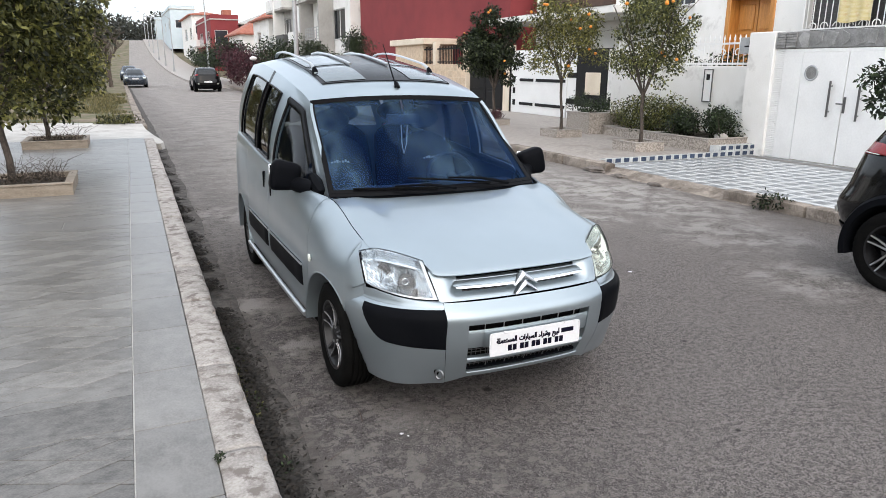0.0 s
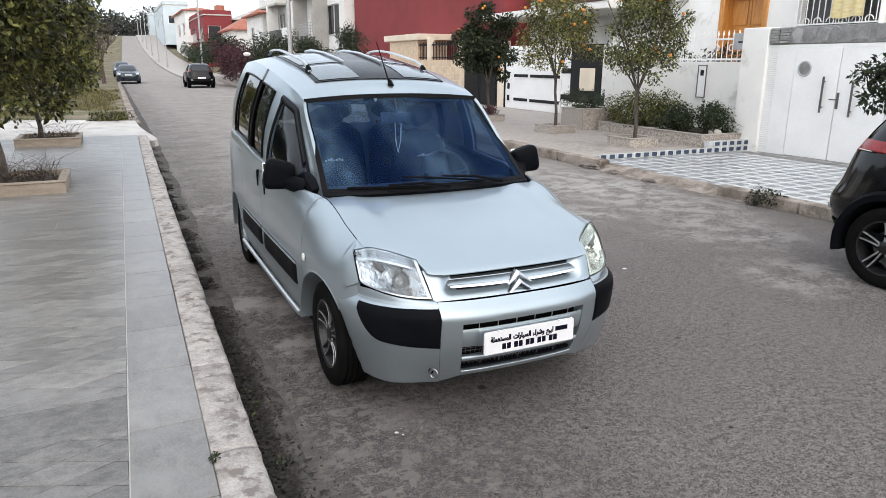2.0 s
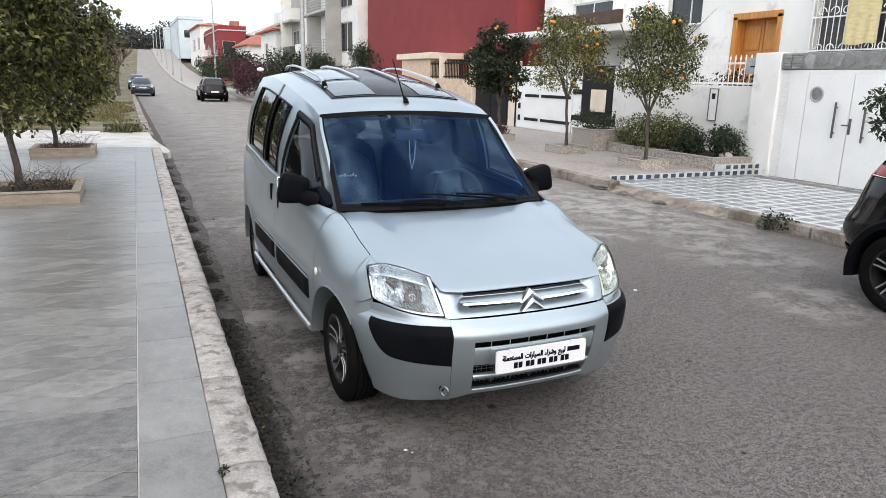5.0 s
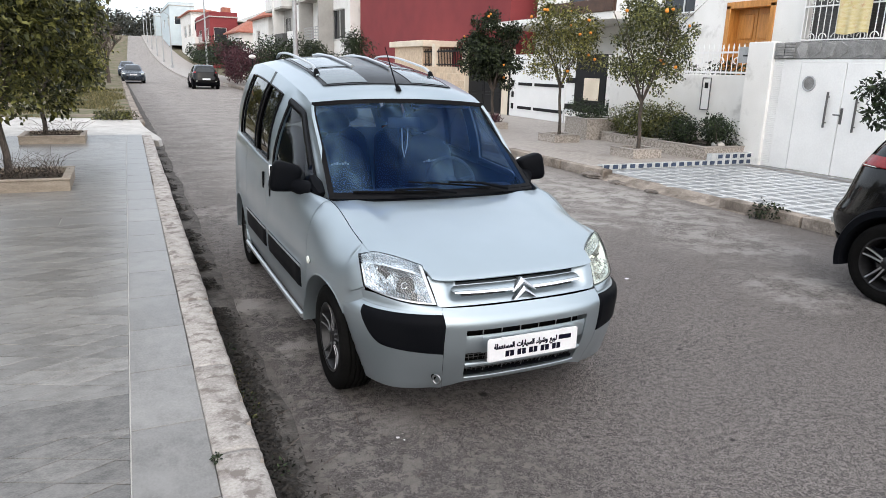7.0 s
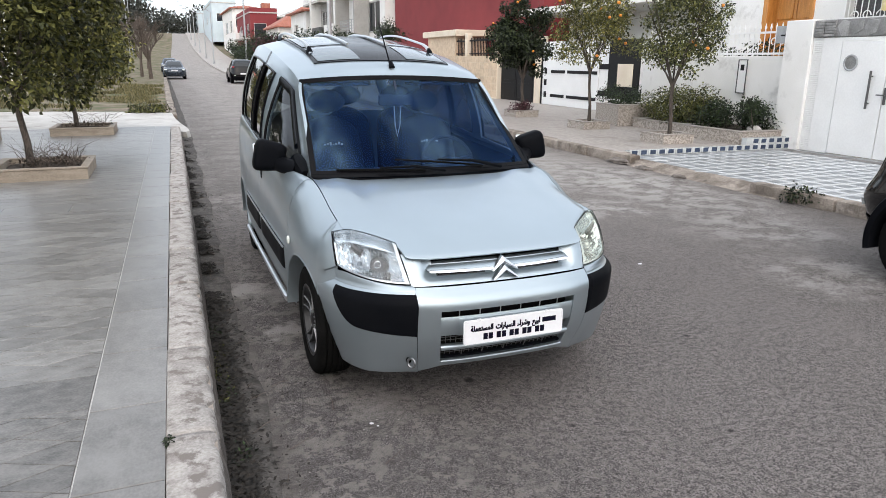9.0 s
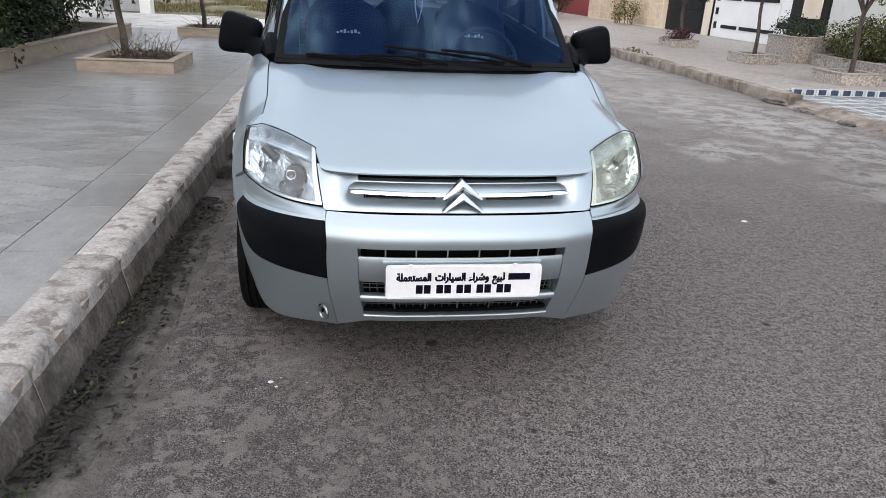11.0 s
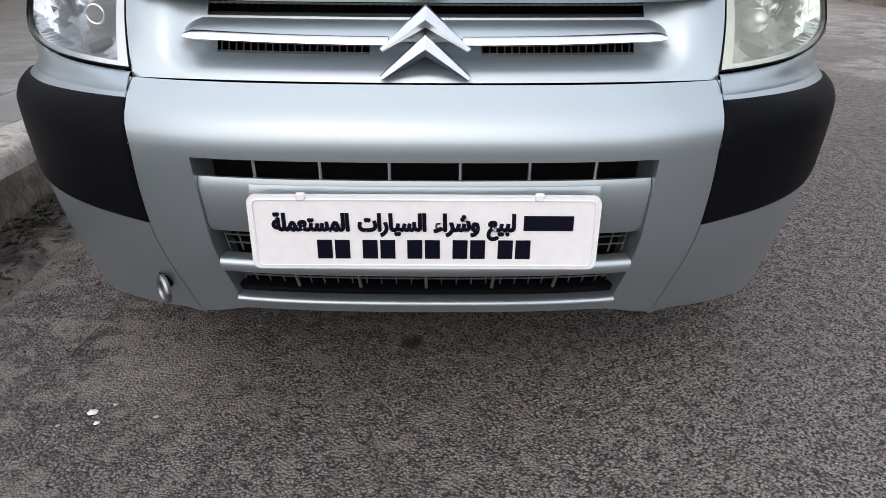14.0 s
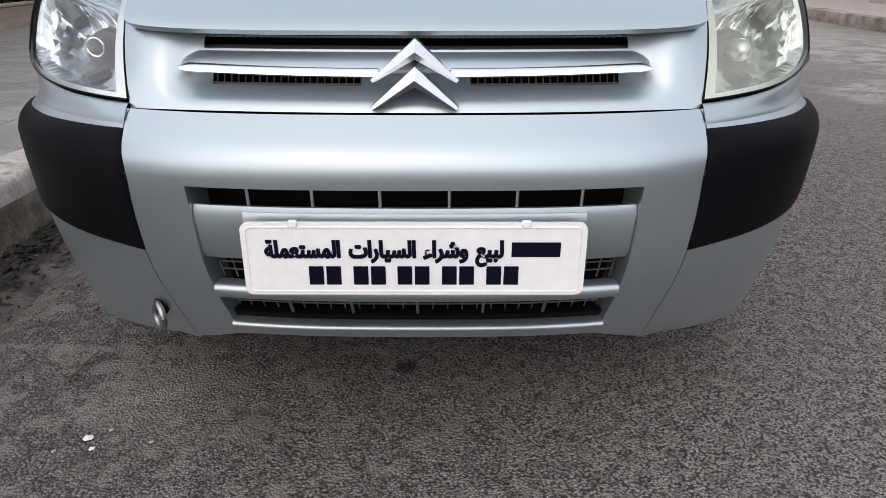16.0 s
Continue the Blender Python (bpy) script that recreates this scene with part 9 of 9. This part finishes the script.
def rubble(at, size, seed, label):
    """A flat lump of broken concrete."""
    t = thing("rubble", at, label, "rubble")
    bm = bmesh.new()
    bmesh.ops.create_icosphere(bm, subdivisions=3, radius=1.0)
    for v in bm.verts:
        v.co = Vector((v.co.x * size[0], v.co.y * size[1], max(-0.1, v.co.z) * size[2])) * (1 + 0.35 * noise.noise(v.co * 1.7 + Vector((seed, 0, 0))) + 0.12 * noise.noise(v.co * 5))
    part("lump", bm, M["kerb_face"], t, smooth=30)


rubble((7.42, 9.45, 0.02), (0.17, 0.26, 0.075), 3, "pale lump of broken concrete at the kerb's end")
rubble((7.36, 8.75, 0.01), (0.10, 0.18, 0.045), 8, "small lump of broken concrete at the driveway")
rubble((7.35, 7.9, 0.01), (0.09, 0.13, 0.035), 11, "small lump of broken concrete at the driveway")
hedge((0.165, 2.31, 0.225), "tiny weed growing in the joint of the kerb", [(0.0, 0.0, 0.01, 0.012, 0.03, 0.016)], 60, 0.022, "leaf_dark", 61, "weed")
hedge((7.8, 13.5, 0.0), "low weeds in the foot of the kerb", [(-0.18, 0.3 * k, 0.03, 0.06, 0.16, 0.05) for k in range(-1, 5)], 900, 0.035, "leaf_dark", 62, "weed")
hedge((7.9, 16.2, 0.0), "low weeds in the foot of the kerb", [(-0.2, 0.35 * k, 0.03, 0.07, 0.2, 0.05) for k in range(-2, 4)], 900, 0.04, "leaf", 63, "weed")
for i in range(45):
    r_ = random.Random(100 + i)
    chip(0.62 + abs(r_.gauss(0, 0.45)), r_.uniform(1.9, 5.5), r_.uniform(0.003, 0.006), M["kerb"], "tiny pale pebble lying on the asphalt", 200 + i)
st = thing("garden_stone", (10.95, 10.05, 0.42), "pale rounded stone on the planter", "stone")
bm = bmesh.new()
bmesh.ops.create_icosphere(bm, subdivisions=3, radius=0.13)
for v in bm.verts:
    v.co = Vector((v.co.x, v.co.y * 1.1, v.co.z * 0.7)) * (1 + 0.12 * noise.noise(v.co * 9))
part("stone", bm, M["concrete"], st)
